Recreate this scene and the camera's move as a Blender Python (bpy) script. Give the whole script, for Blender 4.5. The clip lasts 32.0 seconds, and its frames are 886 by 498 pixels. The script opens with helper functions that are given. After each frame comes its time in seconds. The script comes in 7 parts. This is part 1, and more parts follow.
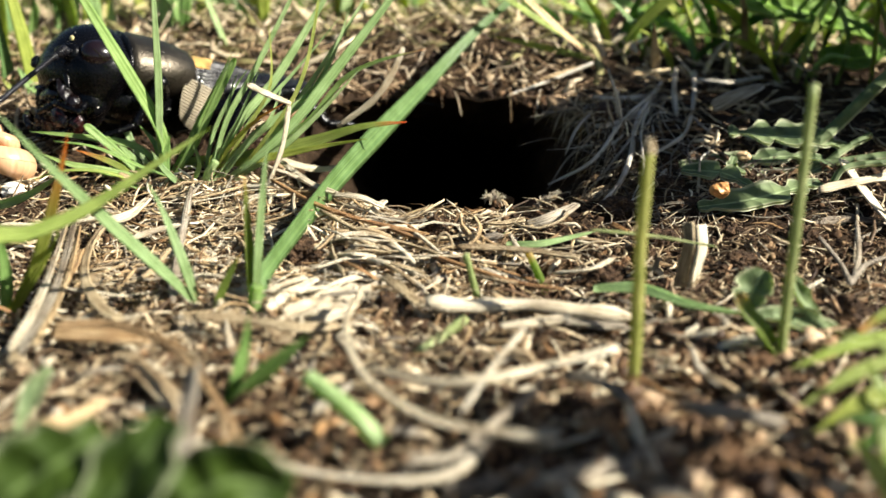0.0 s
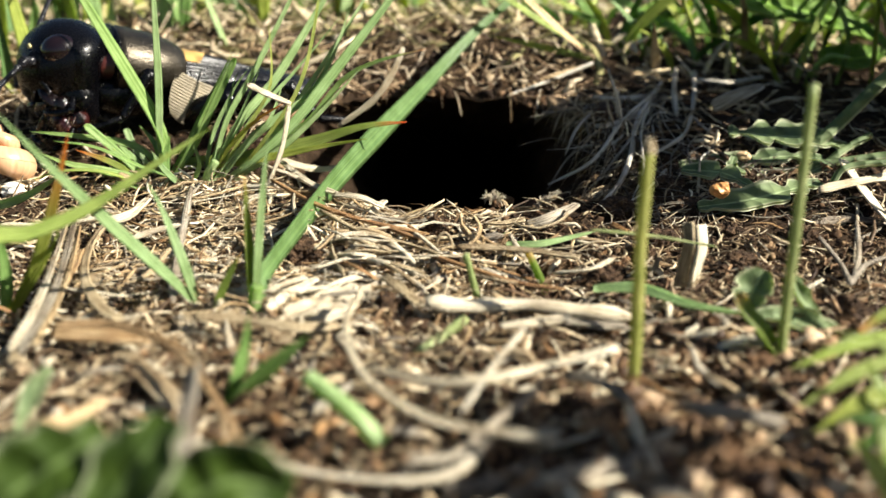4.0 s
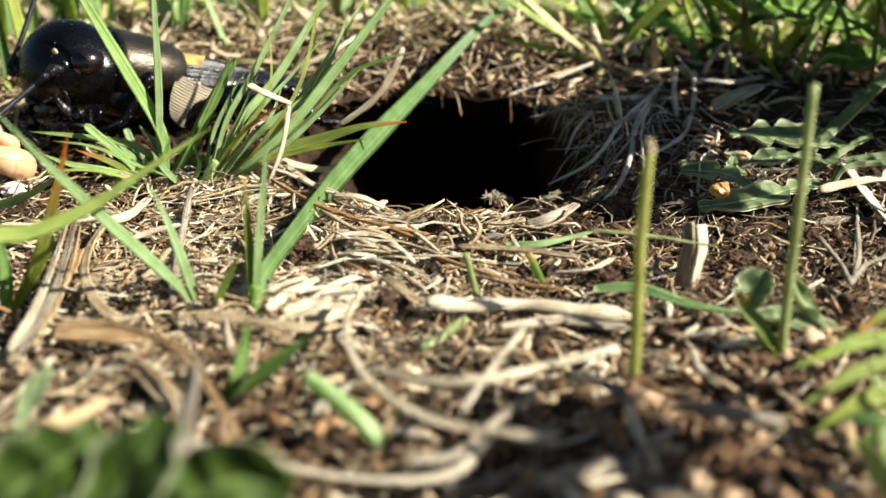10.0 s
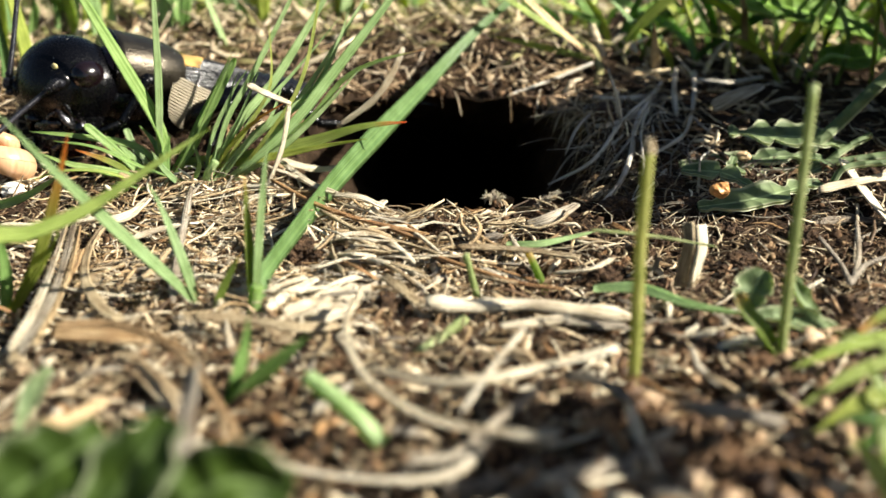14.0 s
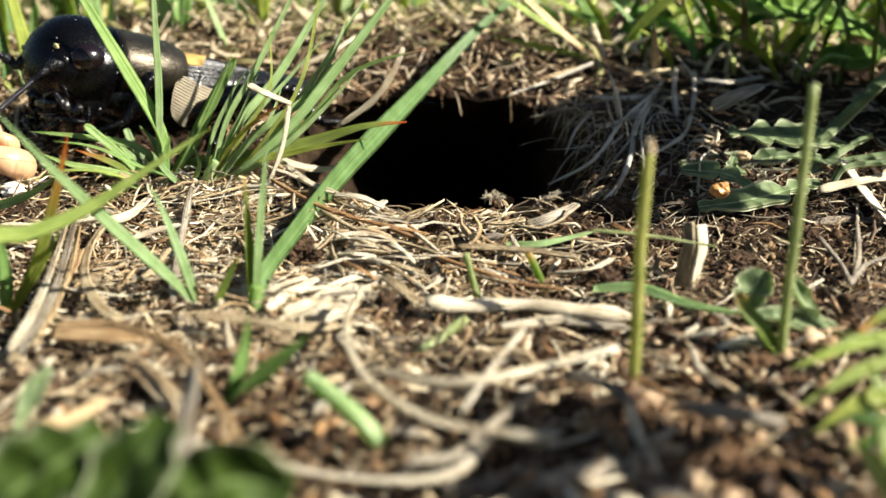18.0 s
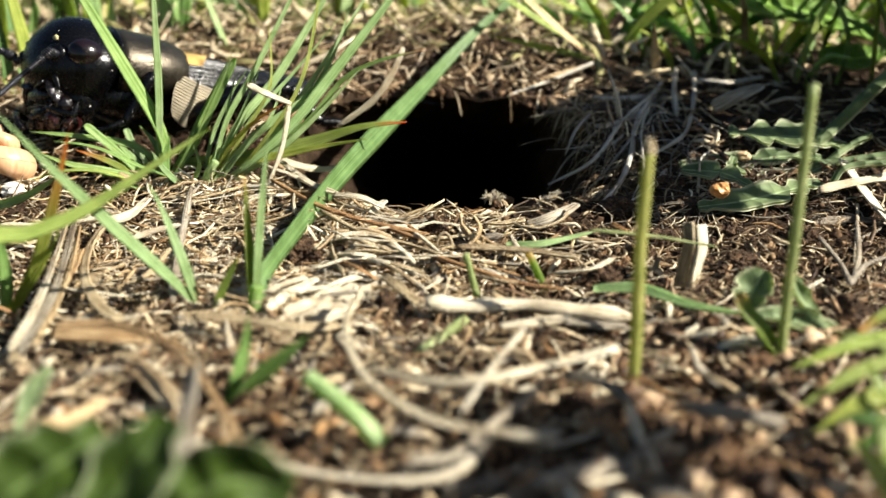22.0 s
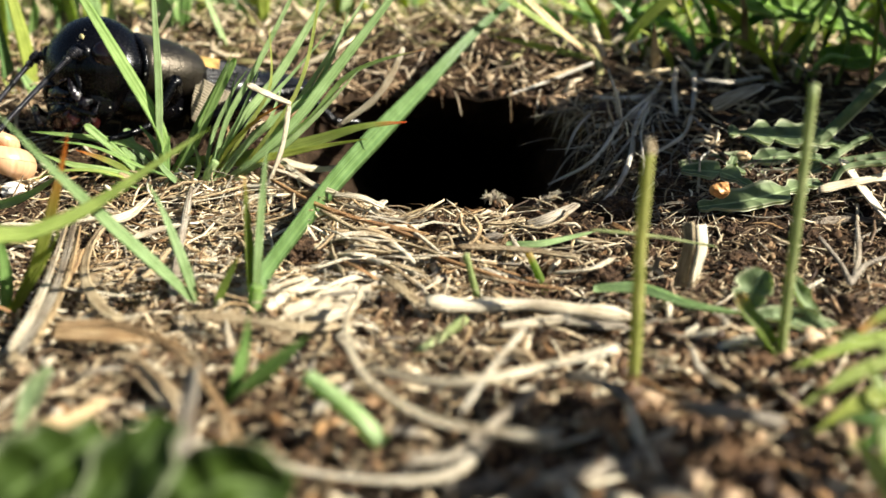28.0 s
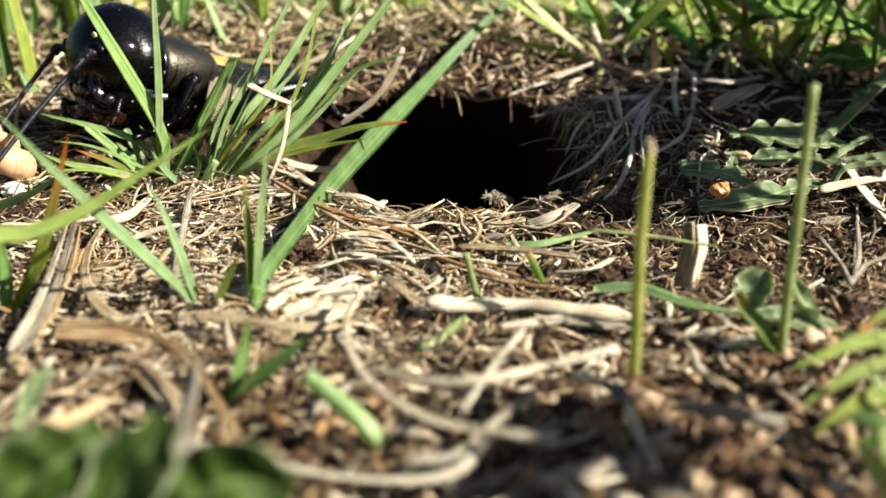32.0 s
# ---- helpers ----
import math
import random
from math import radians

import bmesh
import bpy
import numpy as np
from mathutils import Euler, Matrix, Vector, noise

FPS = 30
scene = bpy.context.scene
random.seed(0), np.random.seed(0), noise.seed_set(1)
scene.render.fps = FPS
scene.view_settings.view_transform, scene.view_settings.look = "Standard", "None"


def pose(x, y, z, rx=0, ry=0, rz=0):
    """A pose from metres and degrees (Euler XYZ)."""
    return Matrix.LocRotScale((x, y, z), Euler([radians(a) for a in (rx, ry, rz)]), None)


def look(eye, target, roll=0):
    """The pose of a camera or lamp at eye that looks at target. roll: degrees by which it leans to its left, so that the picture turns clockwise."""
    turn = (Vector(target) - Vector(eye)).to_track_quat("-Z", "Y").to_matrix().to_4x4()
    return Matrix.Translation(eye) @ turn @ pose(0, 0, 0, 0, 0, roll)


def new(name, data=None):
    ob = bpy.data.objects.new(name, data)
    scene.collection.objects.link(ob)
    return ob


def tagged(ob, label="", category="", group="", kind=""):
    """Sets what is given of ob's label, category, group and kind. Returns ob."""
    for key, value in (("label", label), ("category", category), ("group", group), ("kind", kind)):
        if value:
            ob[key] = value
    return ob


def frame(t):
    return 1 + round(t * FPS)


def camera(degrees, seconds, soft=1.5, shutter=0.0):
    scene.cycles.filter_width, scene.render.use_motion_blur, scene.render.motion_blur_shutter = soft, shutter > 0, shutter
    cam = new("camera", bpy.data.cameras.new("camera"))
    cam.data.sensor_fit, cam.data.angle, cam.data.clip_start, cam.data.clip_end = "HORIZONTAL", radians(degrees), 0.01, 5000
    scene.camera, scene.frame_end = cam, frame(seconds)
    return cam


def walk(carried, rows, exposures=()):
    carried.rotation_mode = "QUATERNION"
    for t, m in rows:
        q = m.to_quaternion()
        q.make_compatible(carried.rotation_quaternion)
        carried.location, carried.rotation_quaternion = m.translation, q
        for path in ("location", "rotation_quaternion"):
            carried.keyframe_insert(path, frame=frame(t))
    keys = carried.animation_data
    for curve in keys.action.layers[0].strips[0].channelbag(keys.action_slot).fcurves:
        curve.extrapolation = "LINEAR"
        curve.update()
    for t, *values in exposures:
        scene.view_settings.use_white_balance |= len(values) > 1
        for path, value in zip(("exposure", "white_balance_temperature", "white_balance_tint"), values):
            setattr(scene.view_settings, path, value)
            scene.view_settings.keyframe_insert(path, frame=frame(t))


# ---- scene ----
# ---- camera ----
MM = 0.001
cam = camera(50, 32.0, soft=1.5)
cam.data.dof.use_dof = True
cam.data.dof.focus_distance = 0.0535
cam.data.dof.aperture_fstop = 47
EYE = pose(0, 0, 0.016, 72, 0, 0)
walk(cam, [(0, EYE), (32, EYE)], exposures=[(0, 1.4), (32, 1.4)])

# ---- world, sun ----
SUN_ELEVATION, SUN_AZIMUTH = 36, 106   # azimuth clockwise from +y
world = bpy.data.worlds.new("world")
scene.world = world
world.use_nodes = True
wn = world.node_tree.nodes
sky = wn.new("ShaderNodeTexSky")
sky.sky_type = "NISHITA"
sky.sun_disc = False
sky.sun_elevation, sky.sun_rotation = radians(SUN_ELEVATION), radians(SUN_AZIMUTH)
wn["Background"].inputs["Strength"].default_value = 0.032
world.node_tree.links.new(sky.outputs[0], wn["Background"].inputs["Color"])
sun_data = bpy.data.lights.new("sun", "SUN")
sun_data.energy, sun_data.angle, sun_data.color = 5.0, radians(0.53), (1.0, 0.945, 0.83)
sun = new("sun", sun_data)
sa, se = radians(SUN_AZIMUTH), radians(SUN_ELEVATION)
sun_way = Vector((math.sin(sa) * math.cos(se), math.cos(sa) * math.cos(se), math.sin(se)))
sun.matrix_world = look(sun_way * 3, (0, 0, 0))


# ---- materials ----
def material(name, rough=0.6, spec=0.4):
    m = bpy.data.materials.new(name)
    m.use_nodes = True
    b = m.node_tree.nodes["Principled BSDF"]
    b.inputs["Roughness"].default_value = rough
    b.inputs["Specular IOR Level"].default_value = spec
    return m, m.node_tree.nodes, m.node_tree.links, b


def node(nodes, kind, **values):
    n = nodes.new(kind)
    for key, value in values.items():
        n.inputs[key].default_value = value
    return n


def ramp(nodes, links, source, stops):
    r = nodes.new("ShaderNodeValToRGB")
    while len(r.color_ramp.elements) < len(stops):
        r.color_ramp.elements.new(0.5)
    for e, (at, c) in zip(r.color_ramp.elements, stops):
        e.position, e.color = at, (*c, 1)
    links.new(source, r.inputs[0])
    return r


def bump(nodes, links, shader, height, strength, distance):
    b = node(nodes, "ShaderNodeBump", Strength=strength, Distance=distance)
    links.new(height, b.inputs["Height"])
    links.new(b.outputs[0], shader.inputs["Normal"])


def uv_coords(nodes, links, su, sv):
    """UV stretched: su across, sv along a blade."""
    c = nodes.new("ShaderNodeUVMap")
    m = node(nodes, "ShaderNodeMapping", Scale=(su, sv, 1))
    links.new(c.outputs[0], m.inputs[0])
    return m.outputs[0]


def mixed(nodes, links, blend, fac, a, b):
    m = nodes.new("ShaderNodeMixRGB")
    m.blend_type = blend
    for value, socket in ((fac, m.inputs[0]), (a, m.inputs[1]), (b, m.inputs[2])):
        if isinstance(value, bpy.types.NodeSocket):
            links.new(value, socket)
        elif isinstance(value, tuple):
            socket.default_value = (*value, 1)
        else:
            socket.default_value = value
    return m.outputs[0]


def grass_material(name, base, light, tip=None, through_light=0.55, rough=0.42):
    """A grass blade: veins along it, a change of tone along its length, light shining through."""
    m, n, l, b = material(name, rough, 0.45)
    across = node(n, "ShaderNodeTexNoise", Scale=1.0, Detail=2.0)
    l.new(uv_coords(n, l, 24, 0.8), across.inputs["Vector"])
    veins = ramp(n, l, across.outputs[0], [(0.3, base), (0.68, light)])
    blotch = node(n, "ShaderNodeTexNoise", Scale=900.0, Detail=3.0)
    geo = n.new("ShaderNodeNewGeometry")
    l.new(geo.outputs["Position"], blotch.inputs["Vector"])
    tone = ramp(n, l, blotch.outputs[0], [(0.3, (0.72, 0.75, 0.6)), (0.7, (1.1, 1.06, 1.05))])
    colour = mixed(n, l, "MULTIPLY", 1.0, veins.outputs[0], tone.outputs[0])
    info = n.new("ShaderNodeObjectInfo")
    vary = ramp(n, l, info.outputs["Random"], [(0.0, (0.82, 0.9, 0.8)), (1.0, (1.12, 1.05, 1.1))])
    colour = mixed(n, l, "MULTIPLY", 1.0, colour, vary.outputs[0])
    if tip:
        uv = n.new("ShaderNodeUVMap")
        sep = n.new("ShaderNodeSeparateXYZ")
        l.new(uv.outputs[0], sep.inputs[0])
        along = ramp(n, l, sep.outputs[1], [(tip[0], (0, 0, 0)), (tip[1], (1, 1, 1))])
        colour = mixed(n, l, "MIX", along.outputs[0], colour, tip[2])
    l.new(colour, b.inputs["Base Color"])
    bump(n, l, b, across.outputs[0], 0.7, 0.00015)
    tl = n.new("ShaderNodeBsdfTranslucent")
    l.new(mixed(n, l, "MULTIPLY", 1.0, colour, (1.55, 1.65, 0.85)), tl.inputs["Color"])
    mix = n.new("ShaderNodeMixShader")
    mix.inputs[0].default_value = through_light
    l.new(b.outputs[0], mix.inputs[1])
    l.new(tl.outputs[0], mix.inputs[2])
    l.new(mix.outputs[0], n["Material Output"].inputs[0])
    return m


def straw_material(name, dark, mid, pale, rough=0.6, streak=22):
    """Dead grass: fibres along it, weathered blotches."""
    m, n, l, b = material(name, rough, 0.35)
    fibre = node(n, "ShaderNodeTexNoise", Scale=1.0, Detail=4.0, Roughness=0.65)
    l.new(uv_coords(n, l, streak, 1.6), fibre.inputs["Vector"])
    c = ramp(n, l, fibre.outputs[0], [(0.36, dark), (0.48, mid), (0.62, pale)])
    geo = n.new("ShaderNodeNewGeometry")
    stain = node(n, "ShaderNodeTexNoise", Scale=420.0, Detail=4.0)
    l.new(geo.outputs["Position"], stain.inputs["Vector"])
    t = ramp(n, l, stain.outputs[0], [(0.32, (0.5, 0.42, 0.34)), (0.55, (1.0, 1.0, 1.0))])
    info = n.new("ShaderNodeObjectInfo")
    v = ramp(n, l, info.outputs["Random"], [(0.0, (0.78, 0.76, 0.74)), (1.0, (1.08, 1.06, 1.0))])
    col = mixed(n, l, "MULTIPLY", 0.8, c.outputs[0], t.outputs[0])
    l.new(mixed(n, l, "MULTIPLY", 1.0, col, v.outputs[0]), b.inputs["Base Color"])
    bump(n, l, b, fibre.outputs[0], 0.8, 0.0002)
    return m


def litter_material(name, stops, rough=0.7):
    """Scattered scraps: each has a tone of its own."""
    m, n, l, b = material(name, rough, 0.3)
    geo = n.new("ShaderNodeNewGeometry")
    c = ramp(n, l, geo.outputs["Random Per Island"], stops)
    grain = node(n, "ShaderNodeTexNoise", Scale=3500.0, Detail=3.0)
    l.new(geo.outputs["Position"], grain.inputs["Vector"])
    t = ramp(n, l, grain.outputs[0], [(0.35, (0.55, 0.5, 0.45)), (0.6, (1.05, 1.05, 1.05))])
    l.new(mixed(n, l, "MULTIPLY", 0.85, c.outputs[0], t.outputs[0]), b.inputs["Base Color"])
    bump(n, l, b, grain.outputs[0], 0.6, 0.00008)
    return m


def soil_material():
    m, n, l, b = material("soil", 0.95, 0.15)
    geo = n.new("ShaderNodeNewGeometry")
    big = node(n, "ShaderNodeTexNoise", Scale=160.0, Detail=5.0, Roughness=0.65)
    fine = node(n, "ShaderNodeTexNoise", Scale=2600.0, Detail=6.0, Roughness=0.75)
    for t in (big, fine):
        l.new(geo.outputs["Position"], t.inputs["Vector"])
    a = ramp(n, l, big.outputs[0], [(0.3, (0.018, 0.011, 0.007)), (0.5, (0.042, 0.026, 0.015)), (0.72, (0.09, 0.06, 0.035))])
    f = ramp(n, l, fine.outputs[0], [(0.32, (0.35, 0.32, 0.3)), (0.5, (0.9, 0.88, 0.85)), (0.7, (1.7, 1.55, 1.3))])
    earth = mixed(n, l, "MULTIPLY", 1.0, a.outputs[0], f.outputs[0])
    # away from the bare patch the meadow is closed turf
    away = n.new("ShaderNodeVectorMath")
    away.operation = "DISTANCE"
    away.inputs[1].default_value = (0.0, 0.06, 0.0)
    l.new(geo.outputs["Position"], away.inputs[0])
    wild = node(n, "ShaderNodeTexNoise", Scale=9.0, Detail=6.0, Roughness=0.7)
    l.new(geo.outputs["Position"], wild.inputs["Vector"])
    turf = ramp(n, l, wild.outputs[0], [(0.32, (0.035, 0.065, 0.014)), (0.5, (0.06, 0.11, 0.025)), (0.7, (0.13, 0.14, 0.05))])
    edge = n.new("ShaderNodeMapRange")
    edge.inputs["From Min"].default_value, edge.inputs["From Max"].default_value = 0.18, 0.5
    l.new(away.outputs["Value"], edge.inputs["Value"])
    l.new(mixed(n, l, "MIX", edge.outputs["Result"], earth, turf.outputs[0]), b.inputs["Base Color"])
    bump(n, l, b, fine.outputs[0], 1.0, 0.0004)
    return m


def clod_material(name, pale):
    m, n, l, b = material(name, 0.85, 0.3)
    geo = n.new("ShaderNodeNewGeometry")
    fine = node(n, "ShaderNodeTexNoise", Scale=3200.0, Detail=6.0, Roughness=0.75)
    l.new(geo.outputs["Position"], fine.inputs["Vector"])
    c = ramp(n, l, fine.outputs[0], [(0.3, (0.012 * pale, 0.007 * pale, 0.004 * pale)), (0.48, (0.055 * pale, 0.03 * pale, 0.015 * pale)), (0.62, (0.14 * pale, 0.08 * pale, 0.04 * pale)), (0.75, (0.30 * pale, 0.19 * pale, 0.10 * pale))])
    l.new(c.outputs[0], b.inputs["Base Color"])
    bump(n, l, b, fine.outputs[0], 1.0, 0.0003)
    return m


def cuticle_material(name, colour, rough, pits=2500.0, relief=0.15, coat=0.0, sheen=(0.0, 0.0, 0.0)):
    """Insect armour: hard, glossy, finely pitted."""
    m, n, l, b = material(name, rough, 0.42)
    geo = n.new("ShaderNodeTexCoord")
    p = node(n, "ShaderNodeTexNoise", Scale=pits, Detail=3.0)
    big = node(n, "ShaderNodeTexNoise", Scale=450.0, Detail=3.0)
    l.new(geo.outputs["Object"], big.inputs["Vector"])
    l.new(geo.outputs["Object"], p.inputs["Vector"])
    tone = ramp(n, l, big.outputs[0], [(0.35, tuple(c * 0.6 for c in colour)), (0.65, tuple(c * 1.5 + s for c, s in zip(colour, sheen)))])
    speck = node(n, "ShaderNodeTexNoise", Scale=3600.0, Detail=1.0)
    l.new(geo.outputs["Object"], speck.inputs["Vector"])
    dust = ramp(n, l, speck.outputs[0], [(0.76, (0, 0, 0)), (0.785, (1, 1, 1))])
    l.new(mixed(n, l, "MIX", dust.outputs[0], tone.outputs[0], (0.34, 0.33, 0.30)), b.inputs["Base Color"])
    r = ramp(n, l, p.outputs[0], [(0.3, (rough * 0.7,) * 3), (0.7, (rough * 1.4,) * 3)])
    l.new(r.outputs[0], b.inputs["Roughness"])
    b.inputs["Coat Weight"].default_value = coat
    b.inputs["Coat Roughness"].default_value = 0.06
    bump(n, l, b, p.outputs[0], relief, 0.00006)
    return m


GREEN = grass_material("fresh_grass", (0.16, 0.29, 0.085), (0.34, 0.50, 0.19), through_light=0.4)
PALE = grass_material("pale_grass", (0.29, 0.42, 0.18), (0.50, 0.66, 0.36), through_light=0.3)
RIBBED = grass_material("ribbed_grass", (0.17, 0.31, 0.07), (0.43, 0.57, 0.23), through_light=0.35)
DULL = grass_material("dull_pale_grass", (0.20, 0.27, 0.10), (0.42, 0.47, 0.22), through_light=0.25)
BROADBLADE = grass_material("dull_green_grass", (0.075, 0.165, 0.05), (0.19, 0.32, 0.115), through_light=0.4)
CUT_STEM = grass_material("yellowing_stem", (0.30, 0.31, 0.07), (0.56, 0.54, 0.22), through_light=0.3)
TEAL = grass_material("bluish_grass", (0.20, 0.33, 0.14), (0.38, 0.51, 0.26), through_light=0.35)
DEEP = grass_material("deep_green_grass", (0.045, 0.12, 0.012), (0.12, 0.24, 0.03), through_light=0.5)
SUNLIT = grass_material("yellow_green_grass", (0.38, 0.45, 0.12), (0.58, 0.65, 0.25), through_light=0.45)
OLIVE = grass_material("olive_grass", (0.27, 0.34, 0.05), (0.46, 0.52, 0.13), through_light=0.4)
RED_TIP = grass_material("red_tipped_grass", (0.19, 0.28, 0.05), (0.40, 0.48, 0.15), tip=(0.86, 0.99, (0.62, 0.15, 0.05)))
RUST = grass_material("rusty_grass", (0.24, 0.30, 0.05), (0.42, 0.45, 0.12), tip=(0.5, 0.95, (0.64, 0.27, 0.08)))
PINK_TIP = grass_material("pink_tipped_grass", (0.24, 0.36, 0.12), (0.44, 0.56, 0.26), tip=(0.88, 0.99, (0.74, 0.42, 0.38)))
DRY_TIP = grass_material("dry_tipped_grass", (0.18, 0.25, 0.05), (0.34, 0.42, 0.12), tip=(0.8, 0.97, (0.50, 0.36, 0.16)))
STRAW = straw_material("straw", (0.16, 0.10, 0.05), (0.46, 0.36, 0.22), (0.68, 0.58, 0.40))
WHITE_STRAW = straw_material("bleached_straw", (0.38, 0.29, 0.17), (0.74, 0.66, 0.49), (0.88, 0.83, 0.70))
GREY_STRAW = straw_material("grey_weathered_straw", (0.10, 0.08, 0.06), (0.33, 0.29, 0.23), (0.58, 0.53, 0.44))
BROWN_STRAW = straw_material("brown_straw", (0.14, 0.07, 0.03), (0.34, 0.18, 0.08), (0.58, 0.38, 0.18))
ORANGE_STRAW = straw_material("orange_brown_straw", (0.28, 0.15, 0.06), (0.58, 0.38, 0.19), (0.80, 0.63, 0.40))
TAN = straw_material("tan_straw", (0.26, 0.16, 0.08), (0.55, 0.40, 0.22), (0.76, 0.62, 0.40))
ROOT = straw_material("pale_root", (0.08, 0.068, 0.052), (0.19, 0.17, 0.135), (0.34, 0.31, 0.26), streak=8)
PALE_ROOT = straw_material("bleached_root", (0.32, 0.29, 0.24), (0.56, 0.53, 0.46), (0.78, 0.75, 0.68), streak=8)
SOIL = soil_material()
APRON = litter_material("sunlit_straw", [(0.0, (0.09, 0.05, 0.024)), (0.25, (0.28, 0.18, 0.085)), (0.5, (0.56, 0.42, 0.23)), (0.75, (0.76, 0.65, 0.46)), (1.0, (0.86, 0.79, 0.63))])
LITTER = litter_material("straw_scraps", [(0.0, (0.03, 0.019, 0.011)), (0.3, (0.11, 0.07, 0.038)), (0.52, (0.30, 0.22, 0.125)), (0.78, (0.54, 0.44, 0.28)), (1.0, (0.74, 0.66, 0.49))])
CRUMB = litter_material("soil_crumbs", [(0.0, (0.018, 0.010, 0.005)), (0.55, (0.060, 0.033, 0.016)), (0.9, (0.15, 0.088, 0.045)), (1.0, (0.36, 0.24, 0.13))], 0.95)
TURF = litter_material("meadow_grass", [(0.0, (0.04, 0.09, 0.012)), (0.5, (0.12, 0.22, 0.035)), (0.8, (0.24, 0.32, 0.09)), (1.0, (0.55, 0.44, 0.22))], 0.5)
BANK = litter_material("brown_bank_litter", [(0.0, (0.05, 0.03, 0.018)), (0.35, (0.20, 0.13, 0.07)), (0.65, (0.42, 0.31, 0.18)), (1.0, (0.70, 0.60, 0.44))])
BACK = litter_material("bank_thatch", [(0.0, (0.10, 0.07, 0.035)), (0.25, (0.26, 0.26, 0.09)), (0.6, (0.46, 0.37, 0.22)), (1.0, (0.72, 0.63, 0.45))])
FIBRE = litter_material("soil_fibres", [(0.0, (0.022, 0.012, 0.006)), (0.5, (0.085, 0.046, 0.022)), (0.85, (0.22, 0.13, 0.065)), (1.0, (0.52, 0.40, 0.24))], 0.85)
CLOD = clod_material("clod", 1.0)
PEAT = clod_material("peat", 2.8)
HUSK = litter_material("brown_peat_lumps", [(0.0, (0.035, 0.018, 0.009)), (0.45, (0.12, 0.065, 0.03)), (0.75, (0.30, 0.18, 0.09)), (1.0, (0.74, 0.60, 0.40))], 0.6)
TAN_PEAT = litter_material("tan_peat", [(0.0, (0.05, 0.028, 0.014)), (0.5, (0.20, 0.12, 0.06)), (1.0, (0.60, 0.44, 0.28))], 0.6)

BLACK = cuticle_material("black_cuticle", (0.0012, 0.0012, 0.0017), 0.25, 6000.0, 0.34, 0.0)
BLACK.node_tree.nodes["Principled BSDF"].inputs["Specular IOR Level"].default_value = 0.27
PRONOTUM = cuticle_material("pronotum_cuticle", (0.0045, 0.004, 0.0033), 0.36, 7000.0, 0.65, 0.0, (0.004, 0.003, 0.0015))
PRONOTUM.node_tree.nodes["Principled BSDF"].inputs["Specular IOR Level"].default_value = 0.85
PRONOTUM.node_tree.nodes["Principled BSDF"].inputs["Specular Tint"].default_value = (1.0, 0.86, 0.66, 1)
EYE_BROWN = cuticle_material("eye", (0.007, 0.0035, 0.0045), 0.17, 12000.0, 0.06, 0.3)
MOUTH_RED = cuticle_material("reddish_mouthparts", (0.022, 0.0045, 0.004), 0.2, 2600.0, 2.4, 0.3)
FACE = cuticle_material("wrinkled_face_cuticle", (0.004, 0.0022, 0.0022), 0.2, 2800.0, 2.4, 0.3)
NECK = cuticle_material("red_neck_skin", (0.06, 0.013, 0.011), 0.34, 1500.0, 1.0, 0.1)
YELLOW_SPOT = cuticle_material("pale_ocellus", (0.55, 0.47, 0.22), 0.25, 3000.0, 0.05)
WING_BLACK = cuticle_material("dark_wing", (0.006, 0.006, 0.007), 0.3, 3000.0, 0.35, 0.1)
WING_BLACK.node_tree.nodes["Principled BSDF"].inputs["Specular IOR Level"].default_value = 0.4
WING_BASE = cuticle_material("orange_wing_base", (0.44, 0.27, 0.085), 0.35, 2600.0, 0.3)
WING_SIDE = cuticle_material("pale_wing_side", (0.22, 0.185, 0.125), 0.45, 2600.0, 0.3)
BROWN_HAIR = cuticle_material("bristle", (0.05, 0.03, 0.02), 0.4, 5000.0, 0.1)
ANTENNA = cuticle_material("antenna_grey", (0.012, 0.012, 0.016), 0.3, 5000.0, 0.3)


# ---- the lie of the land ----
def fade(t):
    t = np.clip(t, 0, 1)
    return t * t * (3 - 2 * t)


# the burrow mouth: centre and half-widths in the plan
HX, HY, HA, HB = -0.1, 63.2, 10.2, 7.6


def slope(x, y):
    """Height of the smooth ground in mm: flat meadow, then a bank with the burrow in it."""
    x, y = np.asarray(x, float), np.asarray(y, float)
    s = np.clip((y - 45) / 46, 0, 1)
    z = 9.0 * (s * 0.8 + 0.2 * fade(s))
    z = z + 2.0 * np.exp(-(((x - 1) / 9) ** 2 + ((y - 79) / 5.5) ** 2))
    z = z - 4.0 * fade((y - 88) / 45)
    q = np.hypot((x - HX) / HA, (y - HY) / HB)
    front = fade((HY + 1 - y) / 6)
    z = z - 2.9 * front * np.exp(-np.clip(q - 1, 0, 9) ** 2 * 9)
    return z


def lattice(i, j, seed):
    h = np.sin(i * 127.1 + j * 311.7 + seed * 74.7) * 43758.5453
    return h - np.floor(h)


def grain(x, y, size, seed):
    """Smooth noise from -1 to 1 with lumps of that size."""
    u, v = np.asarray(x, float) / size, np.asarray(y, float) / size
    i, j = np.floor(u), np.floor(v)
    a, b = fade(u - i), fade(v - j)
    low = lattice(i, j, seed) * (1 - a) + lattice(i + 1, j, seed) * a
    top = lattice(i, j + 1, seed) * (1 - a) + lattice(i + 1, j + 1, seed) * a
    return (low * (1 - b) + top * b) * 2 - 1


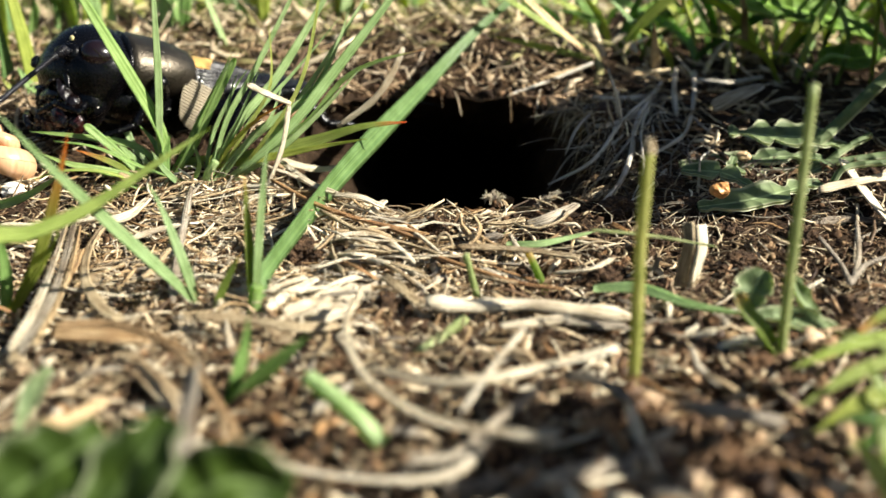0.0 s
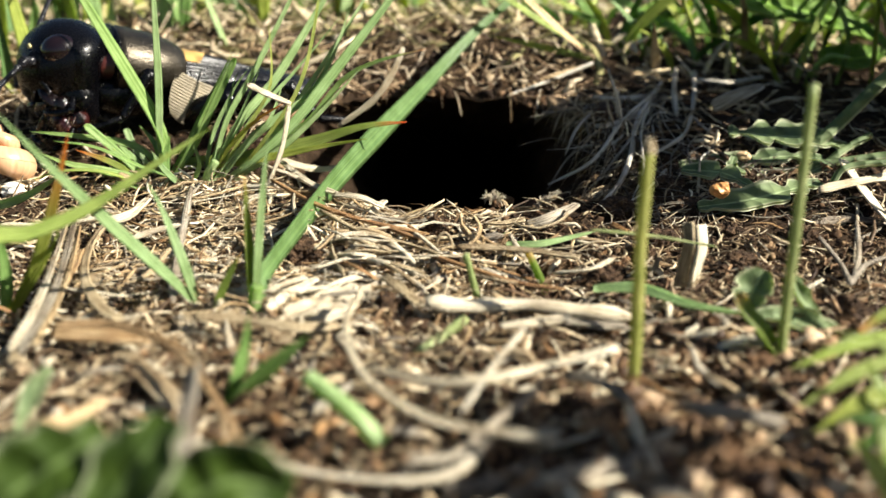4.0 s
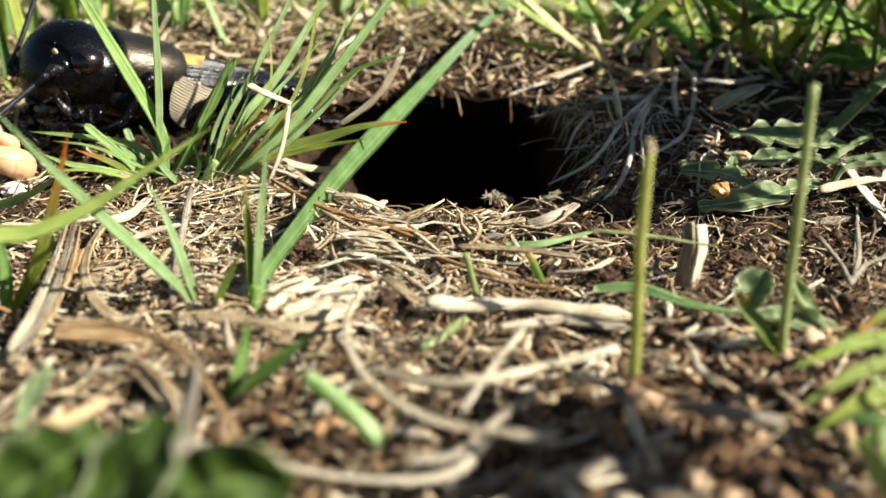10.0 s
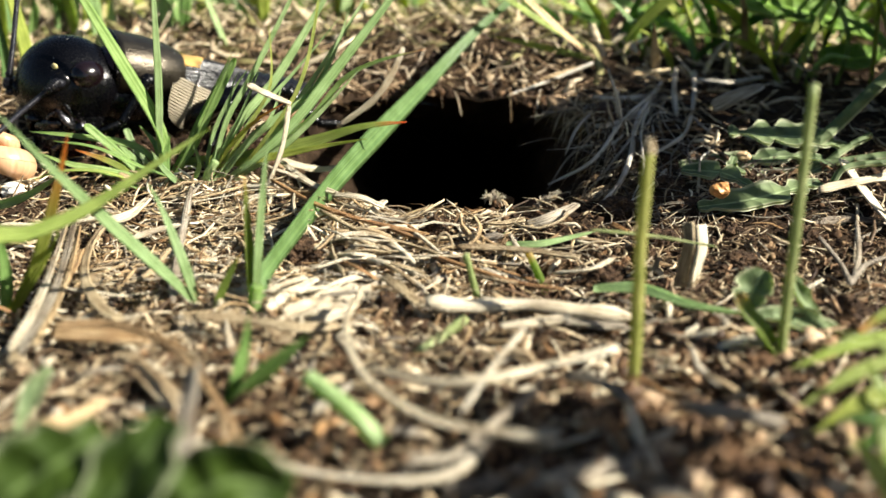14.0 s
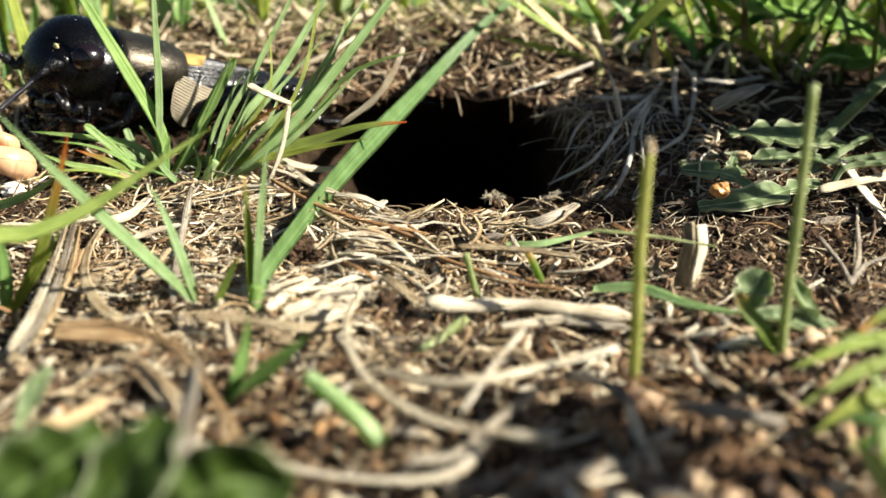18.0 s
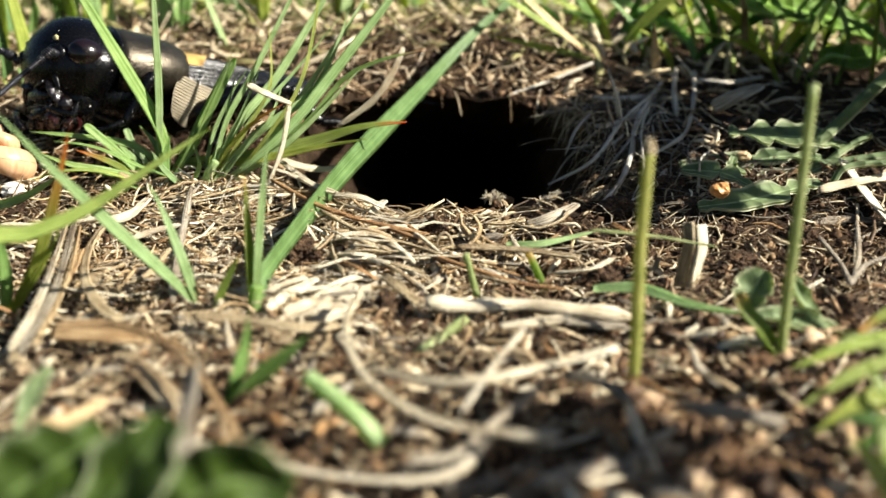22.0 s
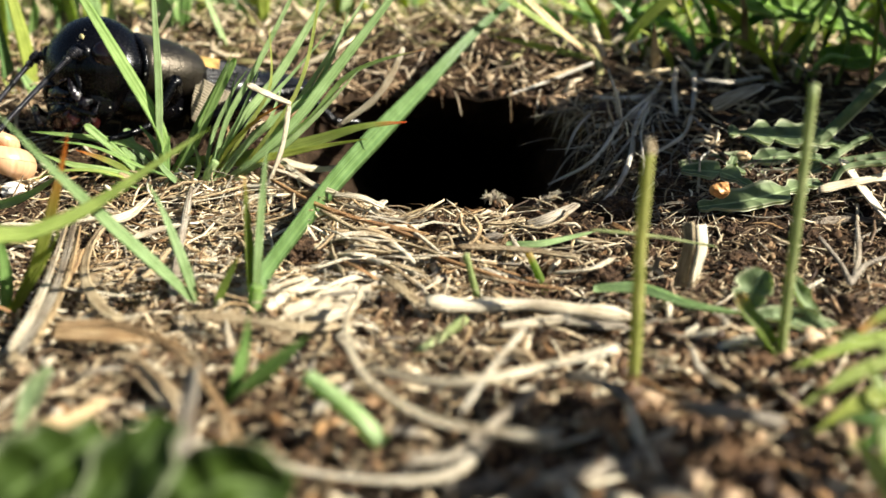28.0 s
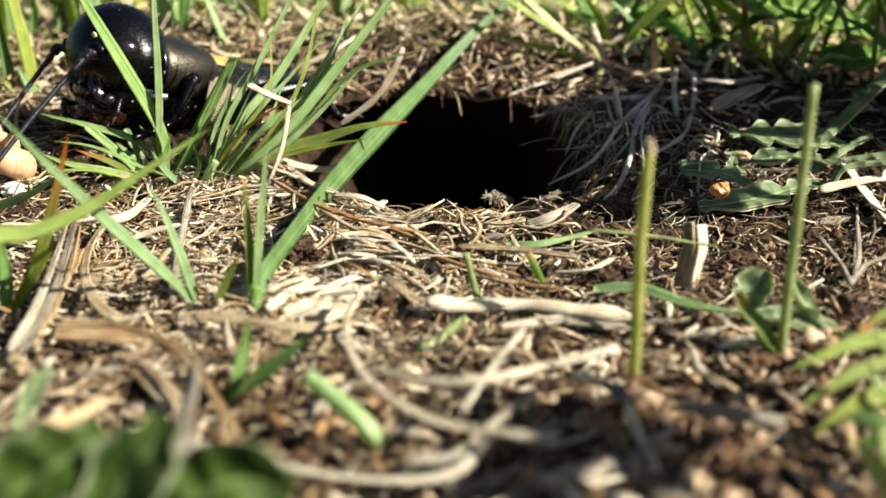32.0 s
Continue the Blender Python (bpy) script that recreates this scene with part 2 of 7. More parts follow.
def height(x, y):
    """Height of the rough ground in mm."""
    r = np.hypot(x, np.asarray(y) - 60)
    far = fade((r - 150) / 600)
    return slope(x, y) + 0.35 * grain(x, y, 7.0, 1) + 0.25 * grain(x, y, 2.3, 2) + 0.16 * grain(x, y, 0.9, 3) + 0.07 * grain(x, y, 0.45, 5) + far * 25 * grain(x, y, 900.0, 4)


def quads(rows, cols, closed, start=0):
    i = np.arange(rows - 1)[:, None]
    j = np.arange(cols if closed else cols - 1)[None, :]
    k = (j + 1) % cols
    f = np.stack([i * cols + j, i * cols + k, (i + 1) * cols + k, (i + 1) * cols + j], -1)
    return f.reshape(-1, 4) + start


def fast_mesh(name, verts, faces, mat, smooth=True, uv=None):
    """A mesh from arrays; verts in mm, faces all quads or all triangles."""
    me = bpy.data.meshes.new(name)
    n, k = faces.shape
    me.vertices.add(len(verts))
    me.vertices.foreach_set("co", (np.asarray(verts, np.float32) * MM).ravel())
    me.loops.add(n * k)
    me.loops.foreach_set("vertex_index", faces.astype(np.int32).ravel())
    me.polygons.add(n)
    me.polygons.foreach_set("loop_start", np.arange(n, dtype=np.int32) * k)
    me.polygons.foreach_set("use_smooth", np.full(n, smooth))
    if uv is not None:
        layer = me.uv_layers.new(name="UVMap")
        layer.data.foreach_set("uv", np.asarray(uv, np.float32)[faces.ravel()].ravel())
    me.materials.append(mat)
    me.update(calc_edges=True)
    me.validate()
    return me


def build_ground():
    n = 720
    th = np.linspace(0, 2 * np.pi, n, endpoint=False)
    wob = 1 + 0.06 * grain(np.cos(th) * 9, np.sin(th) * 9, 3.0, 8) + 0.03 * grain(np.cos(th) * 9, np.sin(th) * 9, 0.9, 9)
    ex, ey = HA * np.cos(th) * wob, HB * np.sin(th) * wob
    rows = []
    # the burrow: back into the bank and gently down
    for s in np.linspace(1, 0, 34)[:-1]:
        d = 70 * s ** 1.4
        k = 1 - 0.30 * fade(s * 3)
        x, y = HX + ex * k + 1.5 * s, HY + ey * k
        base = height(HX + ex, HY + ey)
        drop = -0.24 * d - 7 * s * s - 2.2 * fade(s * 6) * fade((1 - np.sin(th)) / 1.4)
        y = y + d
        bumpy = 0.35 * grain(th * 9, d + 0 * th, 1.4, 12) * (s > 0.02)
        rows.append(np.stack([x + bumpy * np.cos(th), y, base + drop + bumpy], -1))
    # the meadow: out from the mouth to the horizon
    r = list(np.arange(0, 54, 0.3))
    while r[-1] < 3e5:
        r.append(r[-1] * 1.075)
    for d in r:
        w = fade(d / 40)
        x = HX + (ex + d * np.cos(th)) * (1 - w) + w * (d + 8) * np.cos(th)
        y = HY + (ey + d * np.sin(th)) * (1 - w) + w * (d + 8) * np.sin(th)
        rows.append(np.stack([x, y, height(x, y)], -1))
    # the far end of the burrow closes on itself
    end = rows[0].mean(0)
    rows = [end + (rows[0] - end) * k + np.array([0, (1 - k) * 4, 0]) for k in (0.02, 0.5, 0.85)] + rows
    v = np.concatenate(rows)
    f = quads(len(rows), n, True)
    me = fast_mesh("ground", v, f, SOIL)
    return tagged(new("ground", me), "dark brown crumbly meadow soil with a cricket burrow", "ground", kind="structure")


build_ground()


# ---- sweeping blades, stems and straws ----
def spline(points, n):
    """n points evenly along a smooth curve through the given ones."""
    p = np.array(points, float)
    if len(p) == 2:
        return p[0] + (p[1] - p[0]) * np.linspace(0, 1, n)[:, None]
    p = np.concatenate([[2 * p[0] - p[1]], p, [2 * p[-1] - p[-2]]])
    out = []
    for i in range(1, len(p) - 2):
        a, b, c, d = p[i - 1:i + 3]
        t = np.linspace(0, 1, 12, endpoint=i == len(p) - 3)[:, None]
        out.append(0.5 * (2 * b + (c - a) * t + (2 * a - 5 * b + 4 * c - d) * t * t + (3 * b - a - 3 * c + d) * t ** 3))
    q = np.concatenate(out)
    run = np.concatenate([[0], np.cumsum(np.linalg.norm(np.diff(q, axis=0), axis=1))])
    at = np.linspace(0, run[-1], n)
    return np.stack([np.interp(at, run, q[:, k]) for k in range(3)], -1)


def unit(a):
    return a / np.maximum(np.linalg.norm(a, axis=-1, keepdims=True), 1e-9)


def sweep(line, halfw, halft, ring, face, turn):
    """Sweep the closed ring (pairs in half-widths and half-thicknesses) along a line. face: the way the broad side looks."""
    n, k = len(line), len(ring)
    t = unit(np.gradient(line, axis=0))
    nrm = np.tile(np.asarray(face, float), (n, 1))
    w = unit(np.cross(t, nrm))
    nrm = unit(np.cross(w, t))
    a = np.radians(np.asarray(turn, float)) * np.ones(n)
    w2 = w * np.cos(a)[:, None] + nrm * np.sin(a)[:, None]
    n2 = nrm * np.cos(a)[:, None] - w * np.sin(a)[:, None]
    v = line[:, None, :] + w2[:, None, :] * (ring[None, :, 0] * halfw[:, None])[..., None] + n2[:, None, :] * (ring[None, :, 1] * halft[:, None])[..., None]
    v = v.reshape(-1, 3)
    f = quads(n, k, True)
    u = np.tile(np.linspace(0, 1, k), n)
    along = np.repeat(np.linspace(0, 1, n), k)
    uv = np.stack([u, along], -1)
    # caps: a centre point at each end, as quads of doubled corners would pinch, so end rings close on a point
    v = np.concatenate([v, line[:1], line[-1:]])
    uv = np.concatenate([uv, [[0.5, 0.0], [0.5, 1.0]]])
    c0, c1 = n * k, n * k + 1
    j = np.arange(0, k - 1, 2)
    lo = np.stack([np.full(len(j), c0), (j + 2) % k, j + 1, j], -1)
    hi = np.stack([np.full(len(j), c1), (n - 1) * k + j, (n - 1) * k + j + 1, (n - 1) * k + (j + 2) % k], -1)
    return v, np.concatenate([f, lo, hi]), uv


FOLD = np.array([(-1, 0.9), (-0.5, 0.25), (0, -0.6), (0.5, 0.25), (1, 0.9), (0.5, -0.9), (0, -1.9), (-0.5, -0.9)])
ROUND8 = np.array([(math.cos(a), math.sin(a)) for a in np.linspace(0, 2 * math.pi, 8, endpoint=False)])
RIDGED = np.array([(math.cos(a) * k, math.sin(a) * k) for a, k in zip(np.linspace(0, 2 * math.pi, 16, endpoint=False), [1.0, 0.8, 0.95, 0.84] * 4)])
STRAP = np.array([(x, z) for x, z in zip(np.linspace(-1, 1, 9), (0.2, 1.0, 0.35, 0.95, 0.3, 1.05, 0.4, 0.9, 0.2))] + [(x, -0.5) for x in np.linspace(0.85, -0.85, 7)])


def place(name, v, f, uv, mat, parent, origin):
    origin = np.asarray(origin, float)
    me = fast_mesh(name, v - origin, f, mat, True, uv)
    ob = new(name, me)
    if parent is None:
        ob.location = origin * MM
    else:
        ob.parent = parent
        ob.location = (Vector(origin) * MM) - parent.location
    return ob


def blade(parent, points, width, mat=None, face=(0.75, -0.8, 0.35), twist=10, cut=False, wide=0.3, name="blade", n=22):
    """A grass blade: folded along its midrib, widest at `wide` of its length."""
    line = spline(points, n)
    s = np.linspace(0, 1, n)
    body = 0.62 + 0.38 * fade(s / max(wide, 0.01))
    tipw = np.clip((1 - s) / (0.06 if cut else 0.55), 0.0, 1) ** 0.75
    hw = 0.5 * width * body * np.maximum(tipw, 0.03)
    ht = np.clip(0.11 * width, 0.03, 0.10) * np.maximum(np.minimum(1, (1 - s) * 8 + 0.2), 0.2)
    if cut:
        hw, ht = 0.5 * width * body * np.maximum(np.minimum(1, (1 - s) * 30 + 0.5), 0.5), ht * 1.6
    v, f, uv = sweep(line, hw, ht, FOLD, face, np.linspace(-twist, twist, n))
    return place(name, v, f, uv, mat or GREEN, parent, points[0])


def stem(parent, points, d0, d1, mat=None, name="stem", nodes=0.0, n=20, flat=1.0):
    """A round stalk, straw or root tapering from d0 to d1, with a swelling now and then."""
    line = spline(points, n)
    s = np.linspace(0, 1, n)
    rad = 0.5 * (d0 + (d1 - d0) * s)
    wave = 1 + nodes * np.sin(s * 17 + d0 * 9) * np.sin(s * 5 + 1)
    if name in ("dry_straw", "root"):
        # dead stalks are grooved, flattened, and frayed at the ends
        wave = wave * (1 + 0.12 * grain(s * 9, s * 0 + d0 * 31 + points[0][0], 1.0, 21)) * (0.6 + 0.4 * fade(s * 14)) * (0.5 + 0.5 * fade((1 - s) * 12))
        v, f, uv = sweep(line, rad * wave, rad * wave * flat * 0.72, RIDGED, (0.2, -0.5, 1), 60 * grain(s * 2, s * 0 + d1 * 17 + points[0][1], 1.0, 22))
    else:
        v, f, uv = sweep(line, rad * wave, rad * wave * flat, ROUND8, (0.2, -0.5, 1), 0)
    return place(name, v, f, uv, mat or STRAW, parent, points[0])


def strap(parent, points, width, mat=None, face=(0.1, -0.75, 0.65), twist=15, name="dry_straw", n=20, thick=0.12, ends=0.95):
    """A flat strip of dead leaf."""
    line = spline(points, n)
    s = np.linspace(0, 1, n)
    hw = 0.5 * width * (ends + (1 - ends) * np.sin(np.pi * np.clip(s, 0.03, 0.97)) ** 0.6)
    if ends < 1:
        hw = hw * (1 + 0.22 * grain(s * 8, s * 0 + points[0][0] * 3, 1.0, 23)) * (0.65 + 0.35 * fade(s * 14)) * (0.6 + 0.4 * fade((1 - s) * 14))
    v, f, uv = sweep(line, hw, np.full(n, thick * 0.5 + 0.03), STRAP, face, np.linspace(-twist, twist, n))
    return place(name, v, f, uv, mat or STRAW, parent, points[0])


def thing(name, at, label, category, group=""):
    e = new(name)
    e.empty_display_size = 0.002
    e.location = Vector(at) * MM
    return tagged(e, label, category, group)


def loose(ob, label, category, group=""):
    return tagged(ob, label, category, group)


# ---- grass beside the cricket ----
def sunny_tuft():
    t = thing("grass_tuft", (-17.10, 57.00, 1.98), "fresh green grass tuft growing beside the cricket", "grass")
    blade(t, [(-17.18, 57.30, 1.98), (-17.14, 57.30, 4.67), (-18.84, 56.30, 9.16), (-21.93, 54.40, 16.64)], 0.87, RIBBED, twist=8)
    blade(t, [(-17.17, 57.00, 1.98), (-17.32, 57.20, 4.34), (-16.98, 57.00, 8.48), (-16.72, 57.00, 17.17)], 0.51, TEAL, twist=-12)
    blade(t, [(-17.46, 57.30, 1.98), (-17.53, 57.30, 3.90), (-18.66, 57.80, 5.21)], 0.49, GREEN, twist=6)
    blade(t, [(-18.72, 57.45, 2.09), (-19.71, 57.15, 3.44), (-21.47, 56.45, 5.49)], 0.52, RIBBED, cut=True)
    blade(t, [(-18.61, 57.30, 1.98), (-20.45, 56.70, 3.22), (-22.17, 56.30, 4.01)], 0.45, RUST)
    blade(t, [(-18.28, 57.30, 1.84), (-20.04, 56.30, 2.58), (-22.31, 55.30, 3.37), (-23.41, 54.30, 4.20)], 0.54, RIBBED)
    global lifted_blade
    lifted_blade = blade(t, [(-17.27, 58.05, 2.16), (-18.92, 57.55, 3.92), (-21.71, 56.85, 4.66), (-24.67, 56.05, 5.16)], 0.48, RIBBED)
    blade(t, [(-18.84, 58.50, 2.27), (-19.80, 58.50, 3.36), (-20.44, 58.50, 4.01)], 0.46, GREEN)
    blade(t, [(-18.71, 58.95, 2.46), (-19.46, 58.95, 3.55), (-20.03, 59.35, 4.70)], 0.46, TEAL, cut=True)
    blade(t, [(-19.06, 57.45, 2.16), (-19.85, 57.45, 3.05), (-20.10, 56.95, 3.98)], 0.35, OLIVE)
    blade(t, [(-17.01, 57.60, 2.05), (-15.81, 57.60, 3.84), (-15.04, 58.10, 5.40), (-12.85, 58.60, 9.46)], 0.42, RIBBED, twist=4)
    blade(t, [(-16.68, 57.15, 2.02), (-15.15, 57.15, 4.18), (-13.94, 57.15, 6.43), (-12.35, 57.15, 9.35)], 0.45, GREEN, cut=True)
    blade(t, [(-16.95, 56.85, 1.95), (-16.93, 56.85, 3.37), (-16.56, 56.85, 4.76)], 0.52, GREEN)
    blade(t, [(-16.77, 58.35, 2.31), (-15.56, 58.35, 2.74), (-12.53, 58.35, 3.03), (-8.60, 58.35, 3.89), (-5.00, 57.85, 5.06), (-2.21, 57.55, 5.46)], 1.12, RED_TIP, face=(0.1, -0.75, 0.6), twist=12, wide=0.6)
    blade(t, [(-15.58, 58.35, 2.45), (-11.63, 57.35, 3.11), (-7.63, 56.35, 4.10), (-4.47, 55.35, 4.86)], 0.55, OLIVE, face=(0.1, -0.8, 0.6), twist=5)
    blade(t, [(-17.11, 56.10, 1.78), (-17.38, 55.60, 1.38), (-18.35, 55.10, 2.03), (-19.36, 54.70, 2.41)], 0.41, RIBBED)
    blade(t, [(-15.49, 55.80, 2.14), (-17.48, 54.80, 3.14), (-20.12, 54.20, 4.56), (-22.32, 53.80, 5.04)], 0.40, RIBBED, face=(-0.2, -0.4, 1))
    blade(t, [(-18.71, 56.25, 2.03), (-20.48, 55.65, 2.80), (-22.60, 55.05, 2.98), (-24.17, 54.65, 2.56)], 0.37, SUNLIT, face=(-0.2, -0.4, 1))
    blade(t, [(-15.68, 55.20, 2.01), (-16.48, 54.80, 3.14), (-17.11, 54.80, 4.23)], 0.43, TEAL)
    blade(t, [(-15.12, 55.65, 2.04), (-14.50, 55.25, 3.38), (-14.80, 55.25, 4.74)], 0.37, GREEN)
    stem(t, [(-17.20, 57.15, 1.69), (-17.19, 57.15, 2.59), (-17.16, 57.15, 3.65)], 0.70, 0.45, RIBBED, "sheath")


def tall_tuft():
    t = thing("grass_tuft", (-14.20, 56.85, 2.02), "tall fresh grass tuft with leaning narrow blades", "grass")
    blade(t, [(-14.24, 56.55, 1.95), (-13.01, 56.55, 5.68), (-11.04, 57.05, 8.97), (-6.71, 58.00, 16.77)], 0.40, PALE, twist=6)
    blade(t, [(-14.17, 56.85, 2.02), (-13.49, 57.35, 3.89), (-11.88, 57.85, 6.14), (-9.84, 58.85, 8.57), (-4.51, 60.75, 16.95)], 0.59, PALE, twist=10)
    blade(t, [(-13.75, 57.15, 1.95), (-11.89, 57.65, 5.37), (-9.21, 59.15, 8.26), (-6.27, 60.15, 11.58)], 0.28, PALE, twist=-8)
    blade(t, [(-13.83, 56.70, 1.91), (-11.40, 56.70, 4.79), (-8.20, 57.70, 7.02), (-6.68, 58.70, 9.45), (-5.73, 59.70, 11.95)], 0.52, PALE, twist=14)
    blade(t, [(-13.44, 57.30, 1.91), (-10.86, 57.30, 4.15), (-8.44, 58.30, 7.27), (-6.37, 59.30, 10.23), (-2.96, 61.20, 15.48)], 0.35, PALE, twist=5)
    blade(t, [(-13.52, 56.85, 1.88), (-11.78, 56.35, 3.13), (-9.18, 56.85, 5.38), (-6.26, 57.85, 8.87), (0.20, 59.75, 16.79)], 0.72, PALE, twist=12, wide=0.4)
    blade(t, [(-13.30, 57.45, 1.87), (-10.56, 57.45, 3.87), (-8.19, 57.95, 5.53), (-6.19, 58.45, 7.84), (-4.09, 58.45, 8.97), (-1.03, 58.45, 9.74)], 0.45, PINK_TIP, twist=10, wide=0.6)
    blade(t, [(-13.06, 57.45, 1.80), (-10.22, 57.45, 3.66), (-7.76, 57.95, 5.77), (-4.95, 58.45, 8.69)], 0.42, PALE, twist=-6)
    blade(t, [(-14.03, 56.85, 2.02), (-11.63, 56.35, 5.48), (-10.21, 56.35, 7.90), (-10.07, 56.35, 11.48)], 0.27, SUNLIT, twist=3)
    blade(t, [(-13.35, 56.85, 1.88), (-10.57, 55.85, 4.79), (-8.03, 55.85, 8.89), (-6.35, 55.85, 16.93)], 0.30, SUNLIT, twist=8)
    blade(t, [(-14.30, 56.85, 2.09), (-12.72, 56.35, 4.34), (-11.00, 55.85, 5.91), (-9.18, 55.45, 7.01)], 0.30, RUST, twist=8)
    blade(t, [(-14.48, 56.70, 2.06), (-12.95, 56.70, 4.62), (-11.67, 56.70, 7.01), (-10.82, 56.70, 8.85)], 0.27, TEAL)
    blade(t, [(-14.04, 56.55, 1.95), (-11.73, 56.55, 4.48), (-10.47, 56.55, 5.68), (-9.61, 57.15, 7.78)], 0.44, PALE, twist=-10)
    blade(t, [(-14.55, 56.70, 2.06), (-13.36, 57.20, 5.21), (-12.66, 57.50, 7.73), (-12.27, 57.50, 8.48)], 0.27, TEAL)
    blade(t, [(-14.75, 57.30, 2.12), (-14.20, 57.80, 4.57), (-12.83, 57.80, 7.18), (-11.71, 57.80, 8.71)], 0.31, PALE)
    blade(t, [(-14.86, 56.85, 2.02), (-14.99, 56.25, 1.21), (-14.51, 56.25, 2.03)], 0.38, SUNLIT)
    stem(t, [(-14.51, 56.10, 1.60), (-14.23, 56.10, 2.49), (-13.69, 56.10, 3.36)], 0.58, 0.48, PALE, "sheath")


def crossing_tuft():
    t = thing("grass_tuft", (-11.08, 40.20, 0.13), "soft bluish grass shoot with two leaning blades", "grass")
    blade(t, [(-11.03, 40.20, 0.11), (-12.14, 39.70, 1.76), (-14.03, 38.70, 4.41), (-15.71, 37.20, 7.32), (-17.16, 36.20, 9.81)], 0.60, TEAL, twist=10)
    blade(t, [(-11.09, 40.20, 0.11), (-11.60, 40.20, 2.22), (-12.43, 40.70, 4.39), (-13.15, 41.20, 5.69)], 0.51, TEAL, twist=-8)
    s = thing("grass_tuft", (-10.00, 38.85, 0.21), "short green grass shoot with a dry tip", "grass")
    blade(s, [(-10.10, 38.85, 0.21), (-9.66, 38.85, 1.46), (-9.20, 38.85, 2.37), (-8.71, 38.85, 3.20)], 0.44, DRY_TIP)
    u = thing("grass_tuft", (-19.84, 40.05, -0.22), "olive grass shoot with a red-brown upright blade", "grass")
    blade(u, [(-19.74, 40.05, -0.22), (-18.19, 40.05, 2.22), (-16.64, 39.55, 5.73), (-15.60, 39.05, 8.38)], 0.59, RUST, twist=10)
    blade(u, [(-19.89, 40.05, -0.22), (-19.57, 40.05, 1.68), (-19.63, 40.05, 4.06)], 0.61, GREEN, twist=8)
    blade(u, [(-19.59, 40.05, -0.22), (-18.63, 40.05, 1.20), (-17.16, 39.55, 3.18), (-16.68, 39.55, 4.08)], 0.40, OLIVE, twist=8)
    v = thing("grass_tuft", (-22.50, 31.00, 0.0), "yellow-green grass blade leaning over the straw", "grass")
    blade(v, [(-22.50, 31.00, 0.20), (-18.51, 35.08, 4.63), (-16.65, 35.96, 4.90), (-14.44, 36.93, 5.65), (-11.65, 38.04, 7.36), (-9.63, 39.15, 8.59)], 0.74, SUNLIT, face=(0.3, -0.85, 0.4), twist=6, wide=0.5)
    blade(v, [(-25.01, 47.40, 0.63), (-22.91, 46.90, 1.35), (-19.98, 46.40, 2.16)], 0.76, DEEP, twist=5)
    blade(v, [(-26.45, 50.70, 1.54), (-22.73, 49.70, 2.77), (-19.69, 48.70, 4.57)], 0.49, TEAL, twist=5)


def hero_tuft():
    t = thing("grass_tuft", (-8.69, 40.20, -0.17), "young grass shoot with one long broad blade over the burrow", "grass")
    blade(t, [(-8.59, 40.20, -0.17), (-8.38, 40.60, 1.08), (-7.96, 43.20, 1.71), (-5.85, 55.20, 3.05), (-1.35, 67.20, 6.26), (2.81, 73.20, 9.80), (9.77, 78.90, 14.97)], 1.42, BROADBLADE, twist=10, wide=0.5, n=40)
    blade(t, [(-8.69, 40.20, -0.17), (-8.65, 40.20, 2.17), (-8.64, 40.20, 4.27), (-8.63, 40.20, 6.37)], 0.48, DRY_TIP, twist=6)
    blade(t, [(-8.59, 40.20, -0.17), (-8.24, 40.20, 2.96), (-7.89, 40.20, 5.56), (-7.56, 40.50, 8.04)], 0.47, TEAL, twist=8)
    stem(t, [(-8.38, 38.85, -0.14), (-8.27, 38.85, 0.80), (-8.09, 38.85, 1.72)], 0.59, 0.59, GREEN, "sheath")
    s = thing("grass_tuft", (-7.56, 30.60, 0.26), "low grass shoot with a broad soft leaf", "grass")
    blade(s, [(-7.68, 30.60, 0.26), (-7.33, 30.60, 1.24), (-7.03, 30.90, 2.41), (-6.83, 31.00, 3.44)], 0.56, GREEN, twist=10)
    blade(s, [(-7.60, 30.60, 0.26), (-6.86, 30.40, 1.11), (-5.79, 30.30, 2.07), (-4.67, 30.30, 3.01)], 0.79, GREEN, twist=16, wide=0.6)


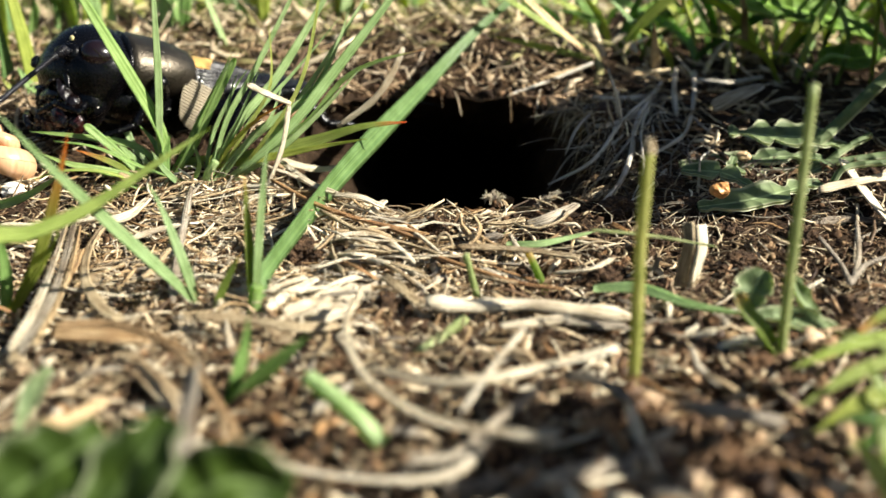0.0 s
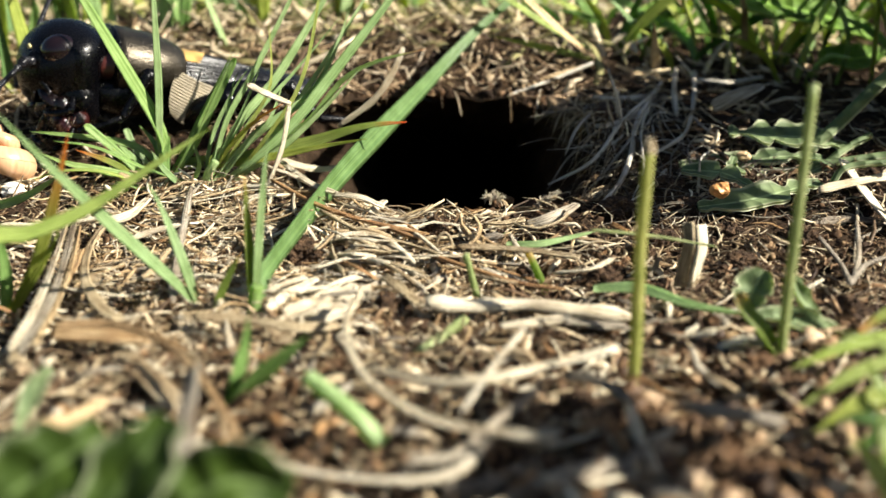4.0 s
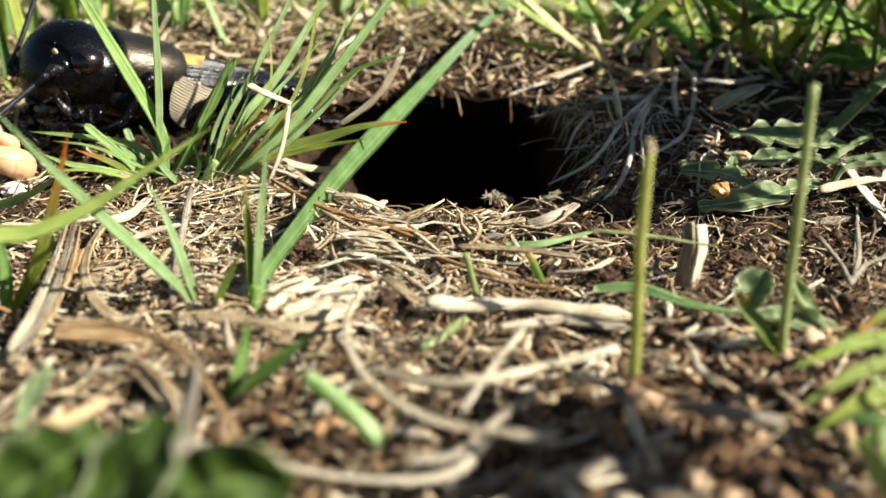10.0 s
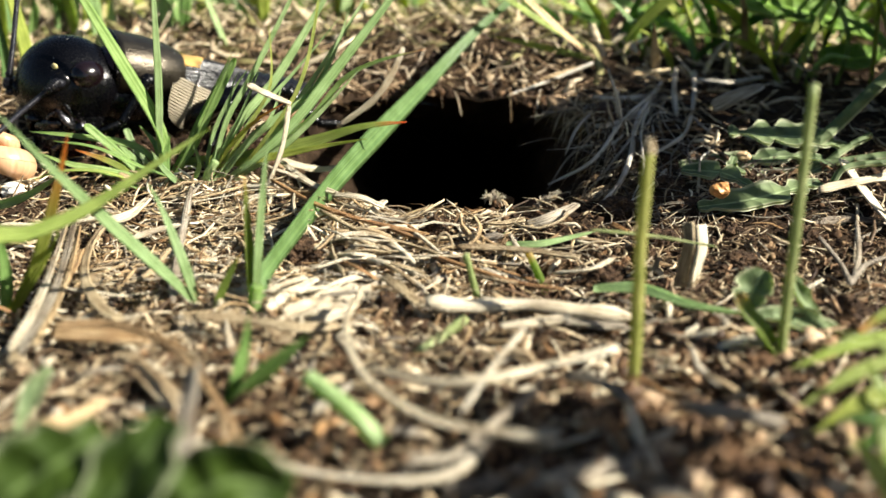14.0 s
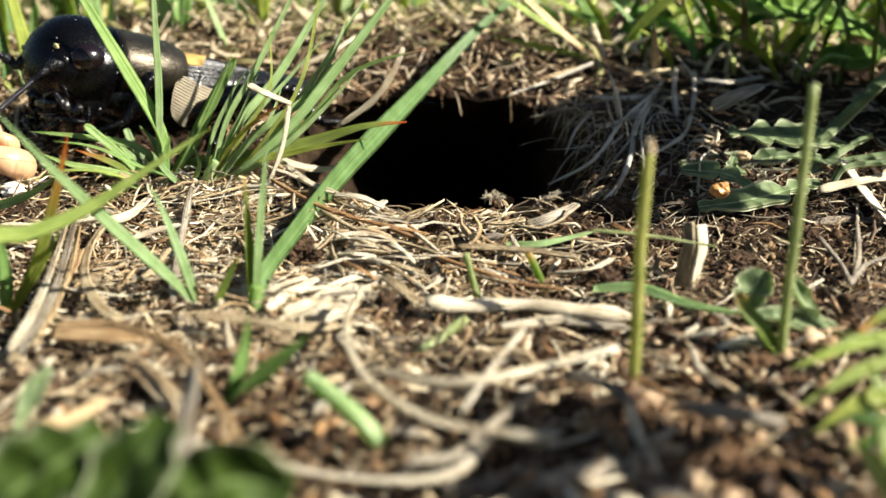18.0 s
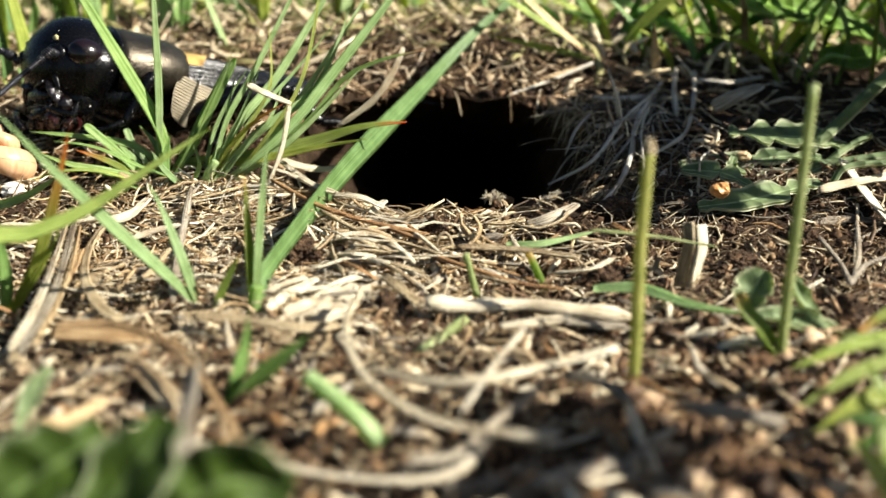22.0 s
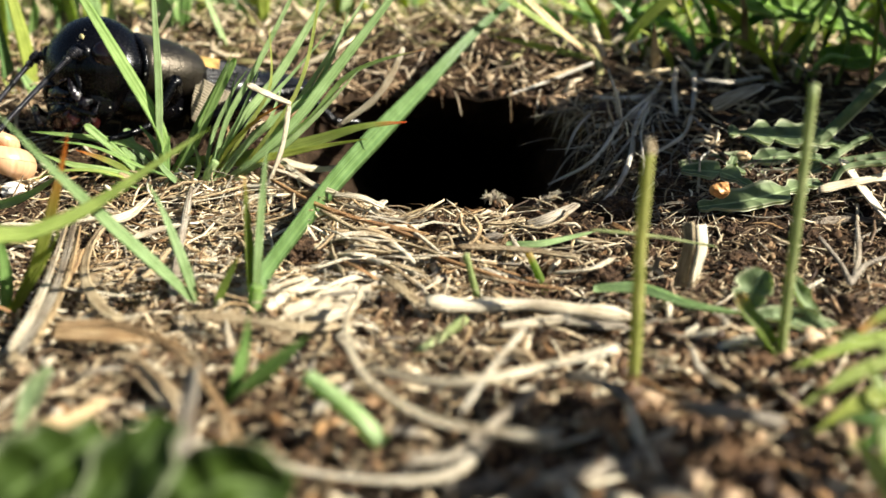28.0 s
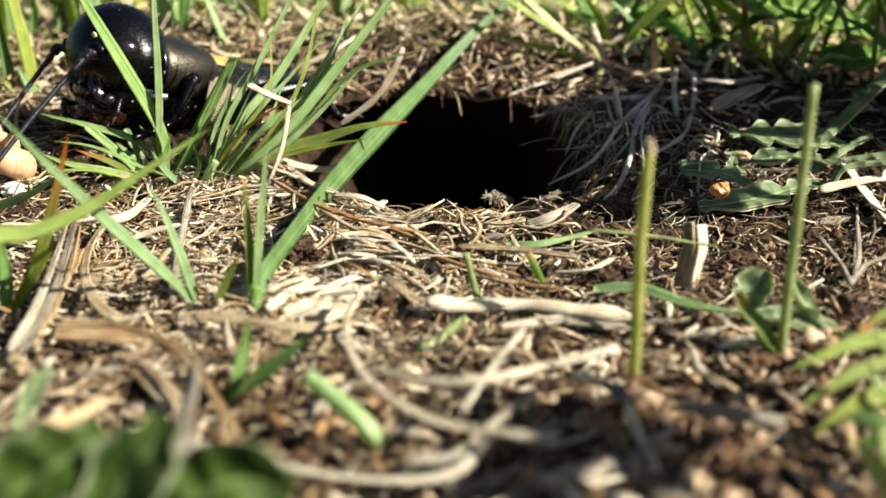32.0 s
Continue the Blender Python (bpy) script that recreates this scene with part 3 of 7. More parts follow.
def cut_stems():
    a = thing("cut_grass", (7.13, 32.10, -0.04), "upright olive-yellow grass stem with a dry cut top", "grass")
    stem(a, [(7.15, 32.55, -0.27), (7.18, 32.55, 1.91), (7.11, 32.55, 5.66), (7.20, 32.55, 9.13)], 0.46, 0.40, CUT_STEM, "stalk", 0.04)
    stem(a, [(7.12, 32.20, 9.00), (7.10, 32.20, 9.52)], 0.45, 0.29, STRAW, "dry_tip", 0.05)
    b = thing("cut_grass", (13.31, 34.05, 0.11), "upright light green grass stem beside lobed leaves", "grass")
    stem(b, [(13.40, 34.50, -0.10), (13.37, 34.50, 2.50), (13.40, 34.50, 5.71), (13.57, 34.90, 11.02)], 0.40, 0.36, DULL, "stalk", 0.03)
    blade(b, [(13.51, 34.50, 0.10), (12.56, 34.50, 1.43), (11.92, 34.80, 2.14), (11.58, 35.00, 2.78)], 0.75, DRY_TIP, cut=True)
    c = thing("grass_stub", (1.64, 41.55, -0.03), "short clipped grass stub behind the straw", "grass stub", "clipped grass stubs")
    stem(c, [(1.68, 41.10, -0.31), (1.40, 41.10, 1.03), (1.03, 41.10, 2.43)], 0.34, 0.29, DULL, "stalk")
    d = thing("grass_stub", (5.01, 43.35, -0.37), "short clipped grass stub with a rusty top", "grass stub", "clipped grass stubs")
    stem(d, [(5.13, 43.35, -0.61), (4.68, 43.35, 0.50), (4.13, 43.35, 1.69)], 0.44, 0.33, DRY_TIP, "stalk")
    e = thing("fallen_stalk", (-2.14, 28.50, -0.17), "fallen pale green grass stalk lying on straw", "grass stalk")
    stem(e, [(-1.94, 26.85, 0.75), (-2.96, 27.25, 1.74), (-4.45, 28.45, 2.31)], 0.60, 0.56, PALE, "stalk")
    blade(e, [(-2.06, 27.45, 0.33), (-1.90, 27.45, 0.84), (-1.63, 27.85, 1.14)], 0.40, STRAW)
    loose(stem(None, [(-1.04, 34.95, 0.23), (-0.09, 35.95, 0.49), (0.91, 37.35, 0.72)], 0.42, 0.47, DULL, "fallen_stalk"), "short pale green grass stalk lying on the soil", "grass stalk")
    loose(blade(None, [(3.29, 47.10, 0.97), (5.08, 46.20, 1.26), (8.04, 47.55, 1.54)], 0.53, PALE, face=(0, -0.4, 1), name="grass_scrap"), "fallen pale green grass blade before the burrow", "grass blade")
    loose(blade(None, [(6.96, 41.25, 0.64), (8.89, 40.50, 0.92), (10.55, 37.95, 1.15), (12.70, 37.05, 1.10)], 0.75, TEAL, face=(0, -0.5, 1), name="grass_scrap"), "bluish fallen grass blade on dark soil", "grass blade")
    loose(blade(None, [(1.10, 49.05, 0.74), (2.26, 49.05, 0.61), (3.73, 49.55, 0.90)], 0.25, GREEN, face=(0, -0.5, 1), name="grass_scrap"), "thin green grass scrap by the burrow", "grass blade")


def back_blades():
    t = thing("grass_tuft", (-36.64, 84.00, 2.93), "sunlit yellow-green grass behind the cricket", "grass")
    blade(t, [(-36.59, 84.00, 2.53), (-36.83, 84.00, 7.35), (-38.21, 84.00, 15.70)], 2.25, BROADBLADE, twist=5)
    blade(t, [(-36.11, 84.00, 3.18), (-35.52, 84.00, 8.31), (-33.92, 84.00, 14.88)], 0.88, GREEN, twist=5)
    blade(t, [(-36.39, 82.00, 2.26), (-36.96, 82.00, 5.18), (-37.53, 80.00, 8.22)], 1.44, GREEN, twist=5)
    blade(t, [(-35.31, 82.00, 3.00), (-33.10, 82.00, 6.61), (-33.80, 82.00, 10.81), (-35.31, 82.00, 12.89)], 0.48, STRAW, twist=5)
    blade(t, [(-36.04, 80.00, 2.12), (-34.55, 80.00, 2.60), (-32.52, 80.00, 3.55)], 1.14, OLIVE, twist=5)
    blade(t, [(-30.66, 71.00, 3.47), (-30.66, 71.00, 7.87), (-31.94, 71.00, 16.43)], 1.08, OLIVE, twist=5)
    blade(t, [(-32.48, 71.00, 2.61), (-32.28, 71.00, 7.04), (-32.54, 71.00, 11.51)], 1.00, BROADBLADE, twist=5)
    blade(t, [(-29.71, 70.00, 2.50), (-30.05, 70.00, 5.03), (-31.07, 70.00, 7.25)], 1.17, GREEN, twist=5)
    blade(t, [(-30.89, 70.00, 2.50), (-31.17, 70.00, 4.69), (-32.27, 70.00, 6.35)], 0.83, OLIVE, twist=5)
    u = thing("grass_tuft", (-22.23, 92.00, 5.57), "broad yellow-green grass blades on the bank", "grass")
    blade(u, [(-22.36, 92.00, 5.25), (-22.32, 92.00, 8.62), (-23.31, 92.00, 13.87)], 2.13, OLIVE, twist=5)
    blade(u, [(-17.33, 80.00, 6.00), (-18.27, 80.00, 8.58), (-20.57, 80.00, 15.01)], 0.56, PALE, twist=5)
    blade(u, [(-22.20, 92.00, 5.99), (-19.46, 92.00, 8.31), (-15.15, 92.00, 8.93), (-9.25, 92.00, 9.76)], 1.18, DEEP, face=(0, -0.8, 0.5), twist=5)
    blade(u, [(-35.28, 92.00, 6.52), (-35.88, 92.00, 8.62), (-36.83, 92.00, 13.87)], 1.06, GREEN, twist=5)
    v = thing("grass_tuft", (13.55, 84.00, 7.35), "pale dry grass stems crossing on the bank", "grass")
    blade(v, [(12.35, 75.00, 6.89), (9.31, 74.00, 9.14), (2.40, 70.20, 15.13)], 0.76, TAN, face=(0.3, -0.8, 0.6), wide=0.5)
    blade(v, [(11.75, 74.55, 6.94), (8.46, 73.05, 6.10), (4.79, 72.05, 4.96)], 0.56, TAN, face=(0, -0.7, 0.7), wide=0.5)
    blade(v, [(11.61, 75.90, 7.66), (7.65, 74.90, 9.99), (1.00, 73.00, 14.31)], 0.60, SUNLIT, face=(0.3, -0.8, 0.5), wide=0.5)
    blade(v, [(12.21, 75.30, 7.03), (7.65, 74.30, 8.17), (3.25, 73.30, 9.20)], 0.57, OLIVE, face=(0, -0.8, 0.5))
    blade(v, [(13.29, 73.80, 6.86), (16.07, 72.30, 6.03), (19.32, 72.30, 5.95)], 0.39, TAN, face=(0, -0.8, 0.5))
    blade(v, [(20.34, 80.00, 5.44), (20.60, 80.00, 8.67), (17.84, 80.00, 14.93)], 0.84, OLIVE)
    blade(v, [(21.05, 80.00, 5.44), (24.05, 80.00, 8.67), (28.63, 80.00, 14.93)], 0.65, GREEN)
    blade(v, [(26.96, 78.00, 5.70), (25.85, 78.00, 8.41), (24.63, 78.00, 10.62)], 0.91, OLIVE)
    blade(v, [(29.16, 78.00, 6.61), (29.81, 78.00, 8.86), (28.40, 78.00, 14.96)], 0.72, PALE)
    blade(v, [(32.29, 72.00, 5.22), (32.16, 72.00, 8.58), (31.77, 72.00, 15.74)], 0.84, OLIVE)
    blade(v, [(29.67, 72.00, 5.65), (30.03, 72.00, 9.41), (26.96, 72.00, 15.04)], 0.75, GREEN)


back_blades()
sunny_tuft()
tall_tuft()
crossing_tuft()
hero_tuft()
cut_stems()


# ---- single straws lying about ----
def straws():
    g = "loose dry straws"
    a = "thick bleached straw stem lying before the burrow"
    loose(stem(None, [(-0.78, 38.25, 1.19), (1.12, 38.25, 0.98), (3.33, 38.40, 0.97), (5.46, 37.80, 1.00), (7.97, 37.50, 0.76)], 0.85, 0.75, WHITE_STRAW, "dry_straw", 0.16, 30), a, "straw", g)
    loose(stem(None, [(2.30, 35.85, 1.03), (3.62, 36.15, 1.06), (5.38, 37.20, 0.88)], 0.33, 0.47, WHITE_STRAW, "dry_straw", 0.1), "short bleached straw splinter under a thicker stem", "straw", g)
    loose(stem(None, [(5.07, 36.60, 0.87), (6.51, 36.75, 0.76), (7.73, 36.90, 0.60)], 0.33, 0.24, GREY_STRAW, "dry_straw"), "short grey straw splinter on soil", "straw", g)
    kink = "bleached kinked straw standing in the grass"
    k = thing("dry_straw", (-10.64, 54.45, 1.58), kink, "straw", g)
    strap(k, [(-10.68, 54.30, 1.55), (-9.39, 54.30, 4.43), (-8.80, 54.30, 7.07)], 0.33, WHITE_STRAW, face=(0.75, -0.6, 0.3), name="lower_piece")
    strap(k, [(-8.62, 53.60, 7.21), (-9.58, 53.90, 7.55), (-11.14, 54.40, 8.18)], 0.42, WHITE_STRAW, face=(0.3, -0.6, 0.75), name="folded_piece")
    loose(strap(None, [(-6.82, 61.05, 4.52), (-4.51, 61.05, 6.21), (-3.24, 61.05, 7.94), (-2.50, 61.05, 9.57)], 0.54, WHITE_STRAW, face=(0.9, -0.7, 0.3), twist=30, ends=0.6), "dry twisted grey leaf beside the burrow", "dead leaf", g)
    for shift, wide, mat in ((0, 0.42, GREY_STRAW), (1, 0.44, WHITE_STRAW), (2, 0.36, TAN)):
        pts = ([(-19.57, 48.45, 1.80), (-18.32, 43.35, 1.08), (-17.07, 38.25, 1.03), (-15.64, 32.25, 1.50)], [(-19.70, 47.70, 1.90), (-18.62, 42.90, 1.24), (-16.94, 36.75, 1.47), (-16.00, 32.25, 1.63)], [(-19.18, 48.15, 1.64), (-17.82, 43.05, 1.19), (-16.68, 38.25, 1.03), (-15.26, 32.70, 1.62)])[shift]
        loose(strap(None, pts, wide * (0.75 if shift else 1), mat, twist=8 + 14 * shift, n=24), "grey streaked split straw leaning in litter", "straw", g)
    loose(strap(None, [(-18.90, 43.80, 1.34), (-18.13, 39.90, 0.66), (-15.65, 31.50, 1.48)], 0.42, STRAW, twist=8), "broad tan straw strip on the litter", "straw", g)
    loose(strap(None, [(-17.94, 48.75, 1.72), (-18.08, 46.20, 1.02), (-16.70, 41.70, 1.04), (-14.51, 37.65, 1.14), (-12.99, 35.55, 1.45)], 0.53, STRAW, twist=25), "curled pale straw strip on litter", "straw", g)
    loose(strap(None, [(-14.93, 33.30, 2.10), (-12.54, 33.45, 2.13), (-9.95, 31.80, 1.97), (-7.74, 28.35, 1.99), (-5.68, 24.15, 2.10)], 0.29, ORANGE_STRAW, twist=20, n=28), "long curved orange-brown straw", "straw", g)
    loose(strap(None, [(-15.48, 34.65, 1.25), (-13.25, 34.05, 1.45), (-11.10, 33.45, 1.48)], 0.62, ORANGE_STRAW), "brown split straw on the ground", "straw", g)
    loose(strap(None, [(-18.32, 45.90, 1.06), (-17.66, 42.75, 1.06), (-17.42, 40.65, 0.87)], 0.36, ORANGE_STRAW), "short orange-brown straw on litter", "straw", g)
    loose(stem(None, [(-7.72, 25.40, 1.65), (-6.19, 25.30, 1.36), (-3.75, 24.70, 0.99), (-1.56, 24.50, 0.88), (0.27, 24.70, 0.99), (1.52, 25.80, 1.54)], 0.47, 0.34, WHITE_STRAW, "dry_straw", 0.08, 34, 0.6), "thick pale arched straw near the ground", "straw", g)
    loose(strap(None, [(-3.35, 37.20, 2.25), (-3.69, 33.90, 2.15), (-3.28, 30.90, 2.15), (-2.29, 28.65, 1.93), (-0.42, 26.25, 1.95), (1.61, 25.20, 2.07), (3.27, 24.45, 2.26)], 0.27, WHITE_STRAW, twist=20, n=34, thick=0.2), "long bleached straw curling over the soil", "straw", g)
    loose(strap(None, [(-2.82, 30.00, 1.96), (-0.26, 28.80, 1.98), (1.80, 28.65, 2.22), (3.83, 30.00, 2.06), (6.17, 30.75, 2.35)], 0.29, WHITE_STRAW, twist=20, thick=0.2), "long pale straw lying across the soil", "straw", g)
    loose(stem(None, [(3.11, 33.15, 2.12), (1.87, 30.00, 2.17), (0.56, 26.55, 2.03)], 0.23, 0.29, WHITE_STRAW, "dry_straw"), "straight bleached straw splinter on soil", "straw", g)
    chip = thing("straw_chip", (11.8, 42.9, 0.05), "wide bleached chip of split straw standing in soil", "straw chip", g)
    # left face in darker straw: the chip's shaded side put into its colour
    strap(chip, [(11.42, 42.95, -0.05), (11.52, 42.85, 1.24), (11.66, 42.80, 2.23), (11.60, 43.10, 3.34)], 0.62, STRAW, face=(-0.55, -0.8, 0.1), twist=6, thick=0.25, name="shaded_face", ends=1.0)
    strap(chip, [(11.96, 42.90, -0.05), (12.10, 42.80, 1.24), (12.24, 42.75, 2.23), (12.16, 43.05, 3.22)], 0.72, WHITE_STRAW, face=(0.6, -0.75, 0.25), twist=6, thick=0.25, name="sunlit_face", ends=1.0)
    loose(strap(None, [(24.72, 57.52, 3.07), (24.43, 54.26, 2.42), (24.24, 51.34, 1.85), (24.16, 48.22, 1.31)], 1.0, WHITE_STRAW, face=(0.3, -0.75, 0.6), twist=8), "broad bleached straw strip by the leaves", "straw", g)
    loose(strap(None, [(21.55, 52.79, 2.42), (23.84, 53.70, 2.63), (27.32, 54.92, 2.84)], 0.5, WHITE_STRAW, face=(0.2, -0.75, 0.6)), "pale straw crossing a broader strip", "straw", g)
    loose(stem(None, [(23.57, 52.14, 1.73), (21.99, 48.22, 0.99), (20.74, 45.34, 0.55)], 0.26, 0.22, WHITE_STRAW, "dry_straw"), "thin upright bleached straw beside a broad strip", "straw", g)
    loose(strap(None, [(-12.67, 33.77, 0.86), (-10.74, 31.46, 0.87), (-8.95, 29.05, 0.88)], 0.95, STRAW, face=(0.3, -0.6, 0.8), twist=8), "broad tan ribbed strip of dead leaf", "dead leaf", g)
    loose(strap(None, [(20.45, 50.28, 1.17), (22.49, 50.73, 1.27), (24.43, 50.28, 1.17)], 0.5, GREY_STRAW, face=(0.1, -0.6, 0.8)), "grey flat straw lying on dark soil", "straw", g)
    loose(stem(None, [(-6.55, 45.90, 1.06), (-5.93, 46.65, 1.36), (-4.48, 46.80, 1.62), (-3.03, 46.80, 1.32), (-1.40, 44.40, 0.84)], 0.26, 0.43, WHITE_STRAW, "dry_straw"), "thin arched bleached straw on litter", "straw", g)
    loose(stem(None, [(-6.60, 49.05, 2.26), (-4.22, 47.10, 1.65), (-1.86, 46.50, 1.17), (-0.06, 44.85, 1.10)], 0.26, 0.29, STRAW, "dry_straw"), "thin bowed straw across the burrow rim", "straw", g)
    loose(stem(None, [(-2.87, 49.20, 1.46), (-1.61, 48.00, 1.38), (0.00, 44.85, 1.10)], 0.27, 0.27, WHITE_STRAW, "dry_straw"), "thin pale straw at the burrow rim", "straw", g)
    loose(stem(None, [(-10.06, 54.15, 2.68), (-6.87, 49.80, 2.37), (-4.03, 48.60, 1.76), (-0.71, 47.55, 1.36)], 0.28, 0.28, BROWN_STRAW, "dry_straw"), "thin brown stalk along the burrow rim", "straw", g)
    loose(strap(None, [(-10.55, 60.15, 2.48), (-8.18, 60.00, 1.92), (-6.38, 60.30, 2.00)], 0.48, WHITE_STRAW), "bleached flat straw at the burrow rim", "straw", g)
    loose(strap(None, [(-10.78, 60.45, 2.57), (-7.93, 54.30, 2.51), (-5.76, 51.00, 2.59)], 0.40, WHITE_STRAW), "bleached flat straw at the burrow rim", "straw", g)
    loose(strap(None, [(-6.07, 51.00, 2.62), (-4.47, 50.55, 2.55), (-3.22, 50.25, 2.05)], 0.31, WHITE_STRAW), "pale straw flake at the burrow rim", "straw", g)
    loose(stem(None, [(-0.68, 45.30, 0.95), (1.78, 42.90, 0.95), (3.59, 41.70, 0.76), (5.61, 40.95, 0.76)], 0.38, 0.24, BROWN_STRAW, "dry_straw"), "thin brown stalk before the burrow", "straw", g)
    loose(strap(None, [(0.63, 45.60, 1.33), (3.31, 45.60, 1.21), (6.74, 44.40, 1.13)], 0.31, STRAW, thick=0.2), "flat tan stalk before the burrow", "straw", g)
    loose(stem(None, [(1.24, 42.90, 0.78), (2.53, 41.70, 0.95), (3.64, 41.70, 0.76)], 0.19, 0.21, STRAW, "dry_straw"), "thin straw scrap on dark soil", "straw", g)
    loose(stem(None, [(5.38, 43.50, 0.63), (6.89, 42.75, 1.06), (8.30, 43.80, 1.28)], 0.25, 0.30, WHITE_STRAW, "dry_straw"), "small white straw on dark soil", "straw", g)
    loose(stem(None, [(-0.42, 47.55, 0.39), (-0.24, 47.55, 1.20), (0.12, 47.55, 1.45), (0.42, 47.55, 1.05), (0.51, 47.55, 0.33)], 0.18, 0.15, STRAW, "dry_straw"), "thin looped straw fibre on soil", "straw", g)
    loose(stem(None, [(3.40, 46.35, 1.76), (3.93, 46.15, 0.85), (4.79, 45.75, -0.35)], 0.35, 0.23, GREY_STRAW, "dry_straw"), "small leaning dry stalk on soil", "straw", g)
    loose(stem(None, [(6.28, 29.40, 1.05), (6.33, 27.40, 0.77), (6.58, 25.70, 0.34), (6.73, 24.40, -0.01)], 0.36, 0.47, WHITE_STRAW, "dry_straw"), "long grey straw stem lying on soil", "straw", g)
    loose(strap(None, [(4.43, 31.35, 1.01), (5.51, 30.45, 1.18), (6.32, 28.50, 1.38)], 0.39, GREY_STRAW), "grey straw strip in shade", "straw", g)
    loose(stem(None, [(-14.72, 53.92, 2.33), (-13.92, 48.89, 1.42), (-13.14, 44.26, 0.77), (-11.97, 39.22, 0.79)], 0.40, 0.52, GREY_STRAW, "dry_straw", 0.1, 26), "long pale grey straw leaning on the litter", "straw", g)
    loose(stem(None, [(-13.75, 45.45, 1.26), (-13.95, 42.90, 0.95), (-14.51, 41.55, 0.87)], 0.33, 0.33, STRAW, "dry_straw"), "short straw on the litter", "straw", g)
    loose(strap(None, [(-17.94, 48.75, 1.72), (-17.00, 49.65, 1.84), (-16.80, 52.35, 2.00)], 0.56, WHITE_STRAW), "bleached straw flake on litter", "straw", g)
    loose(stem(None, [(-23.27, 47.85, 1.79), (-20.62, 48.60, 1.57), (-18.13, 49.35, 1.79)], 0.36, 0.42, WHITE_STRAW, "dry_straw"), "pale straw on the litter", "straw", g)
    loose(stem(None, [(-16.53, 47.70, 1.03), (-15.43, 48.30, 1.29), (-14.03, 48.75, 1.53)], 0.42, 0.30, WHITE_STRAW, "dry_straw"), "pale straw on the litter", "straw", g)
    loose(strap(None, [(-10.23, 36.00, 1.42), (-8.13, 35.85, 1.33), (-5.73, 35.10, 1.30), (-4.24, 35.85, 1.08)], 0.44, STRAW), "flat straw under a grass shoot", "straw", g)
    loose(strap(None, [(-6.86, 37.80, 0.82), (-5.90, 38.40, 1.03), (-5.01, 39.75, 0.77)], 0.44, WHITE_STRAW), "narrow bleached straw flake in a heap", "straw", g)
    loose(strap(None, [(-4.79, 38.25, 0.77), (-3.81, 40.80, 0.65), (-2.66, 42.90, 0.49)], 0.36, WHITE_STRAW), "narrow bleached straw flake in a heap", "straw", g)
    loose(strap(None, [(-6.10, 37.65, 0.70), (-5.24, 37.80, 1.03), (-4.47, 38.55, 0.89)], 0.44, WHITE_STRAW), "narrow bleached straw flake in a heap", "straw", g)
    loose(strap(None, [(-5.97, 41.40, 0.39), (-4.57, 42.30, 0.71), (-3.14, 43.65, 0.60)], 0.32, WHITE_STRAW), "narrow bleached straw flake in a heap", "straw", g)
    loose(strap(None, [(-6.72, 37.65, 0.78), (-5.40, 39.15, 1.00), (-4.14, 42.15, 0.51)], 0.35, WHITE_STRAW), "narrow bleached straw flake in a heap", "straw", g)
    loose(strap(None, [(-5.47, 35.40, 1.00), (-4.81, 36.60, 0.97), (-4.09, 37.65, 0.85)], 0.19, WHITE_STRAW), "narrow bleached straw flake in a heap", "straw", g)
    loose(strap(None, [(-6.75, 37.50, 0.68), (-5.39, 37.65, 1.01), (-4.04, 38.10, 0.99)], 0.34, WHITE_STRAW), "narrow bleached straw flake in a heap", "straw", g)
    loose(strap(None, [(-5.80, 37.80, 0.82), (-4.88, 39.15, 1.05), (-4.02, 42.00, 0.48)], 0.30, WHITE_STRAW), "narrow bleached straw flake in a heap", "straw", g)
    loose(strap(None, [(-7.70, 38.85, 0.93), (-6.61, 40.05, 0.98), (-5.52, 41.85, 0.53)], 0.31, WHITE_STRAW), "narrow bleached straw flake in a heap", "straw", g)
    loose(strap(None, [(-5.79, 37.50, 0.61), (-4.83, 37.20, 0.96), (-4.01, 37.80, 0.85)], 0.43, WHITE_STRAW), "narrow bleached straw flake in a heap", "straw", g)
    loose(strap(None, [(-7.17, 36.45, 0.76), (-5.94, 38.55, 1.07), (-4.75, 42.45, 0.51)], 0.20, WHITE_STRAW), "narrow bleached straw flake in a heap", "straw", g)
    loose(strap(None, [(-7.59, 38.10, 0.91), (-6.76, 39.90, 1.04), (-6.00, 42.60, 0.66)], 0.46, WHITE_STRAW), "narrow bleached straw flake in a heap", "straw", g)
    loose(strap(None, [(-6.43, 37.95, 0.68), (-5.20, 37.65, 1.01), (-4.06, 38.10, 0.99)], 0.29, WHITE_STRAW), "narrow bleached straw flake in a heap", "straw", g)
    loose(strap(None, [(-8.14, 41.40, 0.50), (-7.33, 42.00, 0.68), (-6.53, 42.75, 0.69)], 0.27, WHITE_STRAW), "narrow bleached straw flake in a heap", "straw", g)
    loose(strap(None, [(-6.70, 37.35, 0.72), (-5.36, 39.00, 0.98), (-4.04, 42.00, 0.51)], 0.30, WHITE_STRAW), "narrow bleached straw flake in a heap", "straw", g)
    loose(strap(None, [(-6.47, 38.25, 0.80), (-5.39, 39.00, 0.98), (-4.38, 40.80, 0.56)], 0.45, WHITE_STRAW), "narrow bleached straw flake in a heap", "straw", g)
    loose(stem(None, [(-3.91, 45.15, 0.64), (-2.32, 43.50, 1.12), (-0.89, 44.25, 0.39)], 0.17, 0.17, STRAW, "dry_straw", n=14), "thin bleached straw in a matted heap", "straw", g)
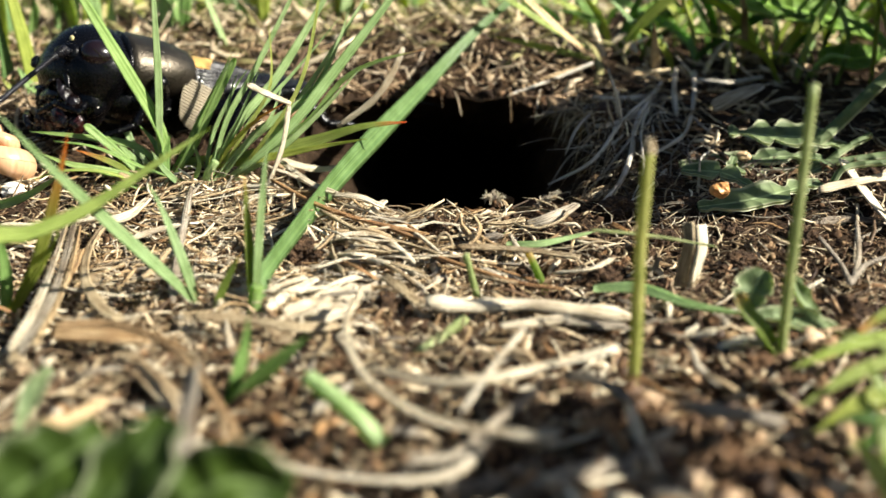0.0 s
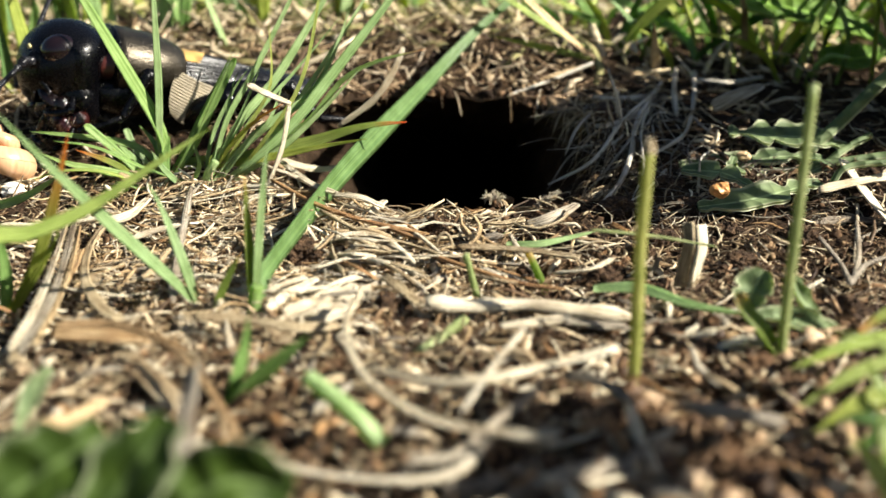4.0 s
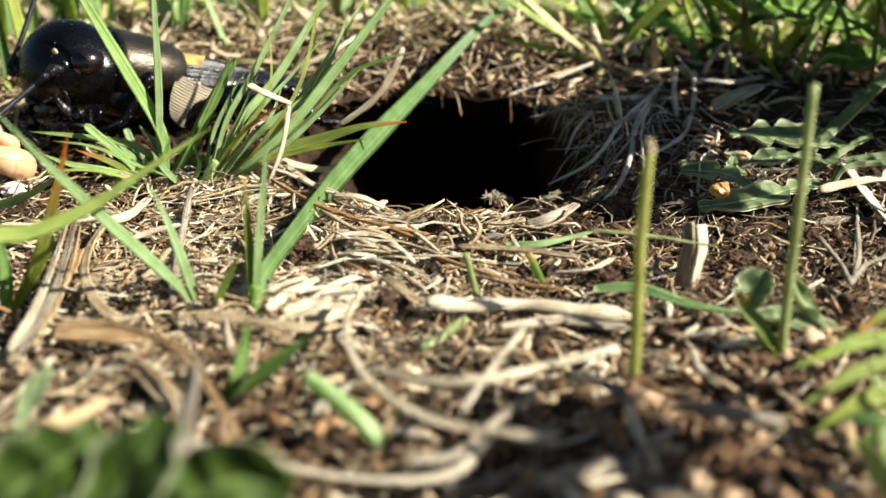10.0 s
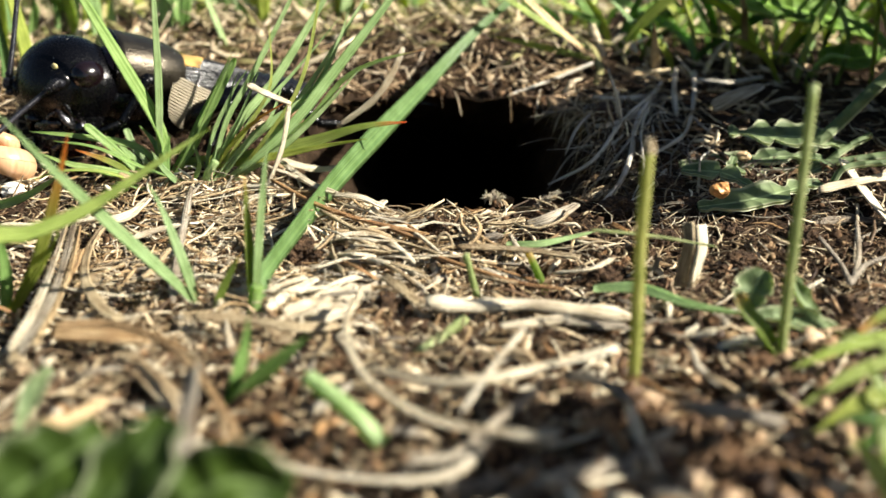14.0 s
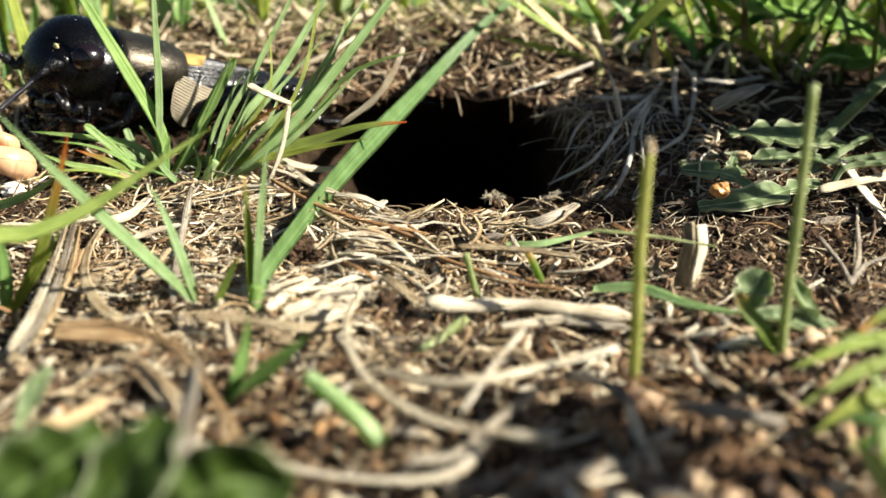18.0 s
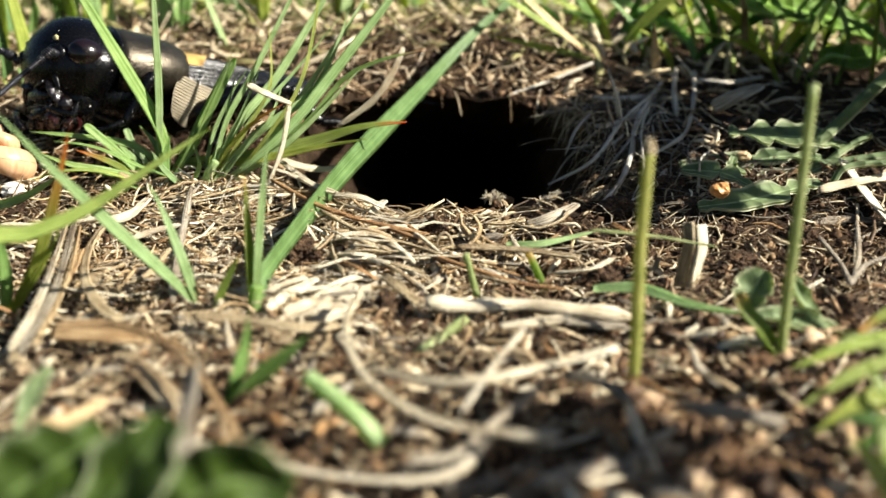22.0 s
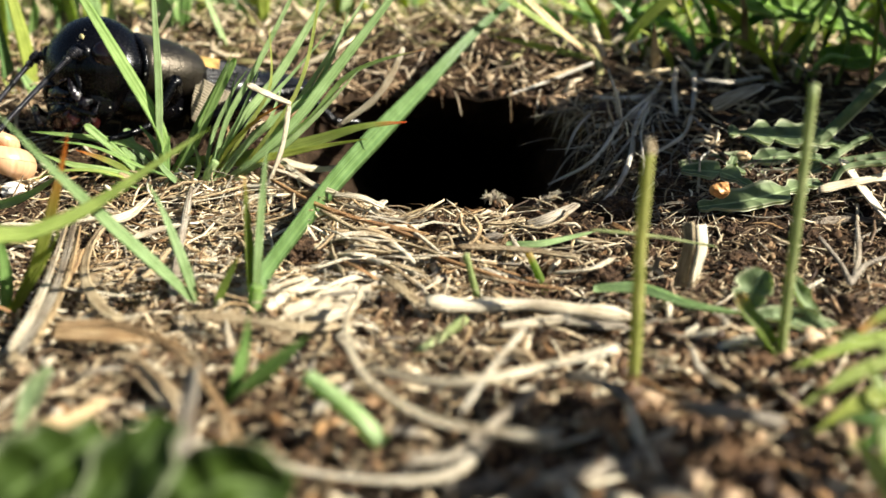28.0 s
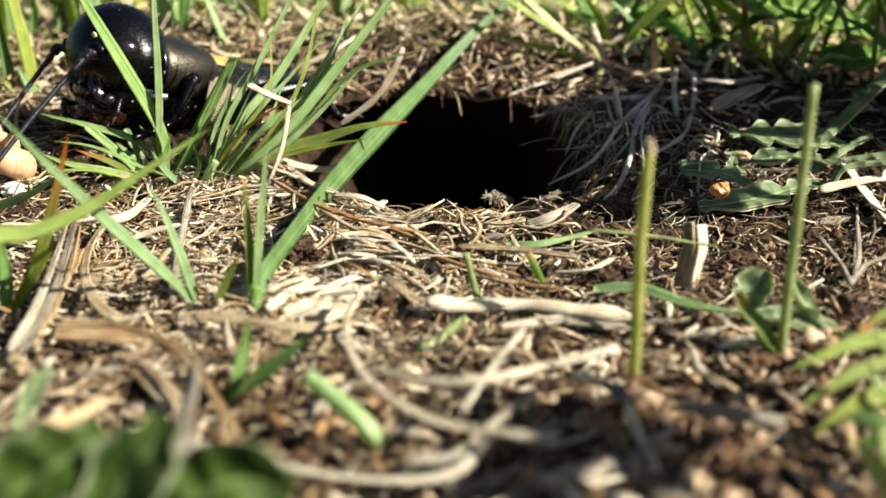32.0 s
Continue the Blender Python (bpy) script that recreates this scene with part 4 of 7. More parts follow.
    loose(stem(None, [(-5.61, 48.00, 1.38), (-4.11, 46.05, 1.46), (-2.84, 46.35, 0.73)], 0.29, 0.29, STRAW, "dry_straw", n=14), "thin bleached straw in a matted heap", "straw", g)
    loose(stem(None, [(-4.01, 46.50, 0.98), (-3.03, 45.75, 1.23), (-2.10, 45.90, 0.57)], 0.23, 0.23, STRAW, "dry_straw", n=14), "thin bleached straw in a matted heap", "straw", g)
    loose(stem(None, [(-5.04, 46.05, 0.92), (-3.23, 46.20, 1.44), (-1.44, 47.10, 0.91)], 0.15, 0.15, WHITE_STRAW, "dry_straw", n=14), "thin bleached straw in a matted heap", "straw", g)
    loose(stem(None, [(-5.53, 46.95, 1.30), (-3.82, 46.05, 1.55), (-2.24, 47.10, 0.85)], 0.20, 0.20, WHITE_STRAW, "dry_straw", n=14), "thin bleached straw in a matted heap", "straw", g)
    loose(stem(None, [(-5.03, 46.50, 1.07), (-3.68, 45.60, 1.33), (-2.50, 46.50, 0.68)], 0.14, 0.14, WHITE_STRAW, "dry_straw", n=14), "thin bleached straw in a matted heap", "straw", g)
    loose(stem(None, [(-5.53, 45.75, 0.77), (-4.26, 44.40, 1.31), (-3.21, 45.75, 0.71)], 0.23, 0.23, WHITE_STRAW, "dry_straw", n=14), "thin bleached straw in a matted heap", "straw", g)
    loose(stem(None, [(-5.33, 47.85, 1.33), (-3.25, 46.65, 1.51), (-1.29, 46.95, 0.84)], 0.18, 0.18, WHITE_STRAW, "dry_straw", n=14), "thin bleached straw in a matted heap", "straw", g)
    loose(stem(None, [(-3.79, 45.45, 0.66), (-2.32, 44.55, 1.14), (-0.94, 45.15, 0.64)], 0.14, 0.14, WHITE_STRAW, "dry_straw", n=14), "thin bleached straw in a matted heap", "straw", g)
    loose(stem(None, [(-5.68, 45.75, 0.77), (-3.68, 45.30, 1.22), (-1.78, 45.90, 0.63)], 0.20, 0.20, STRAW, "dry_straw", n=14), "thin bleached straw in a matted heap", "straw", g)
    loose(stem(None, [(-3.87, 45.75, 0.77), (-2.52, 45.30, 1.16), (-1.27, 46.05, 0.70)], 0.20, 0.20, STRAW, "dry_straw", n=14), "thin bleached straw in a matted heap", "straw", g)
    loose(stem(None, [(-4.06, 48.00, 1.41), (-2.40, 48.30, 1.57), (-0.77, 49.50, 1.21)], 0.24, 0.24, WHITE_STRAW, "dry_straw", n=14), "thin bleached straw in a matted heap", "straw", g)
    loose(stem(None, [(-4.52, 45.60, 0.76), (-2.74, 43.65, 1.10), (-1.18, 44.40, 0.37)], 0.28, 0.28, WHITE_STRAW, "dry_straw", n=14), "thin bleached straw in a matted heap", "straw", g)
    loose(stem(None, [(-4.64, 46.05, 0.79), (-2.65, 43.50, 1.06), (-0.86, 40.95, 0.65)], 0.27, 0.27, STRAW, "dry_straw", n=14), "thin bleached straw in a matted heap", "straw", g)
    loose(stem(None, [(-2.98, 45.75, 0.65), (-0.84, 44.70, 1.12), (1.26, 45.60, 0.79)], 0.17, 0.17, WHITE_STRAW, "dry_straw", n=14), "thin bleached straw in a matted heap", "straw", g)
    loose(stem(None, [(-3.30, 47.25, 1.05), (-2.07, 45.30, 1.19), (-0.96, 45.15, 0.61)], 0.23, 0.23, WHITE_STRAW, "dry_straw", n=14), "thin bleached straw in a matted heap", "straw", g)
    loose(stem(None, [(-3.65, 49.05, 1.41), (-2.28, 47.70, 1.44), (-0.98, 47.55, 0.96)], 0.30, 0.30, BROWN_STRAW, "dry_straw", n=14), "thin bleached straw in a matted heap", "straw", g)
    loose(stem(None, [(-2.98, 49.50, 1.43), (-1.84, 48.60, 1.48), (-0.74, 47.40, 0.88)], 0.30, 0.30, BROWN_STRAW, "dry_straw", n=14), "thin bleached straw in a matted heap", "straw", g)
    loose(stem(None, [(-6.44, 48.00, 1.59), (-5.21, 46.50, 1.68), (-4.21, 46.50, 1.01)], 0.15, 0.15, WHITE_STRAW, "dry_straw", n=14), "thin bleached straw in a matted heap", "straw", g)
    loose(stem(None, [(-5.25, 45.00, 0.81), (-4.05, 42.90, 1.10), (-3.13, 43.05, 0.44)], 0.22, 0.22, BROWN_STRAW, "dry_straw", n=14), "thin bleached straw in a matted heap", "straw", g)
    loose(stem(None, [(-5.59, 48.15, 1.42), (-3.89, 47.10, 1.80), (-2.36, 48.00, 0.88)], 0.24, 0.24, STRAW, "dry_straw", n=14), "thin bleached straw in a matted heap", "straw", g)
    loose(stem(None, [(-6.76, 48.75, 1.81), (-5.69, 48.75, 2.25), (-4.65, 49.05, 1.75)], 0.15, 0.15, BROWN_STRAW, "dry_straw", n=14), "thin bleached straw in a matted heap", "straw", g)
    loose(strap(None, [(-2.80, 42.60, 0.77), (-1.89, 40.20, 1.04), (-1.02, 38.25, 1.09)], 0.51, STRAW), "straw flake on soil", "straw", g)
    loose(strap(None, [(-7.13, 22.00, 1.91), (-7.37, 24.00, 2.48), (-7.69, 26.00, 2.89), (-8.01, 28.00, 2.89)], 0.56, GREY_STRAW, face=(0, -1, 0.3)), "grey dry strip standing before the litter", "straw", g)
    loose(strap(None, [(-12.55, 26.00, 1.74), (-11.72, 27.00, 1.59), (-11.19, 28.40, 1.56)], 0.54, TAN), "broad bleached straw piece", "straw", g)
    loose(strap(None, [(-1.05, 24.30, 1.72), (0.27, 25.05, 1.35), (1.36, 26.25, 1.60), (3.14, 28.80, 1.69)], 0.30, GREY_STRAW), "crossed grey straw strip", "straw", g)
    loose(strap(None, [(-0.07, 25.00, 0.19), (1.29, 25.00, 0.34), (3.14, 26.40, 0.32)], 0.59, GREY_STRAW), "grey straw strip in shade", "straw", g)
    loose(strap(None, [(1.94, 24.40, 0.18), (3.67, 25.00, 0.58), (5.62, 26.40, 0.42)], 0.69, GREY_STRAW), "wide grey straw strip in shade", "straw", g)
    loose(stem(None, [(7.79, 28.35, 1.37), (9.02, 27.45, 1.56), (10.94, 27.15, 1.31)], 0.48, 0.51, GREY_STRAW, "dry_straw"), "dark dead stalk in shade", "straw", g)
    loose(strap(None, [(11.97, 28.00, -0.20), (13.08, 28.60, 0.31), (14.28, 29.40, 0.92)], 0.65, STRAW), "pale dry leaf piece among green blades", "straw", g)
    loose(stem(None, [(19.04, 45.90, 1.72), (19.51, 43.95, 0.88), (18.58, 40.65, 1.09)], 0.33, 0.33, GREY_STRAW, "dry_straw"), "grey forked stalk in soil", "straw", g)
    loose(stem(None, [(19.01, 41.40, 0.92), (20.75, 45.00, 1.11), (21.90, 48.30, 1.91)], 0.34, 0.28, GREY_STRAW, "dry_straw"), "grey upright stalk in soil", "straw", g)
    loose(stem(None, [(18.67, 40.95, 0.98), (20.41, 43.50, 1.03), (21.90, 44.55, 1.11)], 0.32, 0.27, GREY_STRAW, "dry_straw"), "grey leaning stalk in soil", "straw", g)
    loose(stem(None, [(6.74, 41.60, 3.40), (9.47, 41.60, 3.13), (12.63, 41.60, 2.59)], 0.20, 0.14, DULL, "dry_straw"), "thin greenish straw beside a chip", "straw", g)


straws()


# ---- roots and dead blades hanging into the burrow's shaded side ----
def roots():
    g = "pale roots at the burrow"
    lab = "thin pale root hanging at the shaded burrow edge"
    for pts, d0, d1 in (
        ([(16.14, 70.47, 6.04), (13.99, 65.71, 4.99), (12.78, 62.57, 4.05), (12.20, 60.49, 2.82), (10.46, 54.48, 2.46), (8.87, 52.48, 1.47)], 0.34, 0.22),
        ([(15.27, 68.27, 5.74), (12.03, 63.13, 4.48), (10.34, 61.21, 2.77), (9.03, 60.30, 1.92), (6.81, 60.17, 0.86)], 0.26, 0.16),
        ([(14.58, 67.75, 5.42), (12.55, 67.18, 5.31), (10.73, 69.42, 5.08)], 0.40, 0.30),
        ([(13.86, 65.75, 4.79), (11.57, 63.47, 4.22), (9.83, 64.21, 3.93)], 0.50, 0.30),
        ([(17.63, 72.80, 6.73), (16.57, 68.27, 5.74), (16.37, 66.13, 4.33)], 0.42, 0.36),
        ([(18.87, 72.23, 6.59), (17.89, 67.71, 5.63), (17.40, 66.13, 4.33)], 0.40, 0.30),
        ([(16.96, 64.44, 4.63), (15.73, 61.37, 3.91), (13.79, 59.66, 3.18), (12.77, 60.42, 2.27)], 0.24, 0.16),
        ([(17.04, 64.74, 4.57), (17.37, 62.92, 4.17), (18.38, 62.40, 3.51)], 0.20, 0.14),
        ([(18.76, 70.53, 6.23), (21.07, 69.97, 6.11), (24.69, 73.71, 5.97)], 0.30, 0.30),
        ([(14.61, 67.03, 5.17), (12.59, 62.24, 3.70), (11.10, 60.74, 2.31), (10.18, 60.34, 1.08)], 0.20, 0.12),
        ([(13.63, 65.00, 4.72), (11.45, 62.03, 3.36), (9.65, 62.38, 2.83)], 0.22, 0.12),
        ([(14.96, 67.80, 5.25), (13.24, 62.76, 3.98), (12.41, 57.25, 2.57), (11.09, 53.71, 1.71)], 0.18, 0.10),
        ([(13.80, 57.25, 2.57), (11.77, 53.91, 2.00), (9.83, 52.04, 1.42)], 0.20, 0.12),
        ([(10.43, 65.64, 4.77), (8.94, 63.05, 3.92), (8.11, 61.94, 2.43)], 0.20, 0.10),
            ([(11.27, 72.60, 7.18), (8.29, 71.60, 6.13), (4.75, 70.10, 5.09)], 0.32, 0.22)):
        loose(stem(None, pts, d0 * 1.3, d1 * 1.3, PALE_ROOT, "root", n=26), lab, "root", g)
    loose(strap(None, [(18.44, 64.95, 5.12), (19.92, 64.95, 5.82), (21.91, 65.35, 6.53)], 0.93, GREY_STRAW, twist=30), "grey shrivelled leaf in the shade", "dead leaf")
    rng = random.Random(5)
    # finer ones fan out from under the turf's edge, down and towards the mouth
    for i in range(75):
        x, y = rng.uniform(11.5, 18), rng.uniform(60, 70)
        a = rng.gauss(0.6, 0.7)
        ln = rng.uniform(2.5, 8)
        pts = []
        for k in range(4):
            s = k / 3
            u, v = x - math.cos(a) * ln * s, y - math.sin(a) * ln * s
            a += rng.uniform(-0.05, 0.28)
            pts.append((u, v, float(slope(u, v)) + 0.15 + rng.uniform(0.5, 1.3) * s * (1 - s) * 2.4))
        w = rng.uniform(0.06, 0.17)
        loose(stem(None, pts, w, w * 0.6, ROOT if i % 3 else PALE_ROOT, "root", n=14), lab, "root", g)
    for i in range(40):
        x, y, a = rng.uniform(10, 22), rng.uniform(50, 60), rng.uniform(-0.5, 3.6)
        ln = rng.uniform(2, 5)
        pts = [(x + math.cos(a) * ln * (k / 3 - 0.5), y + math.sin(a + 0.2 * k) * ln * (k / 3 - 0.5), 0) for k in range(4)]
        pts = [(u, v, float(slope(u, v)) + 0.3) for u, v, w in pts]
        loose(stem(None, pts, rng.uniform(0.06, 0.15), 0.06, ROOT, "root", n=12), "thin dead root on the dark soil", "root", g)


roots()


# ---- lobed leaves of a meadow herb ----
def leaf_material(name, dark, light, edge):
    m, n, l, b = material(name, 0.65, 0.25)
    geo = n.new("ShaderNodeNewGeometry")
    cell = node(n, "ShaderNodeTexVoronoi", Scale=1100.0)
    fuzz = node(n, "ShaderNodeTexNoise", Scale=700.0, Detail=4.0)
    for t in (cell, fuzz):
        l.new(geo.outputs["Position"], t.inputs["Vector"])
    c = ramp(n, l, fuzz.outputs[0], [(0.3, dark), (0.7, light)])
    uv = n.new("ShaderNodeUVMap")
    sep = n.new("ShaderNodeSeparateXYZ")
    l.new(uv.outputs[0], sep.inputs[0])
    rib = ramp(n, l, sep.outputs[0], [(0.44, (0, 0, 0)), (0.5, (1, 1, 1)), (0.56, (0, 0, 0))])
    col = mixed(n, l, "MIX", rib.outputs[0], c.outputs[0], tuple(v * 1.7 + 0.05 for v in light))
    rim = ramp(n, l, sep.outputs[0], [(0.0, (1, 1, 1)), (0.12, (0, 0, 0)), (0.88, (0, 0, 0)), (1.0, (1, 1, 1))])
    col = mixed(n, l, "MIX", rim.outputs[0], col, edge)
    l.new(col, b.inputs["Base Color"])
    bump(n, l, b, cell.outputs[0], 0.9, 0.0004)
    tl = n.new("ShaderNodeBsdfTranslucent")
    l.new(mixed(n, l, "MULTIPLY", 1.0, col, (1.3, 1.5, 0.5)), tl.inputs["Color"])
    mix = n.new("ShaderNodeMixShader")
    mix.inputs[0].default_value = 0.3
    l.new(b.outputs[0], mix.inputs[1])
    l.new(tl.outputs[0], mix.inputs[2])
    l.new(mix.outputs[0], n["Material Output"].inputs[0])
    return m


HERB = leaf_material("downy_herb_leaf", (0.07, 0.11, 0.045), (0.21, 0.27, 0.125), (0.50, 0.52, 0.34))
# dark green, with the shade of a backlit leaf put into the colour
SHADE_LEAF = leaf_material("shade_darkened_leaf", (0.020, 0.042, 0.005), (0.058, 0.10, 0.011), (0.20, 0.23, 0.13))
BROAD = leaf_material("broad_green_leaf", (0.06, 0.13, 0.012), (0.16, 0.29, 0.03), (0.26, 0.38, 0.08))


def leaf(parent, points, width, mat=None, lobes=4, depth=0.35, face=(0, -0.5, 1), cup=0.25, name="leaf", turn=0, wave=0.05):
    """A leaf blade along a line with a scalloped edge, a raised rim and a sunk midrib."""
    n, m = 44, 13
    line = spline(points, n)
    s = np.linspace(0, 1, n)
    outline = np.sin(np.pi * np.clip(s * 0.93 + 0.05, 0, 1)) ** 0.45 * (0.6 + 0.4 * fade(s * 1.6))
    warp = s + 0.035 * np.sin(s * 9 + width * 5) + 0.02 * np.sin(s * 23 + width)
    scallop = 1 - depth * (0.7 + 0.5 * np.sin(s * 7 + width * 3)) * np.abs(np.sin(warp * lobes * np.pi)) ** 5 * (s < 0.97)
    hw = 0.5 * width * np.maximum(outline * scallop, 0.04)
    t = unit(np.gradient(line, axis=0))
    w = unit(np.cross(t, np.tile(np.asarray(face, float), (n, 1))))
    nr = unit(np.cross(w, t))
    a = radians(turn)
    w, nr = w * math.cos(a) + nr * math.sin(a), nr * math.cos(a) - w * math.sin(a)
    u = np.linspace(-1, 1, m)
    lift = cup * np.abs(u) ** 1.5 - 0.06 * np.exp(-(u * 8) ** 2)
    ripple = wave * np.sin(s * lobes * 2 * np.pi)[:, None] * np.abs(u)[None, :] ** 2
    top = line[:, None, :] + w[:, None, :] * (hw[:, None] * u[None, :])[..., None] + nr[:, None, :] * (hw[:, None] * (lift[None, :] + ripple))[..., None]
    low = top - nr[:, None, :] * 0.2
    v = np.concatenate([top.reshape(-1, 3), low.reshape(-1, 3)])
    f1 = quads(n, m, False)
    f2 = quads(n, m, False, n * m)[:, ::-1]
    k = n * m
    i = np.arange(n - 1) * m
    j = np.arange(m - 1)
    side = [np.stack([i + m, i, i + k, i + m + k], -1), np.stack([i + m - 1, i + 2 * m - 1, i + 2 * m - 1 + k, i + m - 1 + k], -1),
            np.stack([j, j + 1, j + 1 + k, j + k], -1), np.stack([(n - 1) * m + j + 1, (n - 1) * m + j, (n - 1) * m + j + k, (n - 1) * m + j + 1 + k], -1)]
    uv1 = np.stack([np.tile((u + 1) / 2, n), np.repeat(s, m)], -1)
    return place(name, v, np.concatenate([f1, f2, *side]), np.concatenate([uv1, uv1]), mat or HERB, parent, points[0])


def herbs():
    t = thing("rosette_plant", (23.11, 57.75, 2.09), "low herb with downy scalloped green leaves", "plant")
    leaf(t, [(23.80, 57.75, 2.74), (21.51, 57.15, 1.95), (18.67, 56.75, 1.19), (15.38, 56.35, 0.93)], 2.8, HERB, 3, 0.7)
    leaf(t, [(23.78, 58.35, 3.03), (21.58, 58.75, 3.09), (18.06, 58.75, 2.58), (14.98, 58.95, 2.46)], 1.9, HERB, 3, 0.7)
    leaf(t, [(25.77, 59.55, 3.43), (23.77, 60.15, 3.96), (21.29, 60.35, 4.07), (18.42, 60.55, 4.32)], 2.8, HERB, 4, 0.7)
    leaf(t, [(22.30, 54.60, 2.44), (19.25, 52.65, 2.32), (16.80, 51.90, 1.99), (14.46, 51.90, 1.66)], 2.1, HERB, 4, 0.7)
    leaf(t, [(18.00, 53.85, 2.35), (16.69, 55.20, 2.84), (14.41, 56.10, 2.84)], 1.7, HERB, 3, 0.7)
    leaf(t, [(16.70, 52.50, 1.49), (15.89, 52.50, 1.16), (14.86, 52.50, 1.02)], 1.0, HERB, 2, 0.3)
    leaf(t, [(18.47, 56.55, 2.52), (17.61, 56.55, 2.87), (17.81, 56.95, 3.48)], 0.8, HERB, 2, 0.3)
    stem(t, [(23.61, 58.05, 2.38), (25.14, 58.85, 3.36), (27.24, 59.85, 4.17)], 0.5, 0.5, HERB, "leaf_stalk")
    s = thing("rosette_plant", (13.60, 34.50, 0.10), "small curled green herb leaf by a grass stem", "plant")
    leaf(s, [(13.03, 38.25, 0.51), (13.37, 38.55, 1.44), (13.97, 39.05, 2.35)], 1.7, HERB, 3, 0.3, face=(-0.4, -0.8, 0.6), cup=0.5)
    leaf(s, [(13.11, 37.50, 0.81), (14.31, 37.50, 0.81), (15.60, 37.00, 0.50), (17.05, 36.90, 0.03)], 1.4, HERB, 2, 0.2, cup=0.5)
    leaf(s, [(16.24, 38.10, 0.57), (15.50, 38.30, 1.27), (15.07, 38.50, 2.24)], 0.9, HERB, 2, 0.3, cup=0.6)
    b = thing("broad_leaf_plant", (-12.24, 21.00, 1.72), "broad soft green leaf close to the ground", "plant")
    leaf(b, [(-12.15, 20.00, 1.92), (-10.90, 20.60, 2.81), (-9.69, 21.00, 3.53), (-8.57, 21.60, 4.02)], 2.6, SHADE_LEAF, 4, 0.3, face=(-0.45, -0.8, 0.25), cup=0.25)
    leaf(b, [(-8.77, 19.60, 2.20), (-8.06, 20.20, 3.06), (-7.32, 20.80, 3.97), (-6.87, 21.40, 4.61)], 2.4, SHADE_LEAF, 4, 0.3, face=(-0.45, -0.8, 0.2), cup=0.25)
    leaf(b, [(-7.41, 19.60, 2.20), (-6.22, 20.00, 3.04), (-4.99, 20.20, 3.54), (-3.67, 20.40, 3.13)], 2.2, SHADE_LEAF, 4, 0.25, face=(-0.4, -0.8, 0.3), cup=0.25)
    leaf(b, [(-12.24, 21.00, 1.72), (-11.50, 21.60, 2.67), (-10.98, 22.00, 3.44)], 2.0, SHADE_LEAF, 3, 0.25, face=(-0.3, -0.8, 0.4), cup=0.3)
    leaf(b, [(-13.57, 27.00, 1.19), (-13.32, 28.00, 2.09), (-12.94, 28.60, 2.61)], 0.7, HERB, 3, 0.25, face=(0.3, -0.7, 0.6), cup=0.3)
    c = thing("broad_leaf_plant", (31.68, 85.50, 8.17), "broad bright green leaf among the bank grass", "plant")
    leaf(c, [(34.42, 76.00, 8.61), (30.67, 76.00, 10.16), (27.05, 76.00, 11.02), (20.25, 76.00, 12.47)], 3.6, BROAD, 3, 0.12, face=(0.1, -0.7, 0.6), cup=0.3)
    leaf(c, [(34.06, 74.00, 7.95), (31.12, 73.00, 7.47), (28.50, 73.00, 7.81)], 2.4, BROAD, 3, 0.12, face=(0.1, -0.7, 0.6), cup=0.3)
    leaf(c, [(16.06, 84.90, 9.19), (19.48, 84.90, 9.67), (23.05, 84.90, 8.23)], 3.6, BROAD, 3, 0.12, face=(0.1, -0.7, 0.6), cup=0.3)
    leaf(c, [(38.37, 85.50, 10.11), (40.06, 85.50, 12.02), (41.73, 85.50, 13.90)], 6.0, BROAD, 3, 0.12, face=(0.1, -0.7, 0.6), cup=0.3)
    stem(c, [(23.28, 59.55, 3.21), (25.44, 60.15, 5.06), (27.24, 60.35, 6.97), (29.04, 60.55, 8.71)], 0.8, 0.9, HERB, "leaf_stalk")
    stem(c, [(23.09, 57.90, 2.70), (25.34, 58.30, 2.86), (28.91, 58.50, 3.29)], 0.5, 0.6, HERB, "leaf_stalk")
    stem(c, [(22.55, 53.70, 2.39), (23.48, 53.90, 3.49), (26.81, 54.10, 3.78)], 0.4, 0.4, HERB, "leaf_stalk")
    d = thing("grass_tuft", (12.88, 27.00, 1.19), "soft green grass shoot spreading near the ground", "grass")
    blade(d, [(16.29, 31.00, 2.80), (13.89, 30.00, 2.76), (11.65, 29.00, 2.38)], 0.55, OLIVE, face=(0, -0.8, 0.6))
    blade(d, [(15.35, 29.00, 2.88), (13.35, 28.50, 2.29), (11.63, 28.00, 1.43)], 0.50, SUNLIT, face=(0, -0.8, 0.6))
    blade(d, [(15.01, 28.00, 2.09), (13.37, 27.50, 1.83), (11.82, 27.00, 1.09)], 0.70, OLIVE, face=(0, -0.8, 0.6))
    blade(d, [(15.92, 30.00, 2.17), (14.88, 30.50, 2.80), (13.69, 31.00, 2.80)], 0.35, DRY_TIP, face=(0, -0.8, 0.6))
    blade(d, [(14.68, 27.00, 1.19), (13.37, 27.00, 1.59), (12.49, 27.00, 1.49)], 0.55, DEEP, face=(0, -0.8, 0.6))
    blade(d, [(13.28, 24.00, 0.25), (12.58, 24.50, 1.45), (12.05, 25.00, 2.01)], 0.60, SUNLIT, face=(0, -0.8, 0.6))
    blade(d, [(13.33, 24.00, 1.01), (13.21, 25.00, 1.54), (13.34, 26.00, 2.51)], 0.50, OLIVE, face=(0, -0.8, 0.6))
    blade(d, [(17.38, 33.00, 3.09), (15.90, 32.00, 3.04), (14.34, 31.00, 2.47)], 0.40, RUST, face=(0, -0.8, 0.6))
